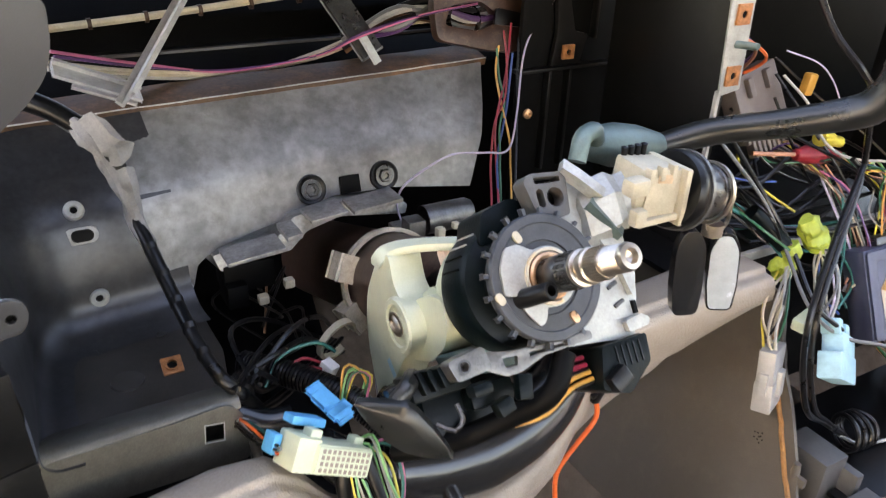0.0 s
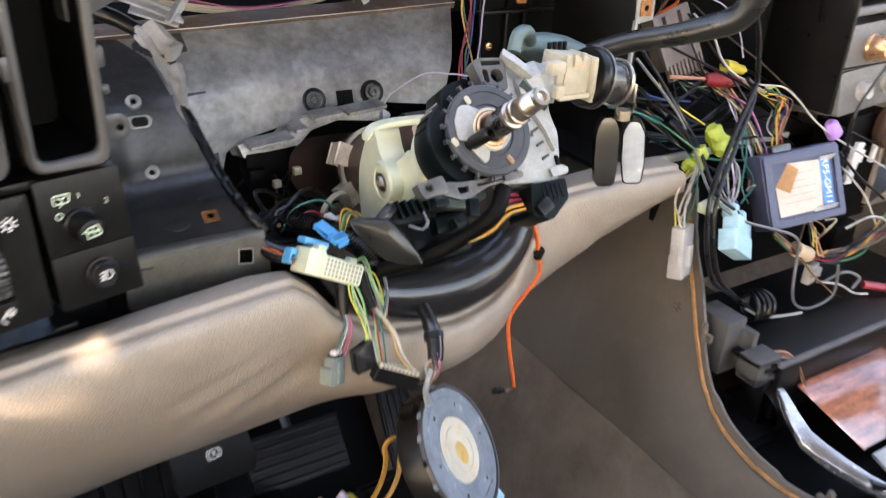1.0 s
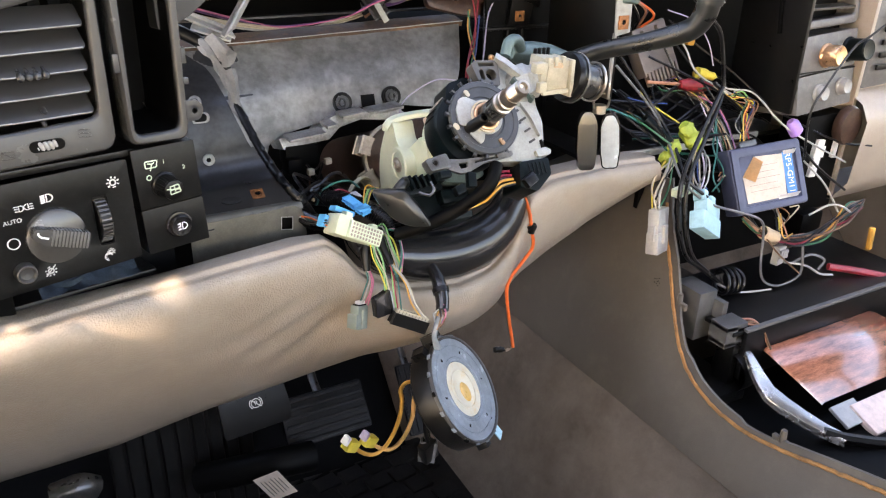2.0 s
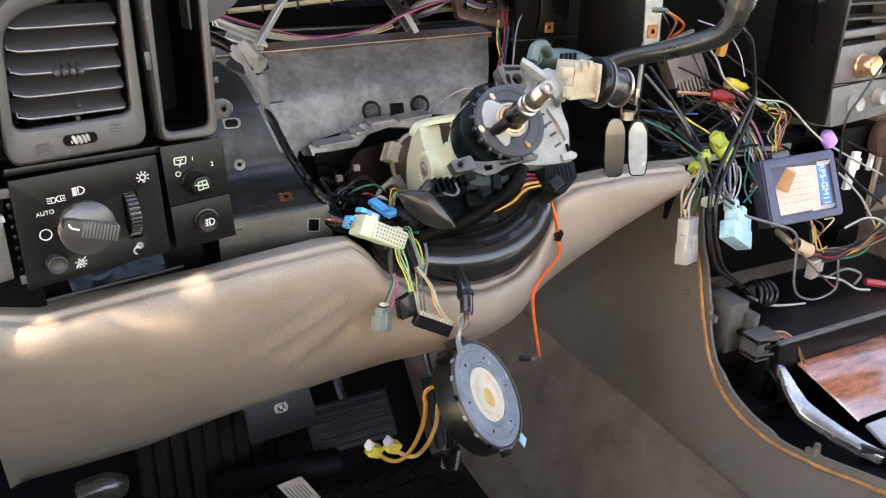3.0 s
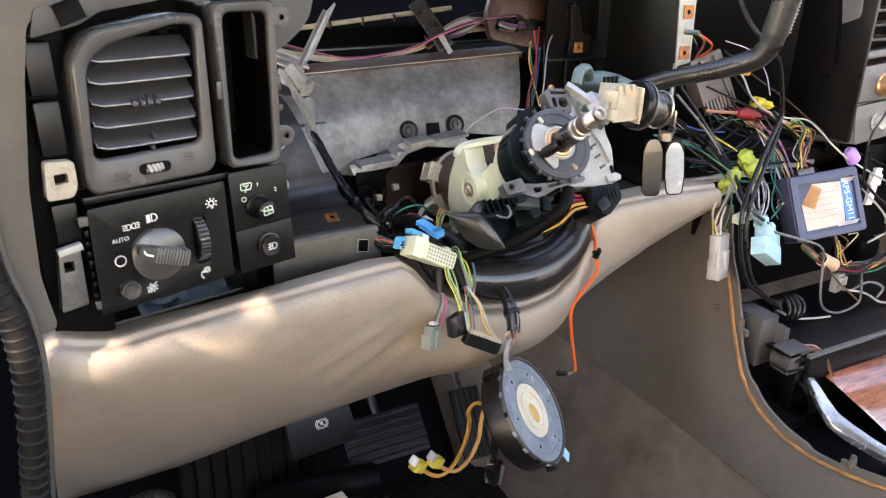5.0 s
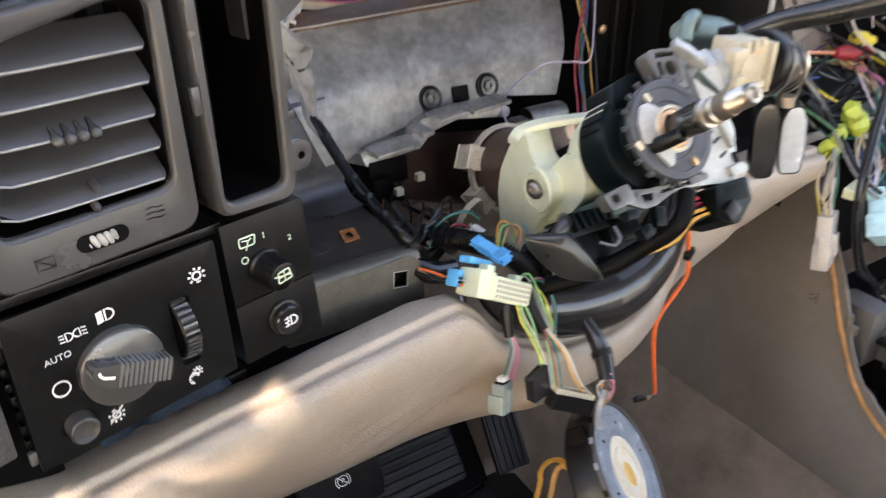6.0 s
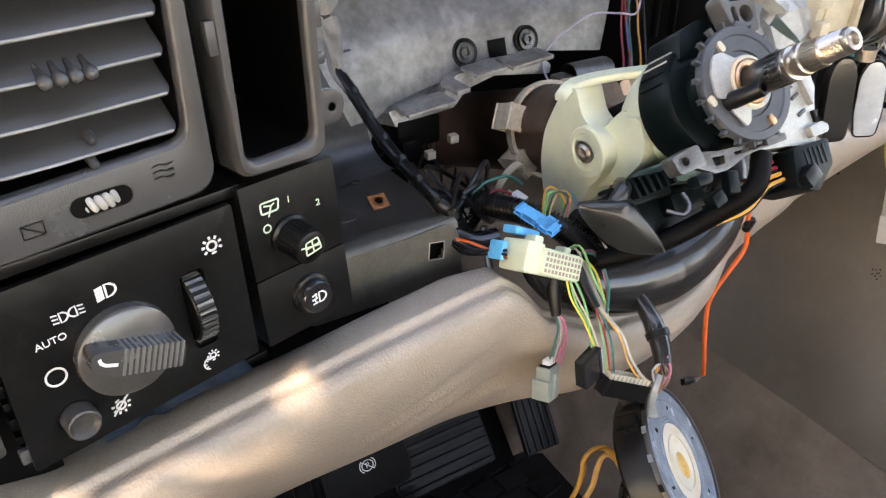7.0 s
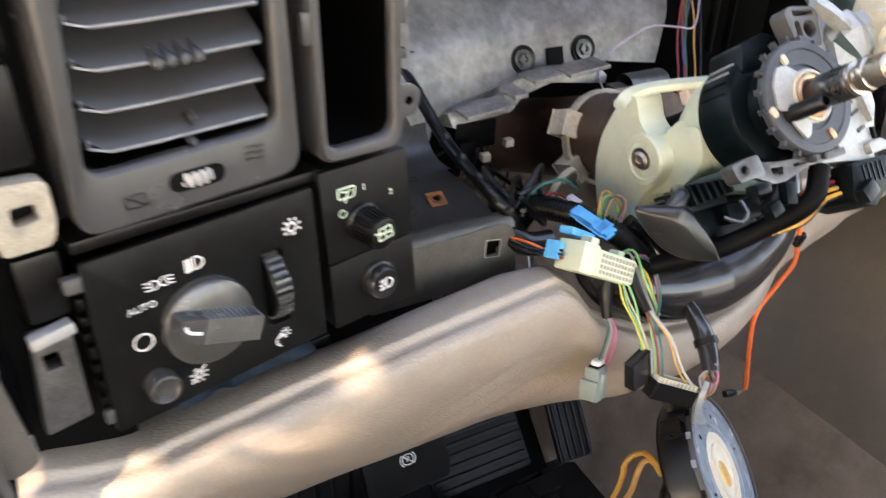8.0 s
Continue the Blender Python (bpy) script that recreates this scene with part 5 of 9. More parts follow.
# ---- the steering column ----
def build_column():
    th = thing("steering_column", (0.35, 0.6, 0.8), "steering column without its wheel and shrouds", "steering column")
    # brown jacket tube
    jm, L = along((0.345, 0.548, 0.843), (0.345, 0.80, 0.752))
    bm = B()
    lathe(bm, [(0, 0), (0.042, 0), (0.044, 0.004), (0.042, 0.03), (0.041, 0.033), (0.041, L), (0, L)], jm, 40)
    jk = part("jacket", bm, BROWNM, th, "brown primed jacket tube")
    bm = B()
    lathe(bm, [(0.0425, 0.072), (0.046, 0.072), (0.046, 0.080), (0.0425, 0.080)], jm, 40)
    for a in (150, 205):
        q = jm @ Vector((0.047 * math.cos(radians(a)), 0.047 * math.sin(radians(a)), 0.076))
        box(bm, (0.014, 0.020, 0.024), Matrix.Translation(q) @ jm.to_3x3().to_4x4() @ pose(0, 0, 0, 0, 0, a), bev=0.002)
    part("cable_clamp", bm, OLDCREAM, jk, "cream plastic cable clamp")
    bm = B()
    ringm = frame_of((0.281, 0.592, 0.790), (0.9, 0.3, 0.1), (0.0, -0.3, 0.95), (0.3, -0.86, -0.28))
    lathe(bm, [(0.0175, -0.003), (0.0205, -0.003), (0.0205, 0.003), (0.0175, 0.003), (0.0175, -0.003)], ringm, 28, arc=300)
    part("cable_ring", bm, CREAM, jk, "open cream cable ring")
    # pale tilt bracket on the left flank, with a lobe and a window
    sm = frame_of((0.300, 0, 0), (0, -1, 0), (0, 0, 1), (-1, 0, 0))
    out = [(-0.571, 0.845), (-0.574, 0.818), (-0.568, 0.790), (-0.550, 0.752), (-0.538, 0.752), (-0.524, 0.782), (-0.508, 0.818), (-0.497, 0.830), (-0.4905, 0.846), (-0.494, 0.858), (-0.504, 0.865), (-0.516, 0.867), (-0.526, 0.873), (-0.531, 0.884), (-0.535, 0.892), (-0.546, 0.889), (-0.557, 0.875)]
    bm = B()
    prism(bm, corner_round(out, 0.010), 0.026, sm, bev=0.006, seg=5)
    br = part("tilt_bracket", bm, MINT, th, "pale green cast tilt bracket")
    bm = B()
    lathe(bm, [(0.0215, -0.002), (0.0215, 0.0022), (0.0200, 0.0038), (0.0165, 0.0040), (0.0155, 0.0026), (0.0, 0.0026)], frame_of((0.300, 0.513, 0.846), (0, -1, 0), (0, 0, 1), (-1, 0, 0)), 32)
    part("lobe", bm, MINT, br)
    bm = B()
    lathe(bm, [(0.0110, 0), (0.0110, 0.0008), (0.0078, 0.0010), (0.0078, 0.0012), (0.0060, 0.0026), (0.0045, 0.0030), (0.0040, 0.0012), (0, 0.0012)], frame_of((0.2972, 0.515, 0.846), (0, -1, 0), (0, 0, 1), (-1, 0, 0)), 20, squash=0.8)
    part("pivot_screw", bm, CHROME, br, "shiny pivot screw")
    bm = B()
    stroke(bm, [(-0.531, 0.804), (-0.519, 0.795)], 0.0060, frame_of((0.2990, 0, 0), (0, -1, 0), (0, 0, 1), (-1, 0, 0)))
    part("paint_mark", bm, ICEBLUE, br, "dab of cyan paint")
    bm = B()
    strap = smooth_path([(0.296, 0.548, 0.882), (0.301, 0.545, 0.890), (0.311, 0.538, 0.896), (0.328, 0.523, 0.902), (0.345, 0.506, 0.907), (0.358, 0.498, 0.909)], 0.004)
    loft(bm, [[q + Vector((0, -0.006, -0.0035)), q + Vector((0, -0.0068, -0.001)), q + Vector((0, -0.005, 0.002)), q + Vector((0, 0.006, 0.0022)), q + Vector((0, 0.008, -0.001)), q + Vector((0, 0.007, -0.005))] for q in strap], closed=True, caps=True)
    part("bracket_bridge", bm, MINT, br)
    bm = B()
    box(bm, (0.010, 0.012, 0.012), frame_of((0.338, 0.515, 0.893), (1, 0, 0), (0, 0.8, -0.6), (0, 0.6, 0.8)), bev=0.002)
    part("bridge_tab", bm, PINKWHITE, br, "worn pinkish tab")
    bm = B()
    prism(bm, corner_round([(-0.512, 0.812), (-0.484, 0.828), (-0.466, 0.852), (-0.464, 0.868), (-0.474, 0.886), (-0.492, 0.880), (-0.508, 0.868), (-0.522, 0.852)], 0.006), 0.034, frame_of((0.310, 0, 0), (0, -1, 0), (0, 0, 1), (-1, 0, 0)), bev=0.005, seg=3)
    part("bracket_web", bm, MINT, br)
    # barrel between the bracket and the switch housing
    bm = B()
    lathe(bm, [(0.0, -0.104), (0.026, -0.104), (0.0295, -0.101), (0.0325, -0.095), (0.0365, -0.088), (0.0400, -0.079), (0.0412, -0.070), (0.0412, -0.058), (0.0, -0.058)], KM, 48)
    barrel = part("barrel", bm, MINT, th, "pale green cast barrel")
    bm = B()
    lathe(bm, [(0.0400, -0.072), (0.0422, -0.0705), (0.0426, -0.066), (0.0426, -0.060), (0.0400, -0.059)], KM, 48)
    part("barrel_rim", bm, MINT, barrel)
    bm = B()
    prism(bm, corner_round([(-0.012, -0.105), (0.010, -0.105), (0.014, -0.085), (0.004, -0.068), (-0.010, -0.070)], 0.004), 0.004, frame_of((0.356 - 0.030, 0.423, 0.919), (0, 0.58, 0.815), (0, -0.815, 0.58), (-1, 0, 0)) @ pose(0.0, 0, 0.0085), bev=0.001)
    part("barrel_boss", bm, MINT, barrel)
    part("inner_tube", lathe(B(), [(0.0, -0.16), (0.026, -0.16), (0.026, -0.09)], KM, 24), DARK, th)
    bm = B()
    prism(bm, corner_round([(-0.046, -0.034), (0.010, -0.034), (0.012, -0.050), (-0.010, -0.056), (-0.040, -0.050)], 0.004), 0.045, KM @ pose(0, 0, -0.052), bev=0.003)
    part("barrel_foot", bm, TEALM, th, "greenish grey foot of the barrel")
    # black housing behind the disc
    bm = B()
    lathe(bm, [(0.0405, -0.062), (0.0452, -0.060), (0.0460, -0.055), (0.0460, -0.031), (0.0440, -0.027), (0.0320, -0.024), (0.0300, -0.006), (0.0, -0.006)], KM, 56)
    hs = part("switch_housing", bm, HOUSEM, th, "black plastic switch housing")
    for k in range(5):
        bm = B()
        a = radians(112 + 11 * k)
        box(bm, (0.0010, 0.0012, 0.024), KM, (0.0464 * math.cos(a), 0.0464 * math.sin(a), -0.044), bev=0)
        part("housing_rib", bm, SILVERP if k in (1, 2) else DARK, hs)
    bm = B()
    prism(bm, corner_round([(-0.028, 0.030), (0.012, 0.030), (0.016, 0.050), (0.004, 0.057), (-0.020, 0.051)], 0.004), 0.034, KM @ pose(0, 0, -0.024), bev=0.002)
    part("housing_top", bm, HOUSEM, hs)
    # toothed disc
    bm = B()
    lathe(bm, [(0.0, -0.006), (0.0405, -0.006), (0.0412, -0.004), (0.0412, 0.0005), (0.0402, 0.0018), (0.0350, 0.0018), (0.0342, 0.0008), (0.0240, 0.0004), (0.0235, -0.001), (0, -0.001)], KM, 64)
    disc = part("turn_disc", bm, DISCM, th, "dark grey toothed disc")
    for k in range(20):
        a = 18 * k + 5
        if 300 < a % 360 < 330:
            continue
        bm = B()
        box(bm, (0.0060, 0.0028, 0.0036), km(0.0425 * math.cos(radians(a)), 0.0425 * math.sin(radians(a)), -0.002, a), bev=0.0007)
        part("tooth", bm, DISCM, disc)
    bm = B()
    cam_out = [(0.0195 * math.cos(radians(a)), 0.0195 * math.sin(radians(a))) for a in range(-112, 118, 14)] + [(-0.018, 0.0245), (-0.0268, 0.0235), (-0.0335, 0.012), (-0.0350, -0.0048), (-0.027, -0.0068), (-0.0195, -0.0080), (-0.0250, -0.0150), (-0.0155, -0.0290), (-0.0105, -0.0262)]
    prism(bm, corner_round(cam_out, 0.003), 0.0022, KM @ pose(0, 0, 0.0040), holes=[circle(0, 0, 0.0158, 28)], bev=0.0007)
    part("cam_plate", bm, WHITEM, disc, "bright curved cam plate")
    for b, c in ((-0.0147, 0.0285), (0.0118, -0.0290), (-0.0375, -0.006)):
        bm = B()
        prism(bm, rounded(-0.0026, -0.0040, 0.0026, 0.0040, 0.0022, 3), 0.002, km(b, c, 0.0026, 25), bev=0.0005)
        part("tab", bm, CREAM if c > -0.02 else COPPER, disc)
    bm = B()
    lathe(bm, [(0.0112, 0.001), (0.0114, 0.0058), (0.0135, 0.0064), (0.0152, 0.0056), (0.0154, 0.001)], KM, 36)
    part("bearing_ring", bm, COPPER, disc, "coppery bearing ring")
    bm = B()
    lathe(bm, [(0.0160, 0.003), (0.0163, 0.0056), (0.0182, 0.0056), (0.0186, 0.003)], KM, 36, arc=285)
    part("snap_ring", bm, SKINP, disc)
    pin0, pin1 = kp(-0.0225, -0.0095, -0.002), kp(-0.0170, -0.0084, 0.0255)
    m, L = along(pin0, pin1)
    bm = B()
    lathe(bm, [(0, -0.001), (0.0064, 0), (0.0058, L), (0.0052, L + 0.001), (0.0034, L + 0.001), (0.0032, L - 0.006), (0, L - 0.006)], m, 20)
    part("cancel_pin", bm, BLACK, disc, "black plastic cancel pin")
    # splined shaft
    bm = B()
    lathe(bm, [(0.0110, -0.01), (0.0110, 0.012), (0.0118, 0.013), (0.0118, 0.024), (0.0112, 0.025), (0.0112, 0.036), (0.0100, 0.038)], KM, 28)
    sh = part("shaft", bm, DARKST, th, "oily dark lower shaft")
    bm = B()
    for k in range(16):
        a = 22.5 * k
        box(bm, (0.0012, 0.0018, 0.010), km(0.0113 * math.cos(radians(a)), 0.0113 * math.sin(radians(a)), 0.0305, a), bev=0.0003)
    part("shaft_flutes", bm, DARKST, sh)
    bm = B()
    prof = [(0.0100, 0.037), (0.0113, 0.038), (0.0116, 0.0395), (0.0113, 0.041), (0.0090, 0.0418), (0.0088, 0.0448), (0.0106, 0.0455), (0.0110, 0.0475), (0.0106, 0.050), (0.0086, 0.0512)]
    lathe(bm, prof, KM, 28)
    part("shaft_collar", bm, CHROME, sh, "bronze-tinted collars")
    bm = B()
    for k in range(30):
        a = 12 * k
        box(bm, (0.0016, 0.0010, 0.011), km(0.0090 * math.cos(radians(a)), 0.0090 * math.sin(radians(a)), 0.0575, a), bev=0.0003)
    part("splines", bm, CHROME, sh, "ring of fine splines")
    bm = B()
    prof = [(0.0088, 0.050), (0.0088, 0.065)]
    for k in range(9):
        prof += [(0.0084, 0.0655 + 0.0016 * k), (0.0078, 0.0663 + 0.0016 * k)]
    prof += [(0.0082, 0.0805), (0.0072, 0.0835), (0.0045, 0.0838), (0.0036, 0.080), (0.0, 0.0785)]
    lathe(bm, prof, KM, 28)
    part("threaded_tip", bm, CHROME, sh, "bright threaded shaft tip")
    return th


col = build_column()


def build_lock():
    th = thing("ignition_lock_housing", (0.44, 0.44, 0.90), "pale zinc ignition lock housing with a black key barrel", "ignition lock")
    bm = B()
    out = [(0.006, -0.047), (0.0332, -0.0502), (0.0640, -0.0560), (0.0655, -0.0500), (0.0740, -0.030), (0.0790, -0.0096), (0.0765, 0.010), (0.0790, 0.025), (0.0765, 0.038), (0.0620, 0.046), (0.0480, 0.066), (0.0405, 0.063), (0.0345, 0.0470), (0.0240, 0.0330), (0.006, 0.035)]
    prism(bm, corner_round(out, 0.004), 0.020, KM @ pose(0, 0, -0.011), bev=0.0016)
    plate = part("plate", bm, WHITEM, th, "pale zinc plate beside the disc")
    for k in range(3):
        bm = B()
        box(bm, (0.009, 0.0026, 0.0026), KM @ pose(0.0540 + 0.002 * k, -0.004 - 0.013 * k, -0.0108, 0, 0, 20), bev=0.0005)
        part("plate_slot", bm, GREYP, plate)
    bm = B()
    prism(bm, corner_round([(0.0560, -0.0420), (0.0700, -0.0400), (0.0765, -0.0440), (0.0745, -0.0490), (0.0570, -0.0500)], 0.002), 0.016, KM @ pose(0, 0, -0.006), bev=0.001)
    part("plate_tab", bm, WHITEM, plate)
    part("edge_dark", box(B(), (0.003, 0.009, 0.004), KM, (0.0690, -0.0350, -0.0105), bev=0.0004), DARK, plate)
    bm = B()
    prism(bm, corner_round([(0.0560, 0.030), (0.0700, 0.012), (0.0725, -0.016), (0.0655, -0.030), (0.0600, -0.006), (0.0500, 0.016)], 0.003), 0.006, KM @ pose(0.002, 0.002, -0.006), bev=0.0018)
    part("plate_rib", bm, WHITEM, plate)
    # faceted shoulder running to the lock barrel
    bm = B()
    secs = []
    for b, c, a, r in ((0.046, 0.030, -0.018, 0.018), (0.056, 0.034, -0.014, 0.022), (0.066, 0.036, -0.010, 0.0215), (0.073, 0.037, -0.008, 0.017), (0.082, 0.038, -0.006, 0.018)):
        secs.append([kp(b + 0.003 * math.sin(2.2 * k), c + 1.15 * r * math.sin(2 * math.pi * (k + 0.3) / 7), a + 0.8 * r * math.cos(2 * math.pi * (k + 0.3) / 7)) for k in range(7)])
    loft(bm, secs, closed=True, caps=True)
    sharp_bevel(bm, set(bm.faces), 0.0016, 2, 20)
    part("shoulder", bm, WHITEM, th, "pale faceted cast shoulder", smooth=24)
    bm = B()
    loft(bm, [[kp(b, c, a), kp(b + 0.004, c + 0.006, a - 0.001), kp(b + 0.006, c + 0.005, a - 0.010), kp(b + 0.001, c - 0.003, a - 0.010)] for b, c, a in ((0.034, 0.066, 0.001), (0.042, 0.056, 0.005), (0.051, 0.046, 0.006), (0.058, 0.041, 0.004))], closed=True, caps=True)
    sharp_bevel(bm, set(bm.faces), 0.0008, 2, 25)
    part("wing", bm, WHITEM, th, "pale upright wing")
    bm = B()
    secs = []
    for i in range(8):
        t = i / 7
        secs.append([kp(0.046 + 0.022 * t, 0.040 - 0.026 * t - 0.004 * math.sin(3 * t), 0.004 + 0.003 * math.sin(math.pi * t) - 0.004 * t), kp(0.054 + 0.020 * t, 0.044 - 0.026 * t, -0.002 - 0.002 * t), kp(0.054 + 0.020 * t, 0.040 - 0.028 * t, -0.014), kp(0.046 + 0.020 * t, 0.034 - 0.026 * t, -0.014)])
    loft(bm, secs, closed=True, caps=True)
    part("swept_rib", bm, TEALM, th, "swept greenish rib")
    bm = B()
    hm, L = along((0.440, 0.505, 0.968), (0.525, 0.512, 0.950))
    lathe(bm, [(0, 0), (0.008, 0), (0.013, 0.012), (0.017, 0.035), (0.0165, 0.06), (0.012, L), (0, L)], hm, 20)
    tube(bm, [(0.408, 0.468, 0.972), (0.416, 0.474, 0.986), (0.432, 0.482, 0.986), (0.446, 0.494, 0.974)], 0.0065, 10)
    part("shift_bowl", bm, TEALM, th, "teal-tinted shift lever bowl")
    bm = B()
    box(bm, (0.036, 0.032, 0.038), frame_of((0.454, 0.448, 0.953), Vector((1, -0.12, -0.12)).normalized(), Vector((0.12, 0.99, 0.0)).normalized(), Vector((0.12, 0, 0.99)).normalized()), bev=0.003)
    sw = part("ignition_switch", bm, CREAM, th, "cream plastic ignition switch")
    bm = B()
    box(bm, (0.005, 0.040, 0.042), at=(0.4715, 0.445, 0.950), bev=0.0015)
    box(bm, (0.036, 0.005, 0.005), at=(0.452, 0.430, 0.936), bev=0.0015)
    for k in range(3):
        box(bm, (0.004, 0.006, 0.010), at=(0.441 + 0.010 * k, 0.432, 0.970), bev=0.0008)
    box(bm, (0.022, 0.0016, 0.026), frame_of((0.452, 0.4315, 0.954), Vector((1, -0.12, -0.12)).normalized(), Vector((0.12, 0.99, 0.0)).normalized(), Vector((0.12, 0, 0.99)).normalized()), bev=0.0006)
    part("switch_rim", bm, CREAM, sw)
    bm = B()
    box(bm, (0.012, 0.0014, 0.006), frame_of((0.4545, 0.4304, 0.9655), Vector((1, -0.12, -0.12)).normalized(), Vector((0.12, 0.99, 0.0)).normalized(), Vector((0.12, 0, 0.99)).normalized()), bev=0.0004)
    part("switch_latch_tab", bm, MASKTAPE, sw, "yellowed latch tab")
    bm = B()
    for k in range(4):
        lathe(bm, [(0.0022, 0), (0.0022, 0.012), (0.0028, 0.013), (0.0, 0.014)], pose(0.444 + 0.006 * k, 0.462, 0.966), 8)
    part("contacts", bm, BLACK, sw)
    bm = B()
    box(bm, (0.016, 0.012, 0.012), at=(0.428, 0.430, 0.965), bev=0.003)
    part("plunger", bm, CREAM, sw, "cream plunger")
    part("plunger_yellow", box(B(), (0.010, 0.008, 0.012), at=(0.430, 0.426, 0.944), bev=0.002), CREAM, sw)
    bm = B()
    km_, L = along((0.475, 0.445, 0.949), (0.534, 0.447, 0.934))
    lathe(bm, [(0, 0), (0.027, 0), (0.0285, 0.003), (0.0285, 0.009), (0.027, 0.011), (0.022, 0.011)], km_, 40)
    part("flange", bm, BLACK, th, "round black flange")
    bm = B()
    lathe(bm, [(0.0275, 0.0105), (0.0295, 0.0105), (0.0295, 0.0135), (0.0275, 0.0135), (0.0275, 0.0105)], km_, 40)
    part("flange_ring", bm, ALLOY, th, "dull metal ring")
    bm = B()
    lathe(bm, [(0.019, 0.010), (0.0195, 0.040), (0.0205, 0.041), (0.0205, 0.048), (0.0175, 0.052), (0, 0.052)], km_, 32)
    part("key_barrel", bm, DARKST, th, "worn metal key barrel")
    bm = B()
    lathe(bm, [(0.0215, 0.042), (0.0235, 0.042), (0.0235, 0.0455), (0.0215, 0.0455), (0.0215, 0.042)], km_, 32)
    part("barrel_band", bm, CHROME, th)
    return th


build_lock()


def build_column_switches():
    th = thing("column_switch_carrier", (0.31, 0.41, 0.85), "black switch carrier with pale clamp under the column head", "switch carrier")
    bm = B()
    prism(bm, corner_round([(0.0097, 0.036), (0.034, 0.0353), (0.0385, 0.0647), (0.0101, 0.0671), (0.0043, 0.0628)], 0.003), 0.014, KM @ pose(0, 0, -0.004), holes=[circle(0.0260, 0.0490, 0.0065, 16), rounded(0.0120, 0.0435, 0.0175, 0.0560, 0.0026), corner_round([(0.0130, 0.0595), (0.0330, 0.0585), (0.0330, 0.0625), (0.0125, 0.0640)], 0.001)], bev=0.0009)
    part("lug", bm, MIDGREY, th, "grey-edged black lug with two holes")
    part("lug_dark", box(B(), (0.026, 0.026, 0.002), KM, (0.022, 0.051, -0.0165), bev=0), DARK, th)
    bm = B()
    prism(bm, corner_round([(-0.079, -0.034), (-0.053, -0.030), (-0.050, -0.045), (-0.075, -0.047)], 0.003), 0.012, KM @ pose(0, 0, -0.007), holes=[circle(-0.0685, -0.0390, 0.0030, 14)], bev=0.0016)
    cl = part("clamp", bm, ALLOY, th, "dull zinc clamp with a bolt hole")
    part("clamp_hole", lathe(B(), [(0.0045, 0.0005), (0.0032, 0.0005), (0.003, -0.006), (0, -0.006)], km(-0.0685, -0.0390, -0.007), 14), DARKST, cl)
    bm = B()
    prism(bm, corner_round([(-0.054, -0.034), (-0.043, -0.0365), (-0.034, -0.0385), (-0.012, -0.0400), (0.022, -0.0400), (0.022, -0.0455), (-0.012, -0.0470), (-0.030, -0.0530), (-0.040, -0.0530), (-0.054, -0.0450)], 0.002), 0.006, KM @ pose(0, 0, -0.004, 0, -12, 0), holes=[corner_round([(-0.040, -0.0415), (-0.030, -0.0425), (-0.031, -0.0480), (-0.039, -0.0480)], 0.001), corner_round([(-0.022, -0.0425), (0.006, -0.0430), (0.006, -0.0445), (-0.022, -0.0452)], 0.0006)], bev=0.0009)
    part("arm", bm, ALLOY, th, "dull forked zinc arm")
    bm = B()
    box(bm, (0.044, 0.018, 0.030), KM, (-0.064, -0.049, -0.070), bev=0.003)
    part("switch_body", bm, HOUSEM, th, "black multifunction switch body")
    for k in range(6):
        bm = B()
        box(bm, (0.0028, 0.016 - 0.001 * k, 0.020), KM @ pose(-0.080 + 0.0072 * k, -0.0455, -0.0570, 0, 0, 12), bev=0.0006)
        part("switch_fin", bm, HOUSEM, th)
    bm = B()
    box(bm, (0.034, 0.016, 0.026), KM, (-0.030, -0.066, -0.066), bev=0.003)
    box(bm, (0.070, 0.040, 0.040), KM, (-0.042, -0.072, -0.086), bev=0.005)
    part("switch_base", bm, HOUSEM, th)
    bm = B()
    box(bm, (0.020, 0.012, 0.020), KM @ pose(-0.086, -0.049, -0.078, 0, 0, 10), bev=0.003)
    part("switch_socket", bm, GLOSSB, th)
    bm = B()
    box(bm, (0.012, 0.010, 0.010), KM @ pose(-0.046, -0.070, -0.014, 0, 0, 15), bev=0.002)
    part("switch_latch", bm, HOUSEM, th)
    bm = B()
    box(bm, (0.010, 0.016, 0.008), KM @ pose(-0.030, -0.062, -0.012, 0, 0, -12), bev=0.0015)
    part("switch_prong", bm, HOUSEM, th)
    bm = B()
    box(bm, (0.014, 0.008, 0.012), KM, (-0.064, -0.054, -0.004), bev=0.003)
    part("bushing", bm, HOUSEM, th)
    tube_b = tube(B(), [kp(-0.094, -0.066, -0.010), kp(-0.086, -0.072, -0.004), kp(-0.080, -0.067, -0.003), kp(-0.080, -0.058, -0.006)], 0.0016, 6)
    part("hook", tube_b, DARKST, th)
    # tilt lever paddle
    bm = B()
    o, tip, top = Vector((0.234, 0.446, 0.847)), Vector((0.282, 0.407, 0.8165)), Vector((0.2605, 0.426, 0.853))
    lu = (tip - o).normalized()
    lw = ((top - o) - lu * (top - o).dot(lu)).normalized()
    ln = lu.cross(lw)
    if ln.y > 0:
        ln = -ln
    lvm = frame_of(o, lu, lw, ln)
    secs = []
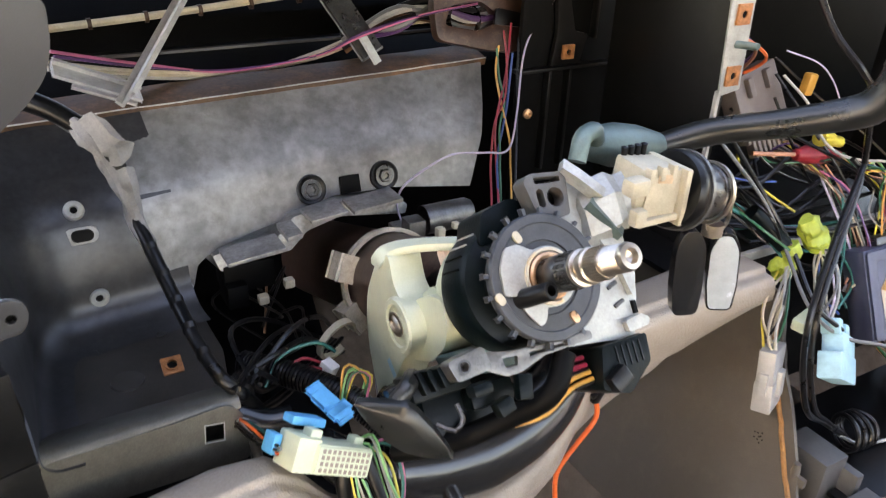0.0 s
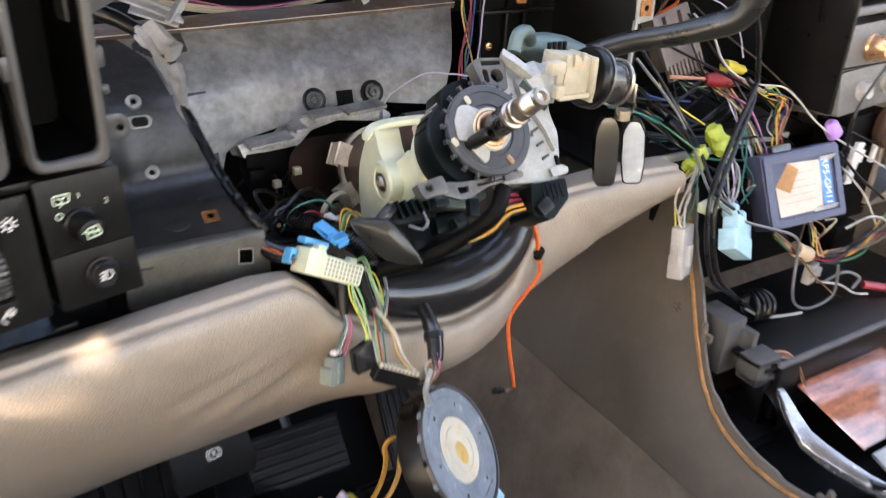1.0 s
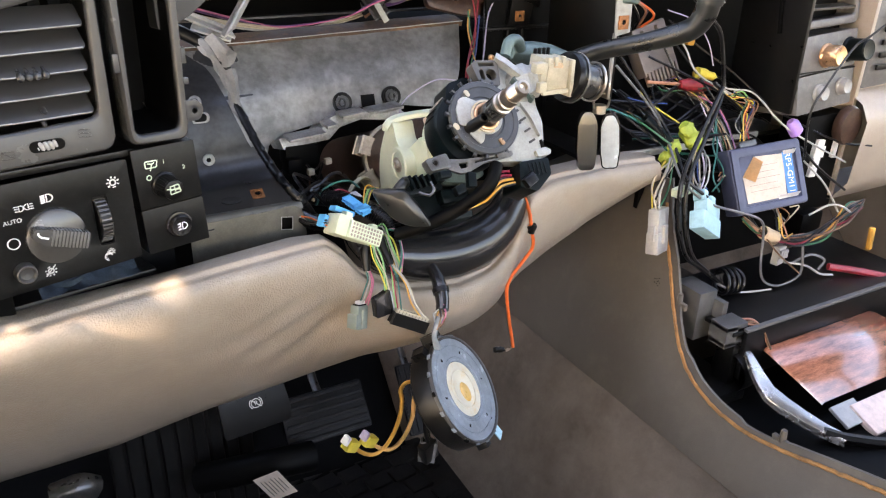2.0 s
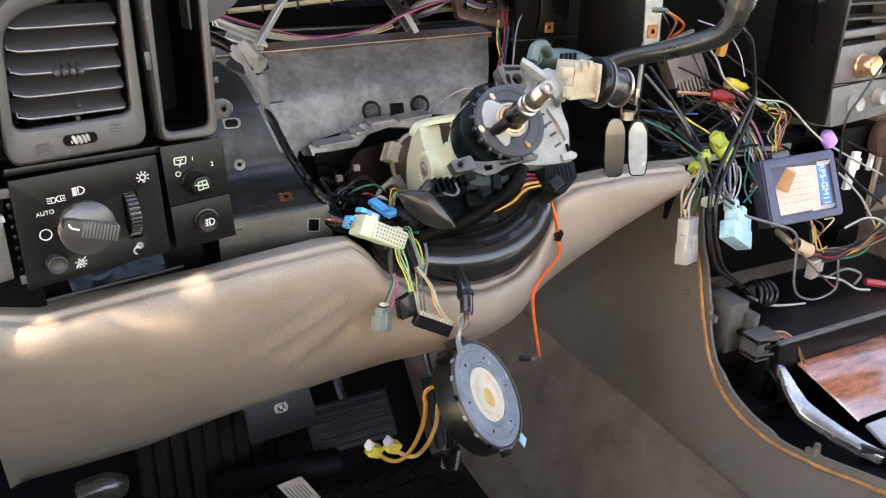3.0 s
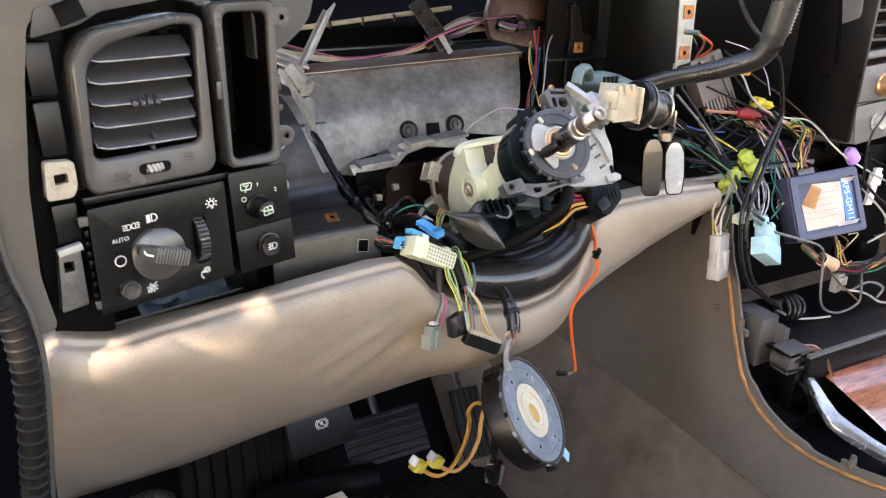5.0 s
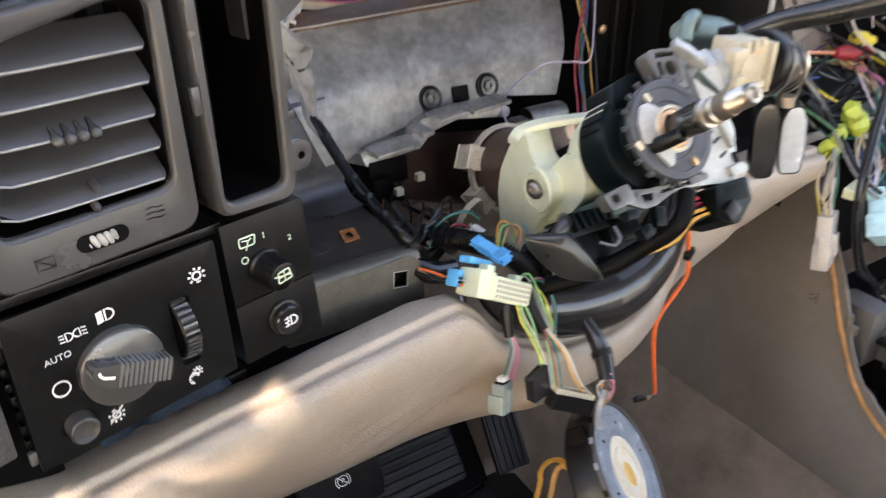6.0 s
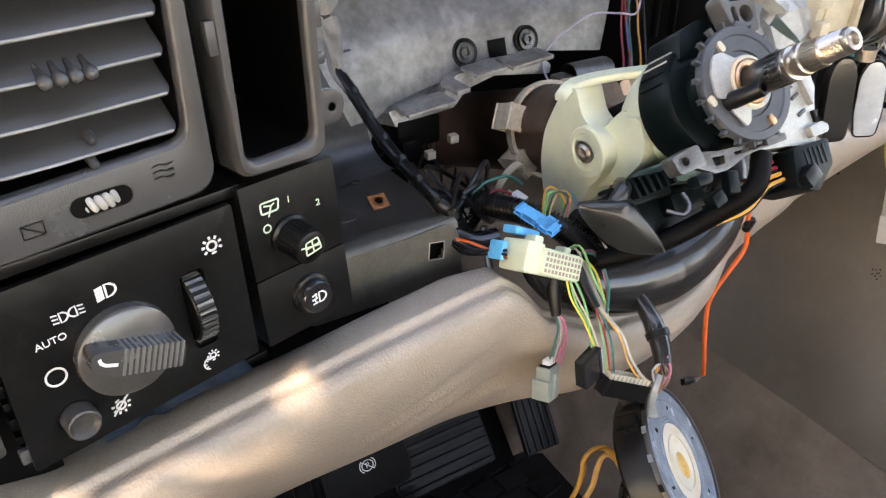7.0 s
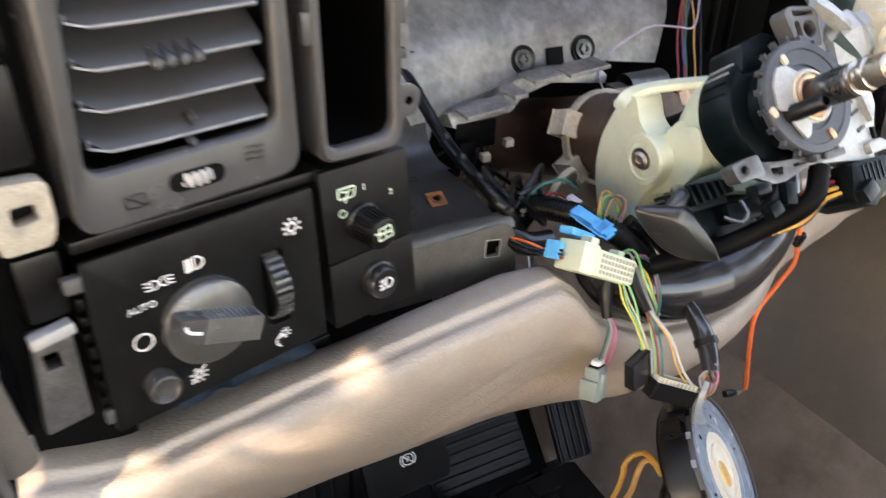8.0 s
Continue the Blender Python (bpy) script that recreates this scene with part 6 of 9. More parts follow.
    for i in range(22):
        u = 0.0715 * i / 21
        hi = lerp_table(u, [(0.0, 0.0015), (0.004, 0.0048), (0.014, 0.0110), (0.027, 0.0185), (0.034, 0.0178), (0.050, 0.0115), (0.064, 0.0040), (0.0715, -0.0015)])
        lo = lerp_table(u, [(0.0, -0.0015), (0.005, -0.0060), (0.018, -0.0120), (0.032, -0.0162), (0.044, -0.0165), (0.056, -0.0130), (0.066, -0.0075), (0.0715, -0.0030)])
        mid = lerp_table(u, [(0.0, 0.0), (0.020, 0.0085), (0.034, 0.0090), (0.050, 0.0030), (0.0715, -0.0022)])
        h = 0.0065 * math.sin(math.pi * min(1.0, (u + 0.006) / 0.075)) ** 0.6
        secs.append([lvm @ Vector(v) for v in ((u, hi, -0.0035), (u, hi, 0.0002 + 0.3 * h), (u, hi - 0.0012, 0.0010 + 0.42 * h), (u, mid + 0.0010, 0.92 * h), (u, mid - 0.0006, h), (u, lo * 0.5 + mid * 0.5, 0.72 * h), (u, lo + 0.0014, 0.28 * h), (u, lo, -0.0006), (u, lo, -0.0040), (u, 0.5 * (lo + hi), -0.0065))])
    loft(bm, secs, closed=True, caps=True)
    tube(bm, [lvm @ Vector((0.022, 0.006, -0.004)), lvm @ Vector((0.024, 0.020, -0.012)), (0.276, 0.450, 0.850)], 0.006, 10)
    part("tilt_lever", bm, LEVERM, th, "dark grey shield-shaped tilt lever", smooth=35)
    bm = B()
    prism(bm, corner_round([(0.0300, -0.0530), (0.0680, -0.0530), (0.0660, -0.0720), (0.0430, -0.0880), (0.0225, -0.0800)], 0.003), 0.040, KM @ pose(0, 0, -0.004), bev=0.002)
    cn = part("plug", bm, HOUSEM, th, "square black plug")
    bm = B()
    for k in range(5):
        box(bm, (0.0010, 0.014, 0.0010), KM, (0.040 + 0.005 * k, -0.063, -0.0038), bev=0)
    part("plug_ribs", bm, BLACK, cn)
    part("plug_cap", box(B(), (0.016, 0.012, 0.010), KM @ pose(0.0345, -0.0755, -0.002, 0, 0, 25), bev=0.002), BLACK, cn)
    for k, (c, dz) in enumerate((("maroon", 0.0), ("maroon", 0.006), ("amber", 0.012), ("amber", 0.018), ("black", 0.010), ("black", 0.02))):
        a = kp(0.024, -0.058 - 0.8 * dz, -0.020 + 0.3 * dz)
        wire("wire", [a, kp(0.005, -0.058 - 0.9 * dz, -0.015), kp(-0.012, -0.070 - 0.8 * dz, -0.02), kp(-0.026, -0.082 - 0.3 * dz, -0.032), kp(-0.04, -0.088, -0.055)], 0.0018 if k < 4 else 0.0013, W[c], th)
    bm = B()
    tube(bm, [kp(0.005, -0.050, -0.01), kp(-0.012, -0.072, -0.012), kp(-0.035, -0.084, -0.045), kp(-0.065, -0.090, -0.07), kp(-0.09, -0.09, -0.10)], 0.0075, 12)
    part("loom", bm, DARK, th, "taped black loom under the switches")


build_column_switches()


# shift lever
th = thing("shift_lever", (0.545, 0.52, 0.93), "satin black bent shift lever with stitched sleeve", "lever")
stem = [(0.505, 0.525, 0.936), (0.535, 0.515, 0.948), (0.568, 0.495, 0.962), (0.598, 0.460, 0.975), (0.620, 0.432, 0.987), (0.632, 0.412, 0.998), (0.637, 0.402, 1.014), (0.638, 0.398, 1.030)]
part("stem", tube(B(), stem, 0.0112, 18, radii=[0.009, 0.0105, 0.011, 0.0112, 0.0115, 0.0125, 0.0135, 0.0138]), LEVERM, th, "satin black stem")
part("sleeve", tube(B(), [(0.638, 0.398, 1.028), (0.641, 0.394, 1.06), (0.646, 0.389, 1.10), (0.65, 0.384, 1.15)], 0.015, 20), LEVERM, th, "grained sleeve on the grip")
bm = B()
for k in range(22):
    z = 1.030 + 0.0042 * k
    x, y = 0.638 + (z - 1.028) * 0.11, 0.398 - (z - 1.028) * 0.13
    box(bm, (0.0034, 0.0012, 0.0016), pose(x + 0.0120, y - 0.0100, z, 0, 30, -40 + 20 * (k % 2)), bev=0.0003)
    box(bm, (0.0034, 0.0012, 0.0016), pose(x + 0.0136, y - 0.0078, z + 0.0018, 0, -30, -40), bev=0.0003)
part("stitching", bm, SILVERP, th, "pale cross stitching")

# keys
th = thing("key_ring", (0.548, 0.45, 0.915), "split ring with key and two remote fobs hanging from the lock", "keys")
bm = B()
m = frame_of((0.536, 0.447, 0.912), (0.8, -0.2, 0.5), (-0.5, 0, 0.86), (-0.2, -0.97, -0.1))
for k in range(2):
    lathe(bm, [(0.0105, -0.001), (0.0118, -0.001), (0.0118, 0.0005), (0.0105, 0.0005), (0.0105, -0.001)], m @ pose(0, 0, 0.0016 * k), 24)
part("ring", bm, CHROME, th, "thin bright split ring")
bm = B()
box(bm, (0.004, 0.018, 0.020), at=(0.540, 0.448, 0.926), bev=0.002)
lathe(bm, [(0, 0), (0.008, 0), (0.008, 0.010), (0, 0.010)], pose(0.536, 0.449, 0.898), 14)
part("key_bow", bm, CHROME, th, "bright key bow")
for i, (x, y, tx, ty, mat, lab) in enumerate(((0.530, 0.460, -3, 5, BLACK, "black remote fob"), (0.559, 0.450, 4, -8, SILVERP, "remote fob with a sky sheen painted on its face"))):
    bm = B()
    m = frame_of((x, y, 0.863), Vector((0.85, -0.5, 0.05)).normalized(), (0.0, 0.08, 1.0), Vector((-0.5, -0.85, 0)).normalized()) @ pose(0, 0, 0, tx, ty, 3 * i)
    prism(bm, corner_round([(-0.010, -0.038), (0.010, -0.038), (0.0125, -0.015), (0.012, 0.020), (0.006, 0.034), (-0.006, 0.034), (-0.012, 0.020), (-0.0125, -0.015)], 0.006), 0.011, m @ pose(0, 0, 0.0055), bev=0.003, seg=3)
    fob = part("fob", bm, GLOSSB, th, lab)
    if i:
        # pale plate paints the sky's reflection on the glossy black fob
        bm = B()
        prism(bm, corner_round([(-0.0085, -0.036), (0.0085, -0.036), (0.0112, -0.014), (0.0108, 0.018), (0.0050, 0.031), (-0.0050, 0.031), (-0.0108, 0.018), (-0.0112, -0.014)], 0.004), 0.0012, m @ pose(0, 0, 0.0064), bev=0.0005)
        part("fob_face", bm, FOBM, fob, "pale blue-white plate painting the sky's sheen")


# ---- behind the carrier ----
th = thing("cowl_structure", (0.35, 0.9, 0.9), "dark cowl and duct behind the carrier", "dash frame")
bm = B()
loft(bm, [[Vector((x, y, z)) for y, z in ((0.86, 0.93), (0.90, 0.955), (0.93, 0.96), (0.95, 0.985), (1.0, 1.00), (1.05, 1.05))] for x in np.linspace(-0.1, 0.75, 8)])
part("duct", bm, DARK, th, "black ribbed duct")
part("trunk_line", tube(B(), [(0.12, 0.945, 0.982), (0.25, 0.948, 0.990), (0.37, 0.95, 1.000), (0.50, 0.955, 1.01)], 0.004, 8), CREAM, th, "cream tube with ties")
for k in range(5):
    bm = B()
    lathe(bm, [(0.0046, -0.002), (0.006, -0.002), (0.006, 0.002), (0.0046, 0.002)], along((0.17 + 0.055 * k, 0.947, 0.9845 + 0.0035 * k), (0.18 + 0.055 * k, 0.947, 0.985 + 0.0035 * k))[0], 10)
    part("tie", bm, BROWNM, th)
bm = B()
box(bm, (0.5, 0.006, 0.05), at=(0.33, 0.915, 0.935), bev=0.001)
part("duct_wall", bm, SHELFM, th)
bm = B()
m, L = along((0.368, 0.815, 1.035), (0.404, 0.785, 0.972))
box(bm, (0.020, 0.008, L), m, (0, 0, L / 2), bev=0.002)
part("steel_strut", bm, DARKST, th, "dark steel strut")
bm = B()
m, L = along((0.392, 0.783, 0.992), (0.405, 0.774, 0.966))
box(bm, (0.006, 0.003, L), m, (0, 0, L / 2), bev=0.001)
part("strut_edge", bm, WHITEM, th)

th = thing("brown_support", (0.53, 0.76, 0.98), "brown primed support bracket at the end of the carrier", "bracket")
bm = B()
m = frame_of((0, 0.453, 0), (1, 0, 0), (0, 0.3, 0.954), (0, -0.954, 0.3))
k = 1 / 0.954
prism(bm, corner_round([(0.466, 0.985 * k), (0.520, 0.972 * k), (0.560, 0.966 * k), (0.578, 0.985 * k), (0.602, 1.03 * k), (0.60, 1.07 * k), (0.49, 1.07 * k), (0.465, 1.02 * k)], 0.008), 0.012, m, holes=[corner_round([(0.475, 0.998 * k), (0.515, 0.990 * k), (0.545, 1.000 * k), (0.52, 1.018 * k), (0.485, 1.016 * k)], 0.006)], bev=0.002)
part("bracket_plate", bm, BROWNM, th)
bm = B()
prism(bm, corner_round([(0.53, 0.995 * k), (0.562, 0.990 * k), (0.566, 1.003 * k), (0.535, 1.010 * k)], 0.003), 0.004, m @ pose(0, 0, 0.006), bev=0.001)
part("bracket_tab", bm, BLACK, th)
part("socket", lathe(B(), [(0.018, 0), (0.018, -0.02), (0, -0.02)], frame_of((0.505, 0.775, 1.000), (1, 0, 0), (0, 0.3, 0.954), (0, -0.954, 0.3)), 20), GLOSSB, th)

th = thing("white_duct_strips", (0.17, 0.74, 0.96), "loose pale plastic strips lying on the carrier rim", "trim strip")
for a, b, w, lab in (((0.166, 0.722, 0.972), (0.243, 0.835, 1.028), 0.020, "folded pale strip"), ((0.118, 0.752, 0.992), (0.180, 0.758, 0.963), 0.018, "pale strip"), ((0.135, 0.785, 0.972), (0.180, 0.772, 0.956), 0.024, "scuffed strip")):
    m, L = along(a, b, (0.3, 0.9, 0.1))
    bm = B()
    box(bm, (w, 0.0025, L), m, (0, 0, L / 2), bev=0.0008)
    box(bm, (0.003, 0.006, L), m, (w / 2, 0.002, L / 2), bev=0.0008)
    part("strip", bm, STRIPM, th, lab)

th = thing("upper_loom", (0.35, 0.8, 0.97), "pink, white and black wires slung above the carrier", "wires")
for i in range(2):
    wire("wire", [(0.120 + 0.002 * i, 0.765, 1.003 - 0.004 * i), (0.191, 0.80, 0.978 - 0.002 * i), (0.269, 0.82, 0.959 + 0.001 * i), (0.352, 0.80, 0.971), (0.391, 0.78, 0.991 + 0.002 * i), (0.441, 0.76, 1.010), (0.52, 0.78, 1.014)], 0.0014, W["pink" if i == 0 else "purple"], th)
for i in range(3):
    wire("wire", [(0.116, 0.765, 0.995 - 0.003 * i), (0.19, 0.80, 0.972 - 0.003 * i), (0.282, 0.83, 0.955 - 0.002 * i), (0.367, 0.84, 0.958 + 0.003 * i), (0.458, 0.84, 0.983 + 0.004 * i), (0.53, 0.82, 0.99)], 0.0016, W["cream" if i < 2 else "white"], th)
rng = random.Random(11)
for i in range(9):
    d = [rng.uniform(-0.012, 0.012) for _ in range(6)]
    wire("wire", [(0.40 + d[0], 0.83, 0.975 + d[1]), (0.44, 0.81 + d[2], 1.000 + d[3]), (0.48 + d[4], 0.80, 1.005 + d[1]), (0.52, 0.79 + d[5], 0.995 + d[0]), (0.57, 0.78, 1.01 + d[2])], 0.0032, W[("black", "grey", "black", "purple", "black", "white", "black", "brown", "grey")[i]], th)

th = thing("drop_wires", (0.50, 0.68, 0.85), "coloured wires dropping past the column", "wires")
for c, pts in (("red", [(0.524, 0.734, 0.996), (0.523, 0.723, 0.966), (0.516, 0.712, 0.936), (0.502, 0.705, 0.916), (0.495, 0.698, 0.895), (0.490, 0.690, 0.871)]),
               ("amber", [(0.516, 0.729, 0.983), (0.509, 0.721, 0.960), (0.511, 0.711, 0.931), (0.514, 0.704, 0.912), (0.516, 0.697, 0.892), (0.514, 0.690, 0.870)]),
               ("green", [(0.513, 0.728, 0.981), (0.512, 0.719, 0.955), (0.515, 0.711, 0.931), (0.506, 0.703, 0.908), (0.503, 0.694, 0.884), (0.501, 0.690, 0.872)]),
               ("blue", [(0.531, 0.726, 0.975), (0.523, 0.716, 0.947), (0.517, 0.709, 0.926), (0.508, 0.701, 0.903), (0.499, 0.693, 0.880)]),
               ("maroon", [(0.540, 0.745, 1.0), (0.522, 0.722, 0.955), (0.499, 0.70, 0.914), (0.497, 0.69, 0.871), (0.484, 0.66, 0.835)]),
               ("black", [(0.55, 0.745, 0.985), (0.534, 0.715, 0.925), (0.505, 0.665, 0.85)])):
    x, y, z = pts[-1]
    wire("wire", pts + [(x - 0.008, y - 0.018, z - 0.03), (x - 0.014, y - 0.03, z - 0.07)], 0.0012, W[c], th)
wire("thin_lead", [(0.60, 0.74, 1.035), (0.587, 0.74, 1.021), (0.562, 0.74, 0.989), (0.547, 0.73, 0.964), (0.531, 0.71, 0.918), (0.510, 0.69, 0.889), (0.476, 0.68, 0.894), (0.435, 0.675, 0.900), (0.403, 0.677, 0.887), (0.385, 0.68, 0.872), (0.381, 0.68, 0.853), (0.383, 0.655, 0.828)], 0.0011, W["lilac"], th)

# taped harness hanging down the carrier's left
th = thing("taped_harness", (0.15, 0.6, 0.82), "black wire harness with loose grey tape", "harness")
run = [(0.060, 0.745, 0.995), (0.078, 0.725, 0.988), (0.098, 0.706, 0.982), (0.112, 0.694, 0.976), (0.128, 0.68, 0.965), (0.138, 0.663, 0.955), (0.145, 0.658, 0.935), (0.149, 0.655, 0.904), (0.154, 0.63, 0.882), (0.160, 0.60, 0.858), (0.165, 0.56, 0.841), (0.172, 0.535, 0.828), (0.185, 0.528, 0.812), (0.195, 0.53, 0.795)]
part("loom", tube(B(), run, 0.0050, 12, radii=[0.009, 0.0085, 0.0075, 0.0065, 0.0058, 0.0052, 0.0050, 0.0048, 0.0050, 0.0052]), BLACK, th, "shiny black taped loom")
pth = smooth_path(run, 0.004)
for i in range(len(pth) // 2, len(pth) - 3, 6):
    part("tape_turn", lathe(B(), [(0.0047, -0.005), (0.0054, 0.001), (0.0047, 0.0042)], along(pth[i], pth[i + 1])[0] @ pose(0, 0, 0, 24 + 9 * math.sin(i), 10 * math.cos(i), 0), 12), BLACK, th)
bm = crumpled(B(), [(0.122, 0.684, 0.971), (0.132, 0.668, 0.960), (0.139, 0.660, 0.944), (0.145, 0.655, 0.925), (0.149, 0.652, 0.902), (0.153, 0.637, 0.886)], [0.0065, 0.0090, 0.0068, 0.0072, 0.0065, 0.0058, 0.0054])
part("tape_wrap", bm, TAPE, th, "wrinkled grey tape", smooth=22)
for lab, pts in (("loose flap of grey tape", [[(0.124, 0.672, 0.976), (0.133, 0.664, 0.983), (0.141, 0.658, 0.976)], [(0.130, 0.662, 0.966), (0.141, 0.652, 0.969), (0.150, 0.649, 0.965)], [(0.134, 0.656, 0.956), (0.144, 0.649, 0.955), (0.156, 0.653, 0.960)], [(0.138, 0.655, 0.946), (0.145, 0.650, 0.946), (0.151, 0.651, 0.950)]]),
                 ("torn end of grey tape", [[(0.140, 0.655, 0.942), (0.147, 0.650, 0.944), (0.153, 0.653, 0.942)], [(0.143, 0.650, 0.930), (0.149, 0.647, 0.930), (0.154, 0.651, 0.928)], [(0.146, 0.649, 0.916), (0.150, 0.647, 0.915), (0.153, 0.651, 0.913)]])):
    bm = B()
    loft(bm, [[Vector(p) for p in row] for row in pts])
    bmesh.ops.subdivide_edges(bm, edges=bm.edges[:], cuts=3, use_grid_fill=True)
    for v in bm.verts:
        v.co += Vector((0.0, 0.0035, 0.0012)) * noise.noise(v.co * 110)
    bmesh.ops.solidify(bm, geom=bm.faces[:], thickness=0.0006)
    part("tape_flap", bm, TAPE, th, lab, smooth=25)

# dark moulded wall of the radio bay, its shade deepened by near-black colour
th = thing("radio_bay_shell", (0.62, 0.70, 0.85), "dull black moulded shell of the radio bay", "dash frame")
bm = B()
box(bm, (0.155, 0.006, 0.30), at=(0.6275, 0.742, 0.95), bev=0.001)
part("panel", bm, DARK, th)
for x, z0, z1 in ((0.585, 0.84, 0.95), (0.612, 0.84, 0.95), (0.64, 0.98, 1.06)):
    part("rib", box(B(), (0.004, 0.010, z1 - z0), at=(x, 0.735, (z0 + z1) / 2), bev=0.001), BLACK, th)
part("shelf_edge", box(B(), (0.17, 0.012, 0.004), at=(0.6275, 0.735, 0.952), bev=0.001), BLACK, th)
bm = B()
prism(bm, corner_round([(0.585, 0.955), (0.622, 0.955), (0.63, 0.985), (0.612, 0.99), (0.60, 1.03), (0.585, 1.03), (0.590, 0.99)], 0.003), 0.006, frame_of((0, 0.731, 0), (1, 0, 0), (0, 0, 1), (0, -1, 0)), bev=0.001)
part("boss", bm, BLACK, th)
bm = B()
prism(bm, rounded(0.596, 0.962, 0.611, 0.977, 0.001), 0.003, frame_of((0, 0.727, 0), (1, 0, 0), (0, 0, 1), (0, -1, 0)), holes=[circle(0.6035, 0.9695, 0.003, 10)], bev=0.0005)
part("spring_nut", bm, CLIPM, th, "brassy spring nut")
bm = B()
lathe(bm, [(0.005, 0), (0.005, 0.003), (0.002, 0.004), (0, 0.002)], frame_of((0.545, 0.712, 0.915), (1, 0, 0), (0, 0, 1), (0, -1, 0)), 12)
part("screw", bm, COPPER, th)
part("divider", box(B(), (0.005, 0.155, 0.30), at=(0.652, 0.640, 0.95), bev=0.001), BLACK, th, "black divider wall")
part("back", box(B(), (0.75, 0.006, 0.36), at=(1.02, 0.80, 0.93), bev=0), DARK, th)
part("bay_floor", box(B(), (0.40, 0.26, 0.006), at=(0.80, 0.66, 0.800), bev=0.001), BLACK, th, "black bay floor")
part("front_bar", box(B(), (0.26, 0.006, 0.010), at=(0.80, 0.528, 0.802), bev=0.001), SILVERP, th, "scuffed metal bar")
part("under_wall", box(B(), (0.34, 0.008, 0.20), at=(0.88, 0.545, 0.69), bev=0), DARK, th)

th = thing("mounting_bracket", (0.655, 0.56, 0.93), "pale metal bracket with two spring nuts", "bracket")
bm = B()
m = frame_of((0, 0.530, 0), (1, 0, 0), (0, 0.03, 1), (0, -1, 0.03))
prism(bm, corner_round([(0.6440, 0.964), (0.6700, 0.968), (0.6690, 1.060), (0.6390, 1.060)], 0.002), 0.0022, m, bev=0.0006)
part("strap", bm, WHITEM, th)
bm = B()
box(bm, (0.004, 0.005, 0.075), at=(0.648, 0.564, 0.930), bev=0.001)
part("leg", bm, SILVERP, th)
part("brace", box(B(), (0.09, 0.004, 0.004), pose(0.605, 0.565, 1.060, 0, 4, 0), bev=0.001), SILVERP, th)
for z in (0.982, 1.036):
    bm = B()
    prism(bm, rounded(-0.0085, -0.009, 0.0085, 0.009, 0.001), 0.002, m @ pose(0.6560, z, 0.0022), holes=[circle(0, 0, 0.0034, 12)], bev=0.0005)
    nut = part("spring_nut", bm, CLIPM, th, "brassy spring nut")
    part("nut_hole", lathe(B(), [(0.0038, 0), (0, 0)], m @ pose(0.6560, z, 0.0008), 12), DARK, nut)
bm = B()
lathe(bm, [(0.0035, 0), (0.0035, 0.016), (0.0028, 0.018), (0, 0.018)], frame_of((0.655, 0.560, 1.010), (0, 0, 1), (1, 0, 0), (0.6, -0.8, 0.0)), 10)
part("stud", bm, TEALM, th, "greenish threaded stud")

# ---- the centre stack ----
def build_stack():
    th = thing("centre_stack", (1.0, 0.5, 0.85), "dusty grey climate control panel with round knobs", "control panel")
    bm = B()
    m = frame_of((0, 0.303, 0), (1, 0.03, 0), (0, 0.15, 1), (0.03, -1, 0.15))
    prism(bm, corner_round([(0.917, 0.905), (1.048, 0.912), (1.048, 0.965), (0.915, 0.958)], 0.003), 0.09, m, bev=0.001)
    part("upper_module", bm, STACKM, th, "grey dusty upper module")
    bm = B()
    prism(bm, corner_round([(0.920, 0.848), (1.046, 0.856), (1.048, 0.910), (0.917, 0.903)], 0.003), 0.09, m, bev=0.001)
    part("lower_module", bm, STACKM, th, "grey dusty lower module")
    for x, z, r, d, mat in ((0.977, 0.930, 0.0155, 0.022, COPPER), (1.030, 0.935, 0.0165, 0.030, HOUSEM), (0.966, 0.877, 0.0115, 0.010, EDGEM), (1.020, 0.882, 0.0115, 0.010, EDGEM)):
        bm = B()
        lathe(bm, [(r + 0.002, 0), (r + 0.002, 0.002), (r, 0.004), (r * 0.96, d), (r * 0.85, d + 0.002), (r * 0.5, d + 0.001), (0, d + 0.001)], m @ pose(x, z, 0), 24)
        part("knob", bm, mat, th, "round knob")
    part("side_wall", box(B(), (0.006, 0.12, 0.25), at=(0.915, 0.525, 0.975), bev=0.001), BLACK, th)
    part("seam", box(B(), (0.13, 0.002, 0.002), m, (0.982, 0.9085, 0.001), bev=0), DARK, th)
    return th


build_stack()
th = thing("centre_air_vent", (0.99, 0.47, 0.97), "black centre vent in a pale bezel", "air vent")
m = frame_of((0, 0.303, 0), (1, 0.03, 0), (0, 0.15, 1), (0.03, -1, 0.15))
outer = corner_round([(0.918, 0.968), (1.046, 0.973), (1.046, 1.10), (0.905, 1.10)], 0.010, 5)
inner = corner_round([(0.930, 0.980), (1.036, 0.985), (1.036, 1.09), (0.918, 1.09)], 0.007, 5)
part("bezel", ring_bezel(B(), outer, inner, m, 0.03, rise=0.001), STACKM, th, "pale grey bezel")
part("back", box(B(), (0.14, 0.13, 0.004), m, (0.978, 1.03, -0.032), bev=0), DARK, th)
for k in range(5):
    bm = B()
    box(bm, (0.112, 0.0024, 0.020), m @ pose(0.980, 0.998 + 0.020 * k, -0.010, 14), bev=0.0006)
    part("slat", bm, GREYP, th)

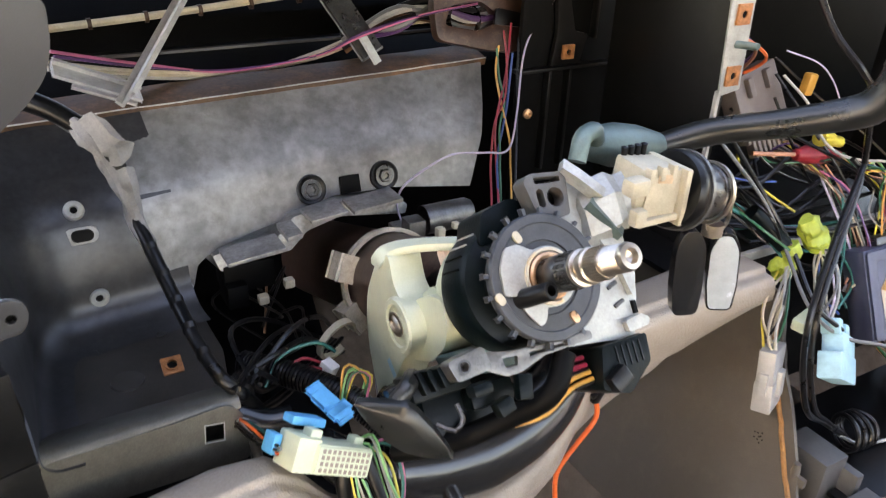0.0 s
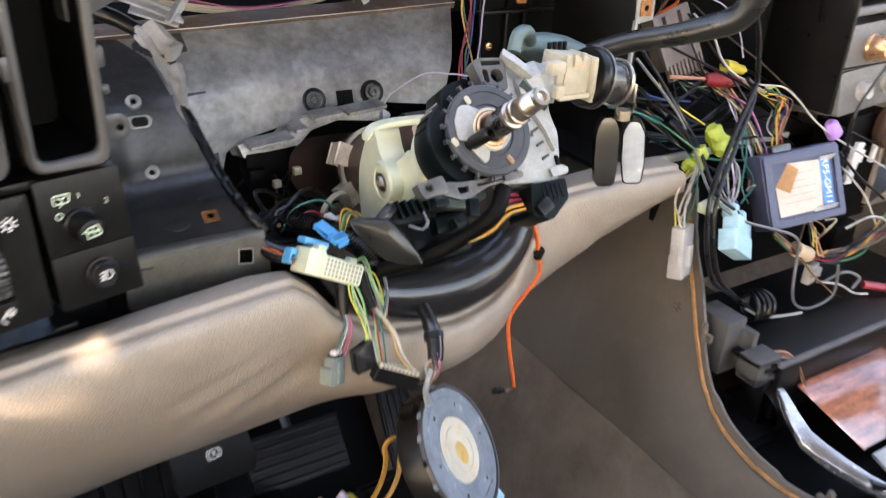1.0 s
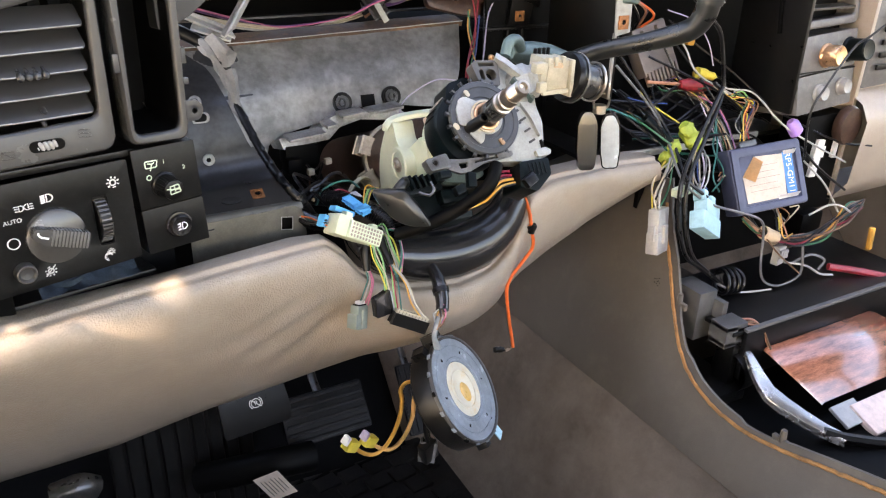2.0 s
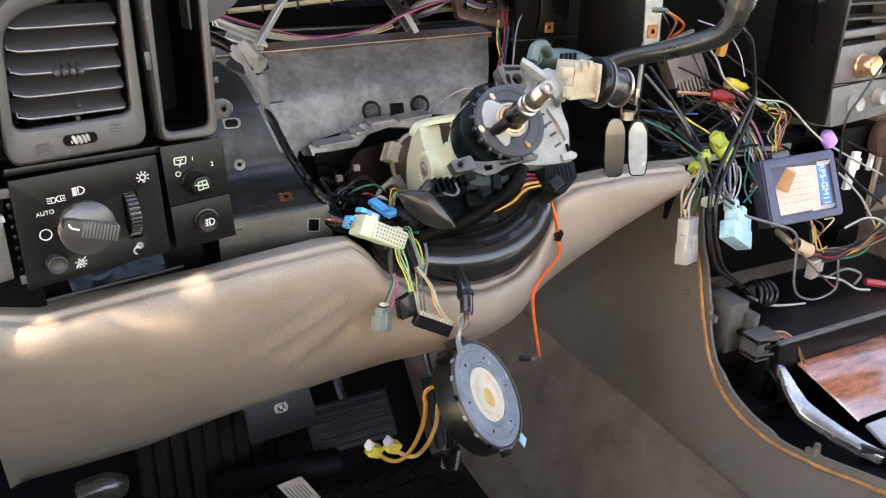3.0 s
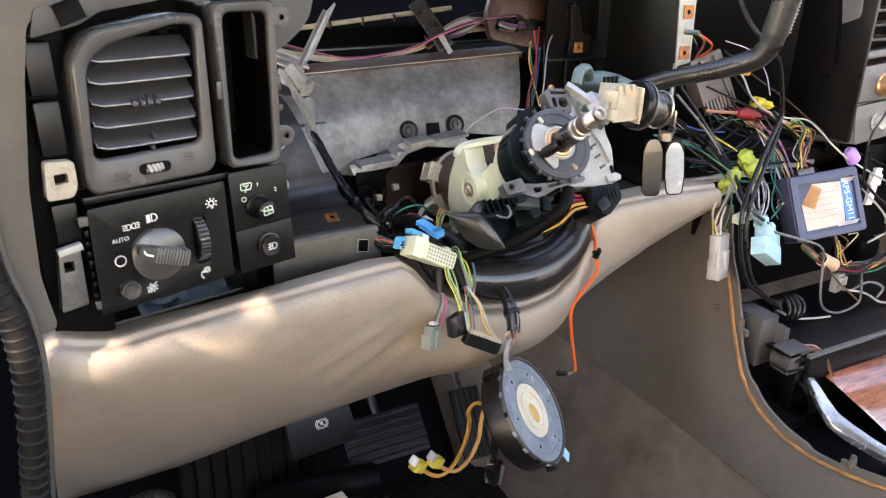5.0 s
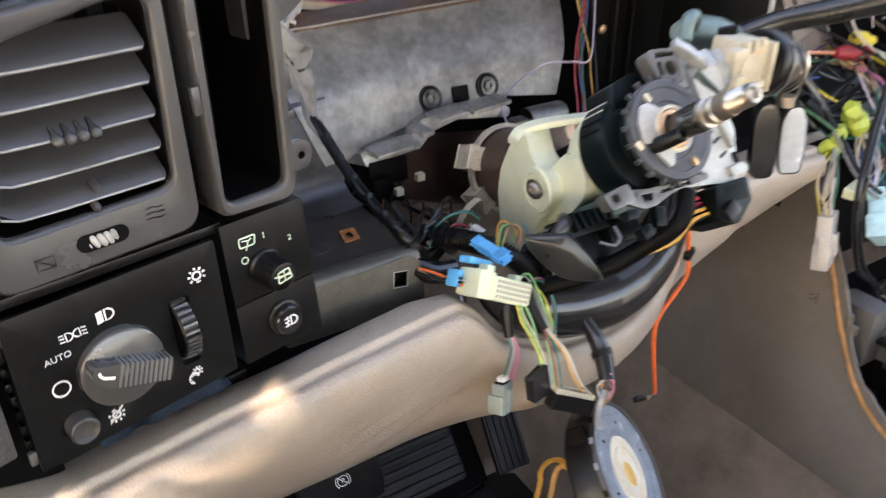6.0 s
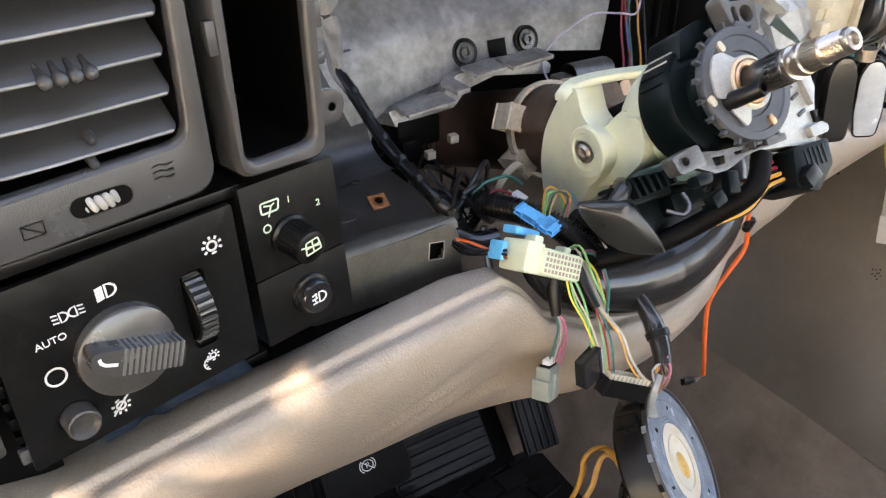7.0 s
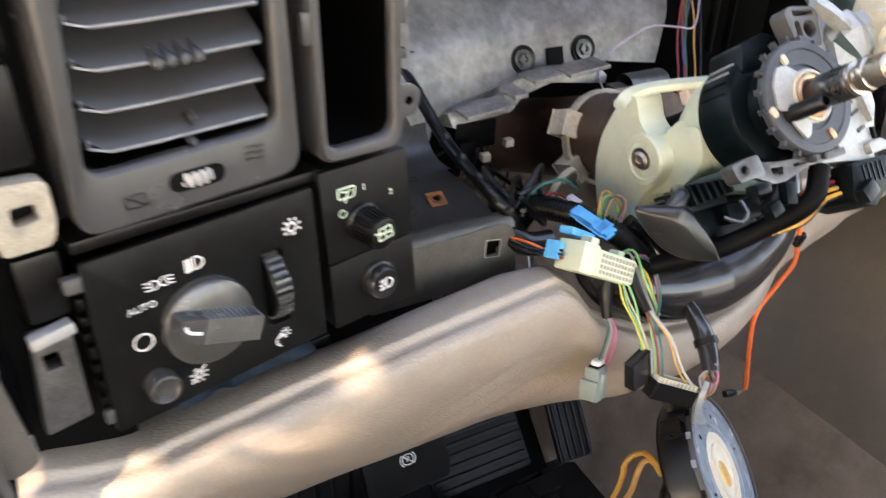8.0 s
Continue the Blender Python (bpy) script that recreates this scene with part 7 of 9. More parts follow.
th = thing("passenger_dash", (1.35, 0.55, 0.7), "beige passenger side of the dashboard", "dash trim")
bm = B()
loft(bm, [[Vector((x, y, z)) for y, z in ((0.62, 1.06), (0.52, 1.05), (0.475, 1.02), (0.47, 0.93), (0.475, 0.87), (0.445, 0.855), (0.43, 0.83), (0.437, 0.73), (0.46, 0.695), (0.58, 0.68))] for x in (1.053, 1.075, 1.3, 1.5, 1.7, 1.74)])
part("skin", bm, LEATHER, th, "beige grained dash skin", smooth=60)
part("side", box(B(), (0.008, 0.14, 0.34), at=(1.056, 0.53, 0.87), bev=0.001), LEATHER, th)
bm = B()
stroke(bm, [(1.135, 0.782), (1.185, 0.800), (1.15, 0.762)], 0.006, frame_of((0, 0.432, 0), (1, 0, 0), (0, 0, 1), (0, -1, 0)), thick=0.002, closed=True)
part("handle", bm, MIDGREY, th, "triangular glovebox pull")
bm = B()
prism(bm, corner_round([(1.072, 0.872), (1.24, 0.880), (1.24, 1.02), (1.066, 1.02)], 0.010), 0.006, frame_of((0, 0.468, 0), (1, 0, 0), (0, 0, 1), (0, -1, 0)), bev=0.002)
pv = part("side_vent", bm, STACKM, th, "pale side vent")
for k in range(5):
    part("side_slat", box(B(), (0.13, 0.004, 0.008), at=(1.156, 0.462, 0.905 + 0.019 * k), bev=0.001), BLACK, pv)


# ---- connectors and leads at the column's left ----
def bundle(th, start, end, n, r, colours, spread, seed, mid=None, wr=0.0014):
    rng = random.Random(seed)
    for i in range(n):
        o = Vector((rng.uniform(-1, 1), rng.uniform(-1, 1), rng.uniform(-1, 1))) * spread
        o2 = Vector((rng.uniform(-1, 1), rng.uniform(-1, 1), rng.uniform(-1, 1))) * spread
        o3 = Vector((rng.uniform(-1, 1), rng.uniform(-1, 1), rng.uniform(-1, 1))) * spread * 1.6
        pts = [Vector(start) + o] + [Vector(q) + o3 + (o + o2) * 0.5 for q in (mid or [])] + [Vector(end) + o2]
        wire("wire", pts, wr * 0.82, W[colours[i % len(colours)]], th)


th = thing("body_connector", (0.23, 0.47, 0.775), "pale multi-pin connector with a blue locking lever", "connector")
cx = Vector((0.87, 0.02, -0.49)).normalized()
cw = Vector((0.43, 0.36, 0.83))
cw = (cw - cx * cw.dot(cx)).normalized()
cm = frame_of((0.2268, 0.449, 0.798), cx, cw, cx.cross(cw))
bm = B()
box(bm, (0.044, 0.020, 0.026), cm, (0.0, 0.0, -0.014), bev=0.002)
box(bm, (0.018, 0.023, 0.026), cm, (-0.027, 0.001, -0.016), bev=0.002)
body = part("housing", bm, PALECON, th, "pale nylon housing")
bm = B()
box(bm, (0.0425, 0.0175, 0.003), cm, (0.0, 0.0, -0.001), bev=0.0008)
part("pin_face", bm, PALECON, th)
for i in range(10):
    for j in range(4):
        part("pin_hole", box(B(), (0.0022, 0.0026, 0.001), cm, (-0.0178 + 0.00395 * i, -0.0062 + 0.0041 * j, 0.0004), bev=0), PINM, body)
bm = B()
lv, L = along((0.229, 0.502, 0.8185), (0.238, 0.478, 0.8120))
box(bm, (0.009, 0.004, L + 0.008), lv, (0, 0, L / 2), bev=0.0015)
box(bm, (0.014, 0.004, 0.007), lv, (0.001, 0, L * 0.85), bev=0.0012)
box(bm, (0.004, 0.006, L * 0.5), lv, (-0.004, 0.001, L * 0.35), bev=0.001)
box(bm, (0.006, 0.014, 0.014), cm, (-0.040, 0.002, -0.028), bev=0.0015)
box(bm, (0.026, 0.006, 0.014), cm, (-0.020, 0.019, -0.028), bev=0.0015)
part("lever", bm, BLUECON, th, "bright blue locking lever")
part("post", box(B(), (0.009, 0.007, 0.011), cm, (-0.022, 0.014, -0.012), bev=0.0015), PALECON, th)
part("post", box(B(), (0.008, 0.006, 0.010), cm, (0.016, 0.012, -0.016), bev=0.0015), PALECON, th)
bundle(th, cm @ Vector((0.022, 0.004, -0.024)), (0.258, 0.430, 0.752), 9, 0.001, ["lime", "yellow", "green", "pink", "cream", "lime", "amber", "teal", "white"], 0.004, 5, [(0.258, 0.462, 0.790), (0.260, 0.445, 0.770)], 0.0013)
bundle(th, (0.262, 0.492, 0.812), (0.243, 0.495, 0.800), 6, 0.001, ["lime", "yellow", "amber", "pink", "lime", "green"], 0.003, 6, [(0.264, 0.497, 0.823), (0.253, 0.50, 0.827)], 0.0011)
bundle(th, cm @ Vector((-0.040, 0.0, -0.020)), (0.175, 0.53, 0.800), 5, 0.001, ["black", "orange", "black", "white", "teal"], 0.003, 7, [(0.185, 0.50, 0.803)], 0.0014)

th = thing("corrugated_loom", (0.25, 0.5, 0.79), "black corrugated loom beside the column", "harness")
run = [(0.20, 0.58, 0.80), (0.225, 0.545, 0.805), (0.250, 0.51, 0.803), (0.268, 0.485, 0.790), (0.276, 0.465, 0.775)]
part("loom", tube(B(), run, 0.0085, 12), BLACK, th)
bm = B()
pth = smooth_path(run, 0.0032)
for a, b in zip(pth, pth[1:]):
    lathe(bm, [(0.0085, -0.0007), (0.0102, -0.0007), (0.0102, 0.0007), (0.0085, 0.0007)], along(a, b)[0], 12)
part("ribs", bm, BLACK, th)

th = thing("footwell_loom", (0.22, 0.58, 0.78), "tangle of dark wires behind the column", "wires")
bundle(th, (0.185, 0.535, 0.812), (0.30, 0.66, 0.74), 12, 0.001, ["black", "black", "black", "black", "black", "black"], 0.014, 21, [(0.21, 0.57, 0.80), (0.25, 0.62, 0.77)], 0.0026)
wire("wire", [(0.205, 0.545, 0.800), (0.222, 0.555, 0.816), (0.248, 0.552, 0.822), (0.262, 0.548, 0.812)], 0.0014, W["teal"], th)
wire("wire", [(0.218, 0.545, 0.806), (0.235, 0.548, 0.814), (0.252, 0.545, 0.806)], 0.0013, W["red"], th)
wire("wire", [(0.220, 0.542, 0.802), (0.236, 0.544, 0.808), (0.252, 0.542, 0.802)], 0.0013, W["red"], th)
part("mini_plug", box(B(), (0.010, 0.012, 0.010), pose(0.254, 0.542, 0.803, 20, 10, 30), bev=0.001), PRINT, th, "small white plug")
bundle(th, (0.24, 0.68, 0.80), (0.28, 0.75, 0.70), 6, 0.001, ["black", "black", "black", "brown", "black", "black"], 0.02, 22, [(0.26, 0.72, 0.75)], 0.0018)
part("pipe", tube(B(), [(0.175, 0.527, 0.800), (0.195, 0.520, 0.790), (0.215, 0.515, 0.790)], 0.010, 12), GLOSSB, th, "glossy black taped elbow")

# three small connectors hanging in front of the bolster
th = thing("hanging_plug_leads", (0.25, 0.45, 0.68), "thin coloured leads with small plugs hanging over the bolster", "wires")
for k, (c, pts) in enumerate((("white", [(0.229, 0.453, 0.752), (0.2295, 0.447, 0.742), (0.223, 0.441, 0.732), (0.216, 0.438, 0.720)]),
                              ("pink", [(0.231, 0.453, 0.752), (0.233, 0.446, 0.742), (0.229, 0.440, 0.732), (0.222, 0.437, 0.716)]),
                              ("pink", [(0.230, 0.455, 0.752), (0.232, 0.448, 0.741), (0.228, 0.442, 0.731), (0.220, 0.439, 0.718)]),
                              ("teal", [(0.228, 0.455, 0.752), (0.228, 0.449, 0.743), (0.221, 0.443, 0.733), (0.214, 0.440, 0.720)]),
                              ("yellow", [(0.231, 0.448, 0.784), (0.2305, 0.440, 0.772), (0.234, 0.428, 0.758), (0.2355, 0.415, 0.742)]),
                              ("lime", [(0.234, 0.448, 0.784), (0.233, 0.438, 0.770), (0.238, 0.428, 0.755), (0.2365, 0.416, 0.741)]),
                              ("cream", [(0.235, 0.450, 0.784), (0.236, 0.440, 0.771), (0.239, 0.428, 0.757), (0.2385, 0.414, 0.741)]),
                              ("lime", [(0.2375, 0.445, 0.782), (0.2405, 0.437, 0.768), (0.2385, 0.428, 0.756), (0.2335, 0.416, 0.742)]),
                              ("green", [(0.240, 0.445, 0.779), (0.242, 0.436, 0.763), (0.2385, 0.425, 0.752), (0.2330, 0.417, 0.742)]),
                              ("teal", [(0.2475, 0.430, 0.764), (0.250, 0.420, 0.752), (0.2480, 0.410, 0.740), (0.2477, 0.403, 0.715)]),
                              ("red", [(0.2465, 0.430, 0.764), (0.2460, 0.420, 0.752), (0.2432, 0.410, 0.741), (0.2441, 0.404, 0.717)]),
                              ("lime", [(0.2480, 0.431, 0.764), (0.2445, 0.420, 0.751), (0.2415, 0.411, 0.741), (0.2425, 0.405, 0.719)]),
                              ("cream", [(0.2495, 0.430, 0.764), (0.2610, 0.415, 0.7445), (0.2640, 0.403, 0.7245), (0.2748, 0.396, 0.7045)]),
                              ("white", [(0.2490, 0.429, 0.764), (0.2590, 0.414, 0.7460), (0.2625, 0.403, 0.7270), (0.2735, 0.396, 0.7055)]),
                              ("amber", [(0.2485, 0.431, 0.764), (0.2575, 0.414, 0.7455), (0.2590, 0.403, 0.7270), (0.2705, 0.397, 0.7055)]))):
    wire("wire", pts, 0.00085 if k != 12 else 0.0012, W[c], th)
part("lead_wrap", tube(B(), [(0.236, 0.468, 0.785), (0.231, 0.462, 0.771), (0.2285, 0.453, 0.750)], 0.0058, 10, radii=[0.0065, 0.006, 0.004]), BLACK, th, "black tape wrap")
part("lead_wrap", tube(B(), [(0.246, 0.456, 0.788), (0.247, 0.446, 0.776), (0.2482, 0.431, 0.763)], 0.0042, 10, radii=[0.005, 0.0042, 0.0034]), BLACK, th, "black tape wrap")
# grey-green plug with its latch and mouth
m = pose(0.2105, 0.436, 0.7045, -10, 16, 24)
bm = B()
box(bm, (0.0165, 0.012, 0.027), m, bev=0.0012)
box(bm, (0.0060, 0.003, 0.020), m, (0.0, -0.0068, -0.001), bev=0.0008)
p = part("plug", bm, GREENPLUG, th, "grey-green plug")
part("plug_mouth", box(B(), (0.013, 0.009, 0.003), m, (0, 0, 0.0132), bev=0.0006), DARK, p)
part("latch", box(B(), (0.0035, 0.014, 0.016), m, (-0.0092, 0.001, -0.004), bev=0.0008), GREENPLUG, p)
part("boot", box(B(), (0.010, 0.007, 0.006), m, (0.001, 0, 0.0155), bev=0.0015), PRINT, p, "white wire boot")
# shiny black plug
m = pose(0.2280, 0.411, 0.7300, -8, -6, 14)
bm = B()
prism(bm, corner_round([(-0.0120, -0.0120), (0.0100, -0.0145), (0.0108, 0.0125), (-0.0105, 0.0100)], 0.0012), 0.009, m @ frame_of((0, -0.0045, 0), (1, 0, 0), (0, 0, 1), (0, -1, 0)), bev=0.0012)
p = part("plug", bm, GLOSSB, th, "shiny black plug")
for k in range(2):
    part("side_ridge", box(B(), (0.0014, 0.010, 0.024), m, (0.0075 + 0.003 * k, 0, 0), bev=0.0004), FOBM if k else GLOSSB, p)
# wide black plug whose pale seal shows along the top
m, L = along((0.2395, 0.404, 0.7225), (0.2760, 0.397, 0.7035), (0.45, 0.05, 0.89))
bm = B()
box(bm, (0.011, 0.010, L), m, (-0.0080, 0.001, L / 2), bev=0.0015)
box(bm, (0.006, 0.003, L * 0.5), m, (-0.008, -0.0050, L / 2), bev=0.0008)
p = part("plug", bm, BLACK, th, "wide black plug")
part("seal", box(B(), (0.0055, 0.0085, L * 0.94), m, (-0.0008, 0, L / 2), bev=0.0012), CREAM, p, "pale rubber seal")
for k in range(9):
    part("seal_notch", box(B(), (0.0060, 0.0090, 0.0007), m, (-0.0006, 0, L * (0.1 + 0.1 * k)), bev=0), PINNEDM, p)

# ---- clock spring hanging by its cable ----
def build_clock_spring():
    th = thing("clock_spring", (0.316, 0.385, 0.56), "black clock spring, blue sky sheen painted on its face, hanging by its cable", "clock spring")
    n = Vector((0.56, -0.58, 0.59)).normalized()
    u = Vector((0.339, -0.483, -0.807))
    u = (u - n * u.dot(n)).normalized()
    m = frame_of((0.318, 0.380, 0.609), u, n.cross(u), n)
    R = 0.066
    bm = B()
    lathe(bm, [(0, -0.030), (R * 0.96, -0.030), (R, -0.027), (R, -0.004), (R * 0.985, -0.001), (R * 0.96, 0), (R * 0.95, -0.0015)], m, 64)
    body = part("case", bm, BLACK, th, "black round case")
    bm = B()
    lathe(bm, [(R * 0.95, -0.0015), (R * 0.945, 0.0004), (R * 0.60, 0.0004), (R * 0.585, -0.0008), (R * 0.565, -0.0008), (R * 0.55, 0.0004), (R * 0.52, 0.0004), (R * 0.505, -0.0015)], m, 64)
    face = part("face", bm, CSFACE, th, "face plate with its sky sheen painted in blue-grey")
    bm = B()
    lathe(bm, [(R * 0.505, -0.0015), (R * 0.50, -0.0006), (R * 0.30, -0.001), (R * 0.27, -0.0025), (0, -0.0025)], m, 48)
    part("centre", bm, SKINP, th, "creamy yellowed centre ring")
    bm = B()
    lathe(bm, [(0.0, 0.0012), (R * 0.10, 0.0010), (R * 0.17, 0.0004), (R * 0.20, -0.0012)], m @ pose(R * 0.08, R * 0.04, -0.002), 20, squash=0.8)
    part("glue_blob", bm, GLUEM, th, "amber blob of old glue")
    bm = B()
    lathe(bm, [(R * 0.335, -0.0016), (R * 0.34, 0.0002), (R * 0.36, 0.0002), (R * 0.365, -0.0016)], m, 40)
    part("centre_ring", bm, SKINP, th)
    for k in range(6):
        a = radians(60 * k + 15)
        part("face_slot", box(B(), (0.0030, 0.0018, 0.001), m @ pose(R * 0.70 * math.cos(a), R * 0.70 * math.sin(a), 0.0006, 0, 0, 60 * k), bev=0.0003), DARK, face)
    bm = B()
    lathe(bm, [(R * 0.955, 0.0), (R * 0.96, 0.0022), (R * 0.985, 0.0026), (R * 1.0, 0.0014), (R * 1.0, -0.002)], m, 72)
    part("rim", bm, GREYP, body, "raised edge ring")
    for k in range(18):
        a = 20 * k + 6
        part("rim_notch", box(B(), (0.0030, 0.0050, 0.0030), m @ pose(R * 1.0 * math.cos(radians(a)), R * 1.0 * math.sin(radians(a)), -0.0005, 0, 0, a), bev=0.0005), CSFACE if k % 3 else DARK, body)
    bm = B()
    lathe(bm, [(R * 0.80, 0.0003), (R * 0.805, 0.0012), (R * 0.815, 0.0012), (R * 0.82, 0.0003)], m, 64)
    part("face_ring", bm, CSFACE, face)
    pm = pose(0.284, 0.405, 0.512, -6, 8, -28)
    bm = B()
    box(bm, (0.021, 0.014, 0.028), pm, bev=0.0016)
    box(bm, (0.007, 0.003, 0.012), pm, (0.001, -0.0078, 0.002), bev=0.0008)
    plug = part("tail_plug", bm, STACKM, th, "small dark grey plug on a short tail")
    part("plug_mouth", box(B(), (0.016, 0.009, 0.003), pm, (0, 0, 0.0132), bev=0.0006), DARK, plug)
    part("tail", tube(B(), [(0.296, 0.415, 0.585), (0.289, 0.412, 0.562), (0.284, 0.407, 0.540), (0.285, 0.406, 0.522)], 0.0038, 8), BLACK, th)
    for a, w in ((-8, 0.012), (28, 0.014), (168, 0.020), (-160, 0.012), (100, 0.016)):
        bm = B()
        box(bm, (0.010, w, 0.014), m @ pose((R + 0.003) * math.cos(radians(a)), (R + 0.003) * math.sin(radians(a)), -0.012, 0, 0, a), bev=0.0012)
        part("tab", bm, BLACK, body)
    bm = B()
    a = 14
    box(bm, (0.016, 0.014, 0.002), m @ pose((R + 0.008) * math.cos(radians(a)), (R + 0.008) * math.sin(radians(a)), -0.003, 0, 0, a), bev=0.0006)
    part("lock_tab", bm, ICEBLUE, body, "pale blue lock tab")
    bm = B()
    stroke(bm, [(R * 0.80, R * 0.28), (R * 0.80, -R * 0.1)], 0.0012, m @ pose(0, 0, 0.0002))
    part("face_groove", bm, DARK, face)
    # neck, cable and its tape
    bm = B()
    tube(bm, [(0.290, 0.396, 0.664), (0.2845, 0.395, 0.680), (0.2875, 0.396, 0.692), (0.2935, 0.398, 0.702)], 0.0032, 8, radii=[0.006, 0.0032, 0.0034, 0.0048], flat=0.6)
    part("neck", bm, CSFACE, body, "pale blue-grey ribbon sleeve")
    bundle(th, (0.288, 0.395, 0.692), (0.297, 0.404, 0.714), 8, 0.001, ["brown", "salmon", "pink", "brown", "amber", "black", "white", "brown"], 0.0035, 41, [(0.2925, 0.398, 0.703)], 0.0012)
    part("cable_wrap", tube(B(), [(0.298, 0.402, 0.708), (0.303, 0.412, 0.718), (0.306, 0.428, 0.732), (0.306, 0.448, 0.744), (0.304, 0.468, 0.760), (0.293, 0.49, 0.786), (0.278, 0.50, 0.80)], 0.0068, 12, radii=[0.0075, 0.0085, 0.0065, 0.006, 0.007, 0.007]), GLOSSB, th, "shiny black taped cable")
    part("cable_band", lathe(B(), [(0.0085, -0.003), (0.0098, -0.003), (0.0098, 0.003), (0.0085, 0.003)], along((0.3045, 0.418, 0.724), (0.3055, 0.424, 0.729))[0], 16), BLACK, th)
    # amber leads with the yellow plugs
    for i, pts in enumerate(([(0.300, 0.428, 0.566), (0.293, 0.436, 0.582), (0.282, 0.438, 0.5935), (0.270, 0.439, 0.5945), (0.2645, 0.441, 0.584), (0.268, 0.444, 0.566), (0.2655, 0.448, 0.535), (0.256, 0.456, 0.500), (0.242, 0.461, 0.482), (0.226, 0.463, 0.485), (0.208, 0.462, 0.504)],
                             [(0.302, 0.430, 0.566), (0.294, 0.438, 0.578), (0.286, 0.440, 0.578), (0.2835, 0.442, 0.562), (0.283, 0.445, 0.535), (0.276, 0.453, 0.502), (0.262, 0.46, 0.482), (0.246, 0.461, 0.488), (0.232, 0.462, 0.502)])):
        part("lead", tube(B(), pts, 0.0030, 8, flat=0.8), W["amber"] if i == 0 else LEADM, th, "amber cloth lead")
    for i, (x, z) in enumerate(((0.203, 0.509), (0.228, 0.507))):
        bm = B()
        mm = pose(x, 0.462, z, 10, 35, 20)
        box(bm, (0.020, 0.013, 0.015), mm, (0.004, 0, 0), bev=0.002)
        pl = part("yellow_plug", bm, W["yellow"], th, "yellow airbag plug")
        bm = B()
        box(bm, (0.006, 0.011, 0.012), mm, (-0.010, 0, 0.006), bev=0.002)
        part("plug_tip", bm, (PRINT, W["lilac"])[i], pl)
    bm = B()
    box(bm, (0.022, 0.014, 0.026), pose(0.283, 0.402, 0.514, 0, -10, 20), bev=0.002)
    tube(bm, [(0.283, 0.402, 0.526), (0.280, 0.405, 0.55), (0.285, 0.41, 0.57)], 0.003, 8)
    part("black_plug", bm, BLACK, th, "small black plug")


# the dark glossy face's sky reflection is put into this paler colour
CSFACE = material("pale_slate_and_sky_sheen", (0.215, 0.245, 0.27), 0.24, vary=0.2, stain=45, bump=0.06, coat=0.5, dust=(0.15, 0.18, 0.21), dusty=0.4)
GLUEM = plain("amber_glue", (0.62, 0.36, 0.10), 0.3)
LEADM = plain("tan_lead", (0.62, 0.34, 0.12), 0.6)
build_clock_spring()

# orange test lead
th = thing("orange_lead", (0.46, 0.48, 0.57), "bare-ended orange wire hanging with a tape knot", "wire")
wire("insulation", [(0.405, 0.405, 0.846), (0.425, 0.435, 0.825), (0.446, 0.468, 0.803), (0.460, 0.472, 0.774), (0.467, 0.474, 0.748), (0.4715, 0.474, 0.722), (0.4560, 0.474, 0.702), (0.4400, 0.474, 0.683), (0.4350, 0.474, 0.665), (0.4410, 0.474, 0.625), (0.4490, 0.474, 0.588), (0.4512, 0.474, 0.5745)], 0.0023, W["orange"], th, 8)
bm = B()
for k in range(5):
    tube(bm, [(0.4512, 0.474, 0.5745), (0.447, 0.474, 0.5725 + 0.001 * math.cos(2 * k)), (0.4425 - 0.001 * k, 0.474 + 0.0016 * math.sin(2 * k), 0.573 + 0.0018 * math.cos(1.3 * k))], 0.0006, 4)
part("tip", crumpled(B(), [(0.4365, 0.474, 0.5745), (0.429, 0.474, 0.577), (0.421, 0.474, 0.579)], [0.0032, 0.0042, 0.0036]), BLACK, th, "black tape on the bared end")
part("strands", bm, CHROME, th, "frayed bare strands")
bm = B()
box(bm, (0.008, 0.008, 0.014), pose(0.468, 0.474, 0.748, 10, 15, 0), bev=0.002)
box(bm, (0.012, 0.004, 0.005), pose(0.466, 0.472, 0.752, 10, -20, 0), bev=0.001)
part("tape_knot", bm, BLACK, th, "black tape knot")

# ---- the footwell ----
def build_pedal(name, c, size, tilt, label):
    th = thing(name, c, label, "pedal")
    m = Matrix.Translation(c) @ tilt
    bm = B()
    box(bm, (size[0], size[1], 0.012), m, bev=0.004)
    pad = part("pad", bm, MATR, th, "ribbed black rubber pad")
    n = int(size[1] / 0.011) if size[0] > size[1] else int(size[0] / 0.010)
    for k in range(n):
        bm = B()
        if size[0] > size[1]:
            box(bm, (size[0] * 0.94, 0.005, 0.005), m, (0, -size[1] / 2 + (k + 0.5) * size[1] / n, 0.008), bev=0.0012)
        else:
            box(bm, (0.0045, size[1] * 0.94, 0.005), m, (-size[0] / 2 + (k + 0.5) * size[0] / n, 0, 0.008), bev=0.0012)
        part("rib", bm, MATR, pad)
    p0 = m @ Vector((0, size[1] * 0.3, -0.006))
    part("arm", tube(B(), [p0, p0 + Vector((0.0, 0.05, 0.05)), p0 + Vector((0.01, 0.12, 0.20))], 0.009, 8, flat=0.5), DARKST, th)


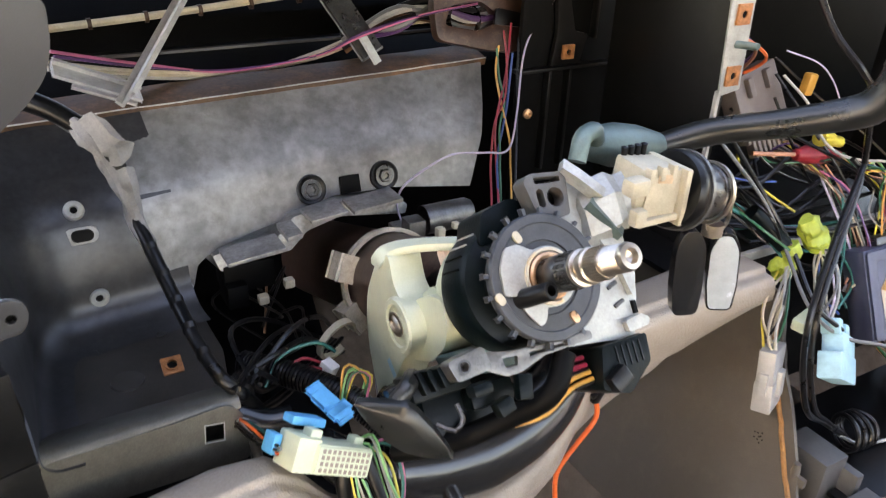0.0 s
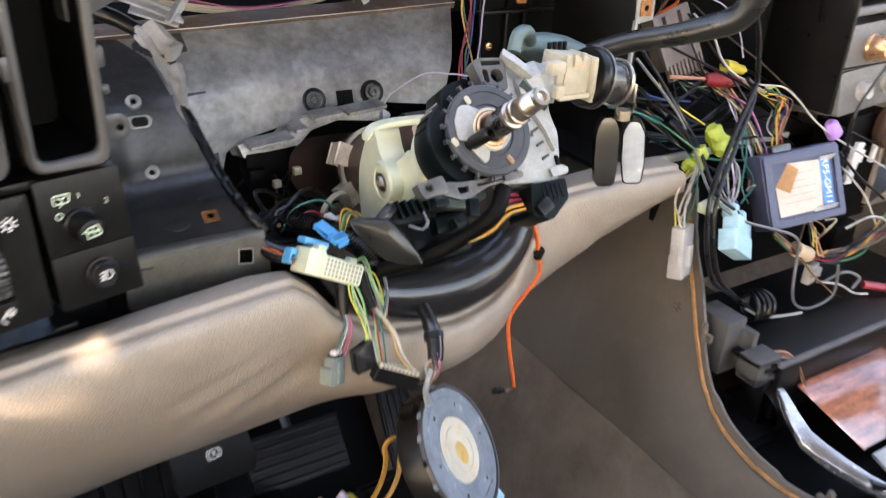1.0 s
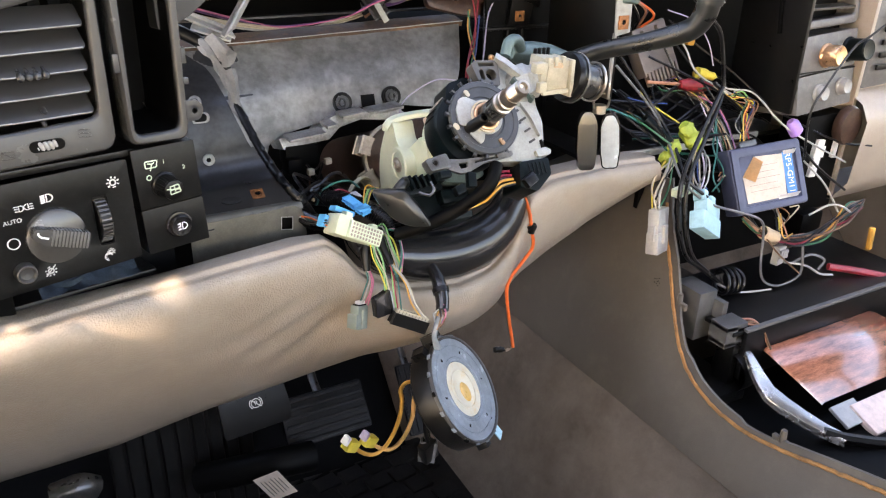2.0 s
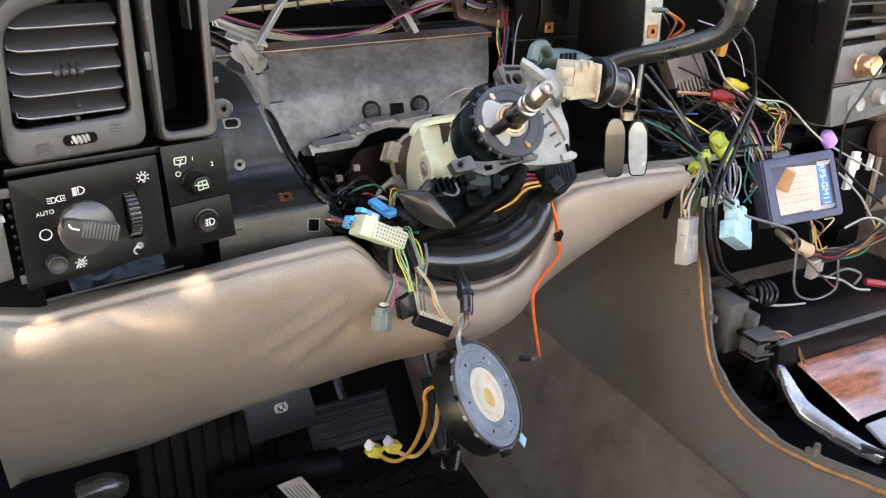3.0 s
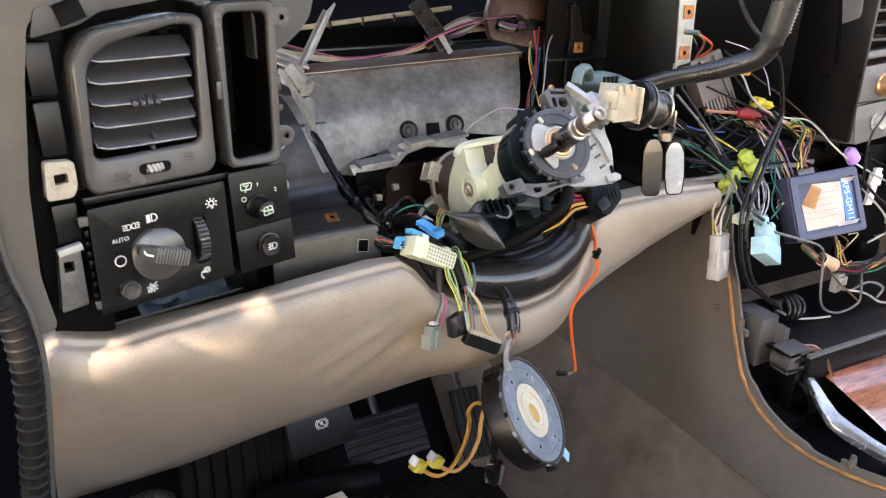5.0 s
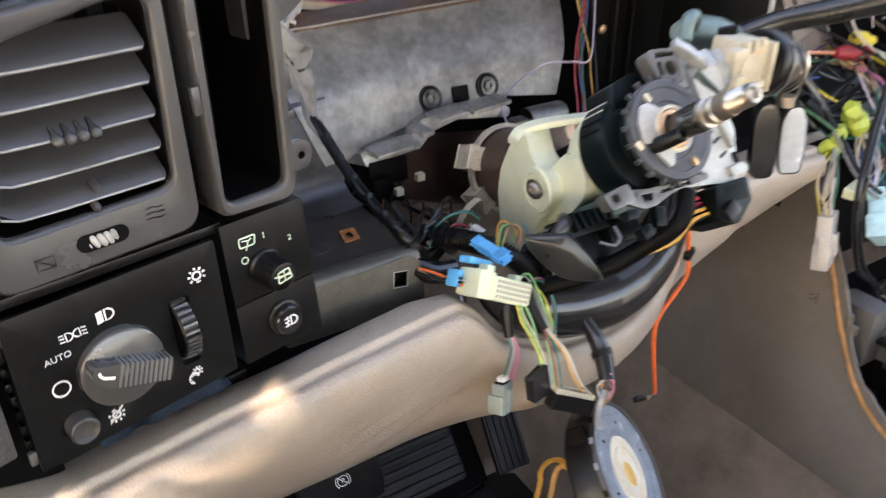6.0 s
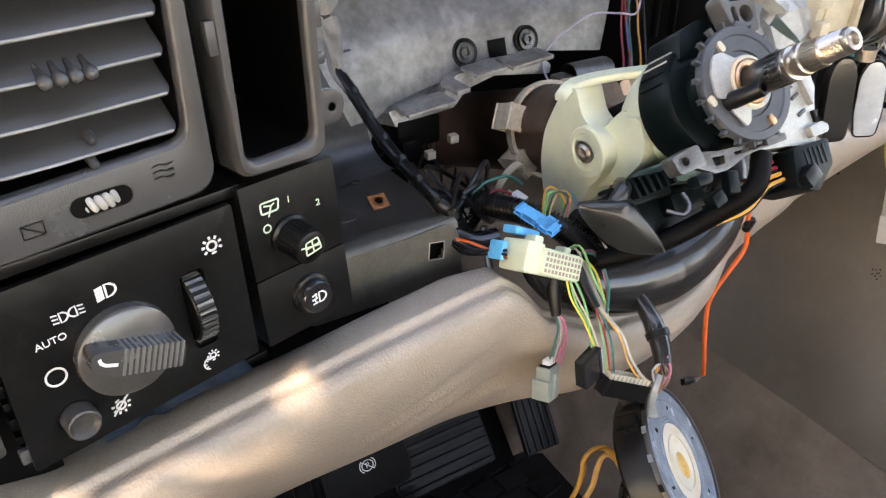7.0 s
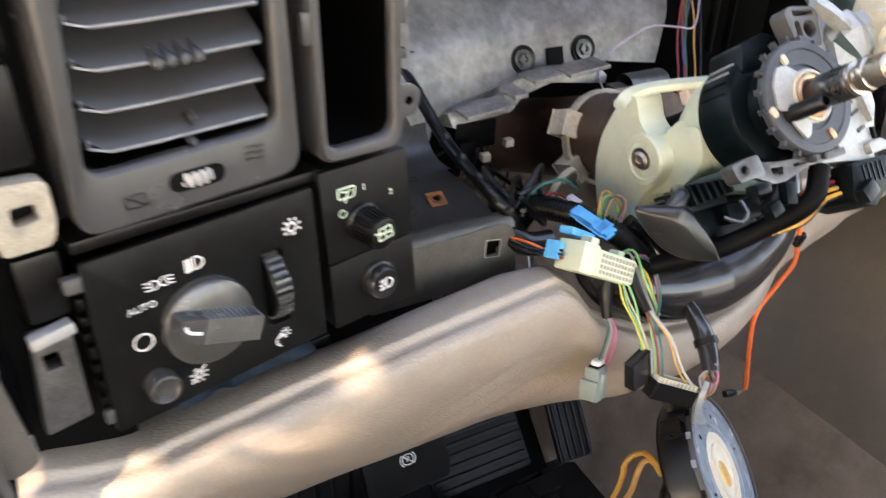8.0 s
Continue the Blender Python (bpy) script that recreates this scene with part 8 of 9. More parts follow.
build_pedal("brake_pedal", (0.245, 0.665, 0.405), (0.135, 0.075), pose(0, 0, 0, 48, 0, 0), "wide ribbed black brake pedal")
build_pedal("accelerator_pedal", (0.440, 0.735, 0.325), (0.055, 0.125), pose(0, 0, 0, 52, 0, -4), "narrow ribbed black accelerator pedal")
th = thing("parking_brake_release", (0.125, 0.6, 0.49), "black parking brake release handle under the bolster", "handle")
bm = B()
m = frame_of((0.1255, 0.604, 0.500), (0.995, -0.02, 0.09), (-0.08, 0.3, 0.95), (0.0, -0.95, 0.3))
prism(bm, corner_round([(-0.048, -0.034), (0.043, -0.034), (0.047, -0.015), (0.044, 0.026), (-0.046, 0.026)], 0.005), 0.018, m, bev=0.003, seg=3)
part("handle", bm, BLACK, th)
bm = B()
k = m @ pose(0.002, 0.004, 0.0002)
stroke(bm, arc_pts(0, 0, 0.0062, 0, 360, 24)[:-1], 0.0010, k, closed=True)
stroke(bm, arc_pts(0, 0, 0.0086, 130, 230, 10), 0.0010, k)
stroke(bm, arc_pts(0, 0, 0.0086, -50, 50, 10), 0.0010, k)
stroke(bm, [(-0.006, 0.006), (0.006, -0.006)], 0.0010, k)
lettering(bm, "P", 0.0085, k @ pose(0, 0, 0.0001))
part("symbol", bm, PRINT, th, "white parking brake symbol", smooth=0)
th = thing("kick_panel", (-0.1, 0.75, 0.3), "dark ribbed kick panel in the footwell", "panel")
bm = B()
secs = []
for i in range(90):
    a = i / 89
    groove = 0.006 * max(0.0, math.cos(2 * math.pi * 9 * a)) ** 8
    secs.append([Vector((-0.06 + 0.20 * a + 0.05 * (0.50 - z) * (a - 0.3), 0.665 + 0.05 * a + groove + 0.10 * max(0.0, 0.36 - z), z)) for z in (0.20, 0.26, 0.31, 0.36, 0.42, 0.48, 0.54)])
loft(bm, secs)
part("skin", bm, MATR, th)
bm = B()
tube(bm, [(-0.13, 0.60, 0.455), (-0.10, 0.595, 0.462), (-0.085, 0.60, 0.45)], 0.016, 10)
part("lug", bm, DARKST, th)
th = thing("paper_tag", (0.13, 0.60, 0.40), "white printed tag on a dark duct", "tag")
bm = B()
tube(bm, [(0.05, 0.66, 0.36), (0.11, 0.62, 0.385), (0.16, 0.60, 0.395), (0.20, 0.60, 0.39)], 0.022, 14)
part("duct", bm, DARK, th, "dark plastic duct")
bm = B()
tm = frame_of((0.134, 0.566, 0.388), Vector((0.8, -0.3, 0.35)).normalized(), Vector((-0.45, -0.1, 0.85)).normalized(), Vector((-0.2, -0.9, -0.2)).normalized())
box(bm, (0.036, 0.060, 0.0006), tm, bev=0)
tg = part("label", bm, PAPER, th, "white label with grey lines")
bm = B()
for i in range(6):
    box(bm, (0.0010, 0.040 - 0.005 * (i % 3), 0.0004), tm, (-0.012 + 0.0048 * i, 0, 0.0006), bev=0)
part("bars", bm, BLACK, tg)
bm = B()
nx, ny = 9, 12
prism(bm, corner_round([(-0.12, 0.42), (0.46, 0.42), (0.47, 0.85), (0.30, 0.90), (-0.10, 0.90)], 0.03), 0.008, frame_of((0, 0, 0.222), (1, 0, 0), (0, 1, 0), (0, 0, 1)), bev=0.002)
mat_th = single("floor_mat", bm, MATR, "black rubber floor mat with raised cells", "mat")
for i in range(nx):
    for j in range(ny):
        x, y = 0.06 + 0.046 * i + 0.014 * (j % 2), 0.46 + 0.036 * j
        if x > 0.44:
            continue
        part("cell", box(B(), (0.040, 0.030, 0.006), pose(x, y, 0.2245, 0, 0, 8), bev=0), MATR, mat_th)

# added black sheet, keeps the carpet behind the pedals from looking lit
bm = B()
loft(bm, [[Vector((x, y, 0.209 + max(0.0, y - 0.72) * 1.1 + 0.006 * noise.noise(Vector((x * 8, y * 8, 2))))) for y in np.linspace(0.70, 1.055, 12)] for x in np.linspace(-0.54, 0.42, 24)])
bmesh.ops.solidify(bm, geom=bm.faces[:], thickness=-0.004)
single("toe_board", bm, DARK, "added black sheet darkening the toe board behind the pedals", "insulation", kind="structure")


# ---- the radio bay's loose electronics ----
def build_box():
    th = thing("interface_box", (0.876, 0.45, 0.72), "slate blue radio interface box with a peeling label", "electronics box")
    w = Vector((0, 0.42, 0.91)).normalized()
    u = Vector((1, -0.16, 0.06))
    u = (u - w * u.dot(w)).normalized()
    m = frame_of((0.874, 0.448, 0.765), u, w, u.cross(w))
    bm = B()
    box(bm, (0.126, 0.098, 0.030), m, (0, 0, -0.015), bev=0.003)
    part("case", bm, BOXM, th, "slate blue plastic case")
    bm = B()
    prism(bm, rounded(-0.061, -0.047, 0.061, 0.047, 0.004), 0.004, m @ pose(0, 0, 0.003), holes=[rounded(-0.050, -0.038, 0.052, 0.036, 0.003)], bev=0.001)
    part("rim", bm, BOXM, th)
    bm = B()
    prism(bm, [(-0.044, -0.034), (0.026, -0.034), (0.030, 0.030), (-0.022, 0.033), (-0.046, 0.006)], 0.0004, m @ pose(0, 0, 0.0009), bev=0)
    lab = part("label", bm, PAPER, th, "worn paper label")
    bm = B()
    prism(bm, rounded(0.0285, -0.032, 0.046, 0.032, 0.001), 0.0004, m @ pose(0, 0, 0.0010), bev=0)
    part("label_bar", bm, BLUEBAR, th, "blue bar with white lettering")
    bm = B()
    lettering(bm, "RP5-GM11", 0.0138, m @ pose(0.0373, 0, 0.0014, 0, 0, -90))
    part("lettering", bm, PRINT, th, smooth=0)
    bm = B()
    secs = [[m @ Vector((-0.046 + 0.024 * t + 0.010 * s, 0.006 + 0.027 * t - 0.010 * s, 0.0012 + 0.012 * s * (1 - 0.5 * t))) for s in (0, 0.35, 0.7, 1)] for t in np.linspace(0, 1, 6)]
    loft(bm, secs)
    bmesh.ops.solidify(bm, geom=bm.faces, thickness=0.0004)
    part("curl", bm, PAPERO, lab, "curled orange label corner")
    bm = B()
    for i, (a, b) in enumerate(((-0.036, 0.018), (-0.036, 0.010), (-0.036, 0.020), (-0.036, 0.014), (-0.036, 0.016))):
        box(bm, (b - a, 0.0007, 0.0003), m, ((a + b) / 2, 0.018 - 0.009 * i, 0.0012), bev=0)
    part("text_bars", bm, PRINTGREY, lab)
    bm = B()
    loft(bm, [[m @ Vector((0.030 + 0.020 * t, 0.028 + 0.006 * s, 0.002 + 0.006 * s * t)) for s in (0, 0.5, 1)] for t in np.linspace(0, 1, 5)])
    bmesh.ops.solidify(bm, geom=bm.faces, thickness=0.0004)
    part("film", bm, PRINT, th, "peeling clear film edge")
    bm = B()
    loft(bm, [[m @ Vector((0.010 + 0.035 * t, -0.036 + 0.006 * s, 0.002 + 0.008 * s * t)) for s in (0, 0.5, 1)] for t in np.linspace(0, 1, 5)])
    bmesh.ops.solidify(bm, geom=bm.faces, thickness=0.0004)
    part("film", bm, PRINT, th, "peeling clear film edge")
    bm = B()
    box(bm, (0.030, 0.010, 0.016), m, (-0.022, 0.053, -0.014), bev=0.001)
    part("socket", bm, DARKST, th, "metal socket on top")
    bundle(th, m @ Vector((-0.020, 0.058, -0.014)), (0.862, 0.53, 0.866), 9, 0.001, ["brown", "green", "amber", "red", "black", "yellow", "blue", "salmon", "white"], 0.006, 51, [(0.858, 0.495, 0.835), (0.888, 0.515, 0.852)], 0.0013)
    bundle(th, m @ Vector((0.020, -0.052, -0.016)), (0.90, 0.42, 0.685), 8, 0.001, ["cream", "amber", "white", "black", "salmon", "yellow", "grey", "brown"], 0.012, 52, [(0.895, 0.43, 0.70)], 0.0014)


build_box()

th = thing("bay_cables", (0.8, 0.45, 0.6), "black and grey cables strung across the radio bay", "cables")
for c, r, pts in (
        ("black", 0.0032, [(0.715, 0.57, 1.11), (0.735, 0.53, 1.03), (0.755, 0.50, 0.992), (0.782, 0.50, 0.965), (0.802, 0.50, 0.902), (0.794, 0.495, 0.888), (0.742, 0.47, 0.843), (0.687, 0.44, 0.795), (0.681, 0.43, 0.743), (0.695, 0.42, 0.686), (0.732, 0.42, 0.657), (0.771, 0.42, 0.627)]),
        ("black", 0.0030, [(0.790, 0.505, 0.90), (0.800, 0.497, 0.882), (0.752, 0.47, 0.835), (0.702, 0.442, 0.790), (0.694, 0.432, 0.743), (0.706, 0.42, 0.686), (0.742, 0.42, 0.652), (0.78, 0.42, 0.622)]),
        ("grey", 0.0019, [(0.645, 0.55, 0.927), (0.702, 0.53, 0.864), (0.713, 0.50, 0.822), (0.698, 0.45, 0.786), (0.731, 0.43, 0.755), (0.789, 0.42, 0.733), (0.826, 0.41, 0.718), (0.839, 0.41, 0.690), (0.835, 0.40, 0.642), (0.854, 0.40, 0.615), (0.893, 0.40, 0.602), (0.932, 0.40, 0.613), (0.923, 0.40, 0.661)]),
        ("black", 0.0024, [(0.66, 0.56, 0.935), (0.705, 0.535, 0.870), (0.722, 0.50, 0.822), (0.705, 0.45, 0.788), (0.73, 0.43, 0.762)]),
        ("white", 0.0015, [(0.765, 0.585, 0.965), (0.779, 0.56, 0.941), (0.78, 0.54, 0.916), (0.802, 0.53, 0.896), (0.850, 0.53, 0.880), (0.886, 0.52, 0.875), (0.896, 0.50, 0.861), (0.908, 0.48, 0.840), (0.938, 0.46, 0.816), (1.039, 0.44, 0.766)]),
        ("black", 0.0026, [(0.968, 0.62, 0.893), (0.969, 0.58, 0.865), (0.967, 0.54, 0.837), (0.985, 0.50, 0.827), (1.056, 0.46, 0.794)]),
        ("black", 0.0016, [(0.82, 0.64, 0.965), (0.85, 0.60, 0.93), (0.88, 0.56, 0.90), (0.905, 0.53, 0.872), (0.925, 0.49, 0.845), (1.02, 0.45, 0.80), (1.08, 0.43, 0.79)]),
        ("black", 0.0018, [(1.02, 0.41, 0.99), (0.99, 0.42, 0.965), (0.974, 0.43, 0.948), (0.933, 0.43, 0.898), (0.911, 0.43, 0.860), (0.920, 0.43, 0.792)]),
        ("black", 0.0020, [(0.934, 0.45, 0.802), (0.978, 0.44, 0.764), (1.040, 0.43, 0.723)]),
        ("white", 0.0016, [(0.950, 0.45, 0.778), (0.986, 0.43, 0.740), (1.021, 0.42, 0.692)]),
        ("white", 0.0018, [(0.772, 0.42, 0.623), (0.80, 0.41, 0.608), (0.835, 0.405, 0.602), (0.87, 0.40, 0.600)]),
        ("grey", 0.0022, [(0.93, 0.42, 0.62), (0.96, 0.41, 0.635), (0.985, 0.40, 0.625), (0.975, 0.40, 0.61)]),
        ("white", 0.0019, [(0.90, 0.41, 0.635), (0.94, 0.40, 0.625), (0.975, 0.395, 0.605), (1.0, 0.39, 0.60)]),
        ("brown", 0.0014, [(0.852, 0.425, 0.69), (0.88, 0.41, 0.655), (0.91, 0.405, 0.630), (0.935, 0.40, 0.610)]),
        ("white", 0.0016, [(0.95, 0.42, 0.70), (0.975, 0.41, 0.715), (1.0, 0.405, 0.712), (1.02, 0.40, 0.70)]),
        ("yellow", 0.0014, [(0.741, 0.60, 0.879), (0.731, 0.58, 0.867), (0.742, 0.56, 0.854), (0.760, 0.53, 0.838)]),
        ("teal", 0.0020, [(0.62, 0.56, 0.87), (0.66, 0.55, 0.86), (0.695, 0.53, 0.84), (0.715, 0.50, 0.81)]),
        ("blue", 0.0014, [(0.70, 0.58, 0.87), (0.73, 0.57, 0.862), (0.76, 0.56, 0.86)]),
        ("teal", 0.0013, [(0.819, 0.52, 0.847), (0.814, 0.50, 0.802), (0.792, 0.48, 0.768), (0.80, 0.47, 0.745)]),
        ("teal", 0.0013, [(0.825, 0.52, 0.84), (0.806, 0.50, 0.802), (0.815, 0.48, 0.768), (0.785, 0.47, 0.748)])):
    wire("cable", pts, r, W[c], th, 8)

th = thing("bay_loom", (0.82, 0.58, 0.83), "dark tangle of black wires at the back of the radio bay", "wires")
bundle(th, (0.68, 0.60, 0.86), (0.96, 0.56, 0.83), 9, 0.001, ["black"], 0.022, 101, [(0.76, 0.58, 0.83), (0.85, 0.58, 0.86)], 0.0026)
bundle(th, (0.70, 0.56, 0.82), (1.00, 0.50, 0.70), 9, 0.001, ["black", "black", "black", "teal"], 0.024, 102, [(0.80, 0.53, 0.80), (0.92, 0.53, 0.78)], 0.0024)
bundle(th, (0.74, 0.60, 0.95), (0.90, 0.56, 0.80), 6, 0.001, ["black"], 0.03, 103, [(0.80, 0.58, 0.88)], 0.0022)

th = thing("coiled_lead", (0.781, 0.42, 0.60), "coiled black lead lying in the tray", "cable")
for k in range(4):
    bm = B()
    m = frame_of((0.778 + 0.004 * k, 0.418, 0.626), (0.3, 0.9, 0.2), (0.1, -0.2, 0.95), (0.95, -0.2, -0.1)) @ pose(0, 0, 0.003 * k, 5 * k, 8 * k)
    pts = [m @ Vector((0.020 * math.cos(a), 0.017 * math.sin(a), 0)) for a in np.linspace(0, 2 * math.pi, 14)]
    part("loop", tube(bm, pts, 0.0028, 8), W["black"], th)

th = thing("masked_bundle", (0.92, 0.42, 0.65), "multicoloured wire bundle held with masking tape", "wires")
rng = random.Random(61)
cols = ["brown", "salmon", "black", "black", "green", "brown", "grey", "salmon", "black", "teal", "amber", "maroon", "black", "brown"]
for i in range(18):
    o = [rng.uniform(-0.009, 0.009) for _ in range(8)]
    wire("wire", [(0.832 + o[0], 0.44, 0.712 + o[1]), (0.851 + o[2] * 0.5, 0.43, 0.689 + o[3] * 0.6), (0.878, 0.425 + o[4] * 0.4, 0.675 + o[5] * 0.4), (0.937, 0.42 + o[6] * 0.5, 0.660 + o[7]), (0.997, 0.42 + o[0], 0.668 + o[2] * 1.3), (1.05, 0.42 + o[4], 0.684 + o[5] * 1.6), (1.10, 0.43, 0.69 + o[3])], 0.0017, W[cols[i % len(cols)]], th)
bm = B()
m, L = along((0.858, 0.4265, 0.687), (0.885, 0.424, 0.673))
lathe(bm, [(0.0085, 0), (0.0105, 0.001), (0.0100, L * 0.5), (0.0108, L), (0.0085, L)], m, 16)
part("tape_band", bm, MASKTAPE, th, "band of masking tape")

th = thing("white_connector", (0.665, 0.45, 0.69), "pale grey connector hanging on cream wires", "connector")
cmx = pose(0.6635, 0.448, 0.719, -8, 7, 22)
bm = B()
box(bm, (0.036, 0.018, 0.030), cmx, (0, 0, -0.017), bev=0.002)
part("lower_half", bm, SILVERP, th)
bm = B()
box(bm, (0.034, 0.016, 0.034), cmx, (0, 0, 0.014), bev=0.002)
box(bm, (0.012, 0.006, 0.026), cmx, (0, -0.010, -0.004), bev=0.001)
box(bm, (0.006, 0.008, 0.022), cmx, (-0.018, 0, -0.002), bev=0.001)
part("upper_half", bm, SILVERP, th)
bundle(th, (0.662, 0.452, 0.750), (0.722, 0.494, 0.800), 9, 0.001, ["cream", "white", "yellow", "cream", "green", "cream", "white", "black", "cream"], 0.008, 71, [(0.668, 0.462, 0.770), (0.690, 0.476, 0.786)], 0.0016)

th = thing("lime_taped_splices", (0.735, 0.50, 0.79), "wire splices wrapped in lime green tape", "splice")
part("splice", crumpled(B(), [(0.716, 0.500, 0.785), (0.722, 0.499, 0.800), (0.724, 0.499, 0.815), (0.722, 0.500, 0.824)], [0.009, 0.0115, 0.0105, 0.012, 0.008], 0.16, 4), LIMETAPE, th, smooth=20)
part("splice", crumpled(B(), [(0.742, 0.505, 0.845), (0.752, 0.503, 0.832), (0.764, 0.500, 0.818), (0.776, 0.498, 0.806)], [0.008, 0.013, 0.012, 0.014, 0.012, 0.006], 0.18, 7), LIMETAPE, th, smooth=20)
part("tail", crumpled(B(), [(0.706, 0.505, 0.795), (0.712, 0.503, 0.802), (0.720, 0.50, 0.805)], [0.004, 0.008, 0.006], 0.2, 2), LIMETAPE, th, smooth=20)
part("dark_splice", tube(B(), [(0.690, 0.53, 0.852), (0.705, 0.52, 0.838), (0.718, 0.505, 0.820)], 0.009, 10), HOUSEM, th, "dark taped splice")
bundle(th, (0.765, 0.498, 0.812), (0.740, 0.450, 0.762), 7, 0.001, ["cream", "white", "lilac", "grey", "cream", "blue", "white"], 0.007, 72, [(0.768, 0.488, 0.795), (0.752, 0.466, 0.775)], 0.0015)
bundle(th, (0.69, 0.56, 0.86), (0.72, 0.505, 0.815), 7, 0.001, ["black", "teal", "black", "green", "grey", "black", "brown"], 0.010, 73, [(0.70, 0.53, 0.84)], 0.0018)

th = thing("ice_blue_connector", (0.725, 0.43, 0.71), "ice blue and white radio plug", "connector")
m = pose(0.726, 0.425, 0.735, -25, 32, 10)
bm = B()
box(bm, (0.056, 0.022, 0.026), m, (0.002, 0, -0.010), bev=0.002)
part("shell", bm, ICEBLUE, th, "ice blue shell")
bm = B()
box(bm, (0.044, 0.020, 0.022), m, (0.006, 0.0, 0.012), bev=0.002)
box(bm, (0.012, 0.018, 0.016), m, (-0.012, 0.002, 0.028), bev=0.002)
box(bm, (0.014, 0.018, 0.012), m, (0.012, 0.002, 0.028), bev=0.002)
part("insert", bm, ICEBLUE, th, "ice blue insert")
part("guide", box(B(), (0.030, 0.014, 0.012), pose(0.700, 0.450, 0.770, 0, -5, 10), bev=0.002), PALECON, th)

th = thing("grey_multipin_connector", (0.765, 0.60, 0.89), "brown-grey ribbed multi-pin connector with its wires", "connector")
w = Vector((0.25, -0.35, -0.9)).normalized()
u = Vector((1, 0.1, 0.1))
u = (u - w * u.dot(w)).normalized()
m = frame_of((0.757, 0.605, 0.928), u, -w, u.cross(-w))
bm = B()
box(bm, (0.072, 0.070, 0.022), m, (0, 0.004, 0), bev=0.003)
for k in range(2):
    box(bm, (0.008, 0.020, 0.008), m, (-0.016 + 0.030 * k, 0.024, 0.013), bev=0.0015)
part("shell", bm, PINNEDM, th, "brown-grey shell")
for k in range(9):
    bm = B()
    box(bm, (0.0045, 0.020, 0.010), m, (-0.030 + 0.0075 * k, -0.036, 0.008), bev=0.001)
    part("rib", bm, PINNEDM, th)
bundle(th, m @ Vector((0.0, -0.046, 0)), (0.812, 0.545, 0.872), 10, 0.001, ["cream", "brown", "black", "white", "salmon", "green", "grey", "yellow", "purple", "brown"], 0.010, 81, [(0.785, 0.575, 0.885)], 0.0014)
bundle(th, (0.810, 0.545, 0.870), (0.812, 0.480, 0.760), 10, 0.001, ["pink", "lilac", "brown", "green", "cream", "salmon", "grey", "pink", "purple", "white"], 0.006, 82, [(0.822, 0.525, 0.845), (0.833, 0.50, 0.805), (0.834, 0.49, 0.778)], 0.0014)
bundle(th, m @ Vector((-0.01, 0.04, 0)), (0.69, 0.60, 1.01), 4, 0.001, ["salmon", "orange", "black", "purple"], 0.006, 83, [(0.735, 0.60, 0.985)], 0.0022)
wire("wire", [(0.76, 0.585, 0.99), (0.80, 0.57, 0.975), (0.825, 0.56, 0.945), (0.838, 0.555, 0.91)], 0.0009, W["lilac"], th)
part("cap", box(B(), (0.014, 0.010, 0.024), pose(0.83, 0.60, 0.945, 0, 10, 0), bev=0.003), W["amber"], th, "small amber cap")

th = thing("audio_plugs", (0.82, 0.555, 0.88), "red and yellow audio plugs", "plugs")
bm = B()
m, L = along((0.778, 0.560, 0.887), (0.842, 0.550, 0.880))
lathe(bm, [(0.0, 0), (0.006, 0.002), (0.0095, 0.016), (0.0095, 0.038), (0.0070, 0.054), (0.004, L), (0, L)], m, 18)
part("red_plug", bm, W["red"], th, "dark red plug sleeve")
part("red_tail", tube(B(), [(0.725, 0.57, 0.893), (0.745, 0.565, 0.891), (0.780, 0.56, 0.887)], 0.0024, 8), W["salmon"], th)
bm = B()
m, L = along((0.804, 0.555, 0.903), (0.846, 0.550, 0.893))
lathe(bm, [(0.0, 0), (0.0085, 0.001), (0.0085, 0.018), (0.006, 0.022), (0.006, 0.034), (0.004, 0.036), (0, L)], m, 16)
part("yellow_plug", bm, W["yellow"], th, "bright yellow plug")
bundle(th, (0.84, 0.55, 0.88), (0.862, 0.53, 0.866), 6, 0.001, ["white", "yellow", "white", "amber", "green", "white"], 0.006, 91, None, 0.0016)
bundle(th, (0.862, 0.53, 0.866), (0.90, 0.52, 0.850), 6, 0.001, ["yellow", "amber", "lime", "yellow", "white", "green"], 0.004, 92, [(0.885, 0.53, 0.868)], 0.0013)

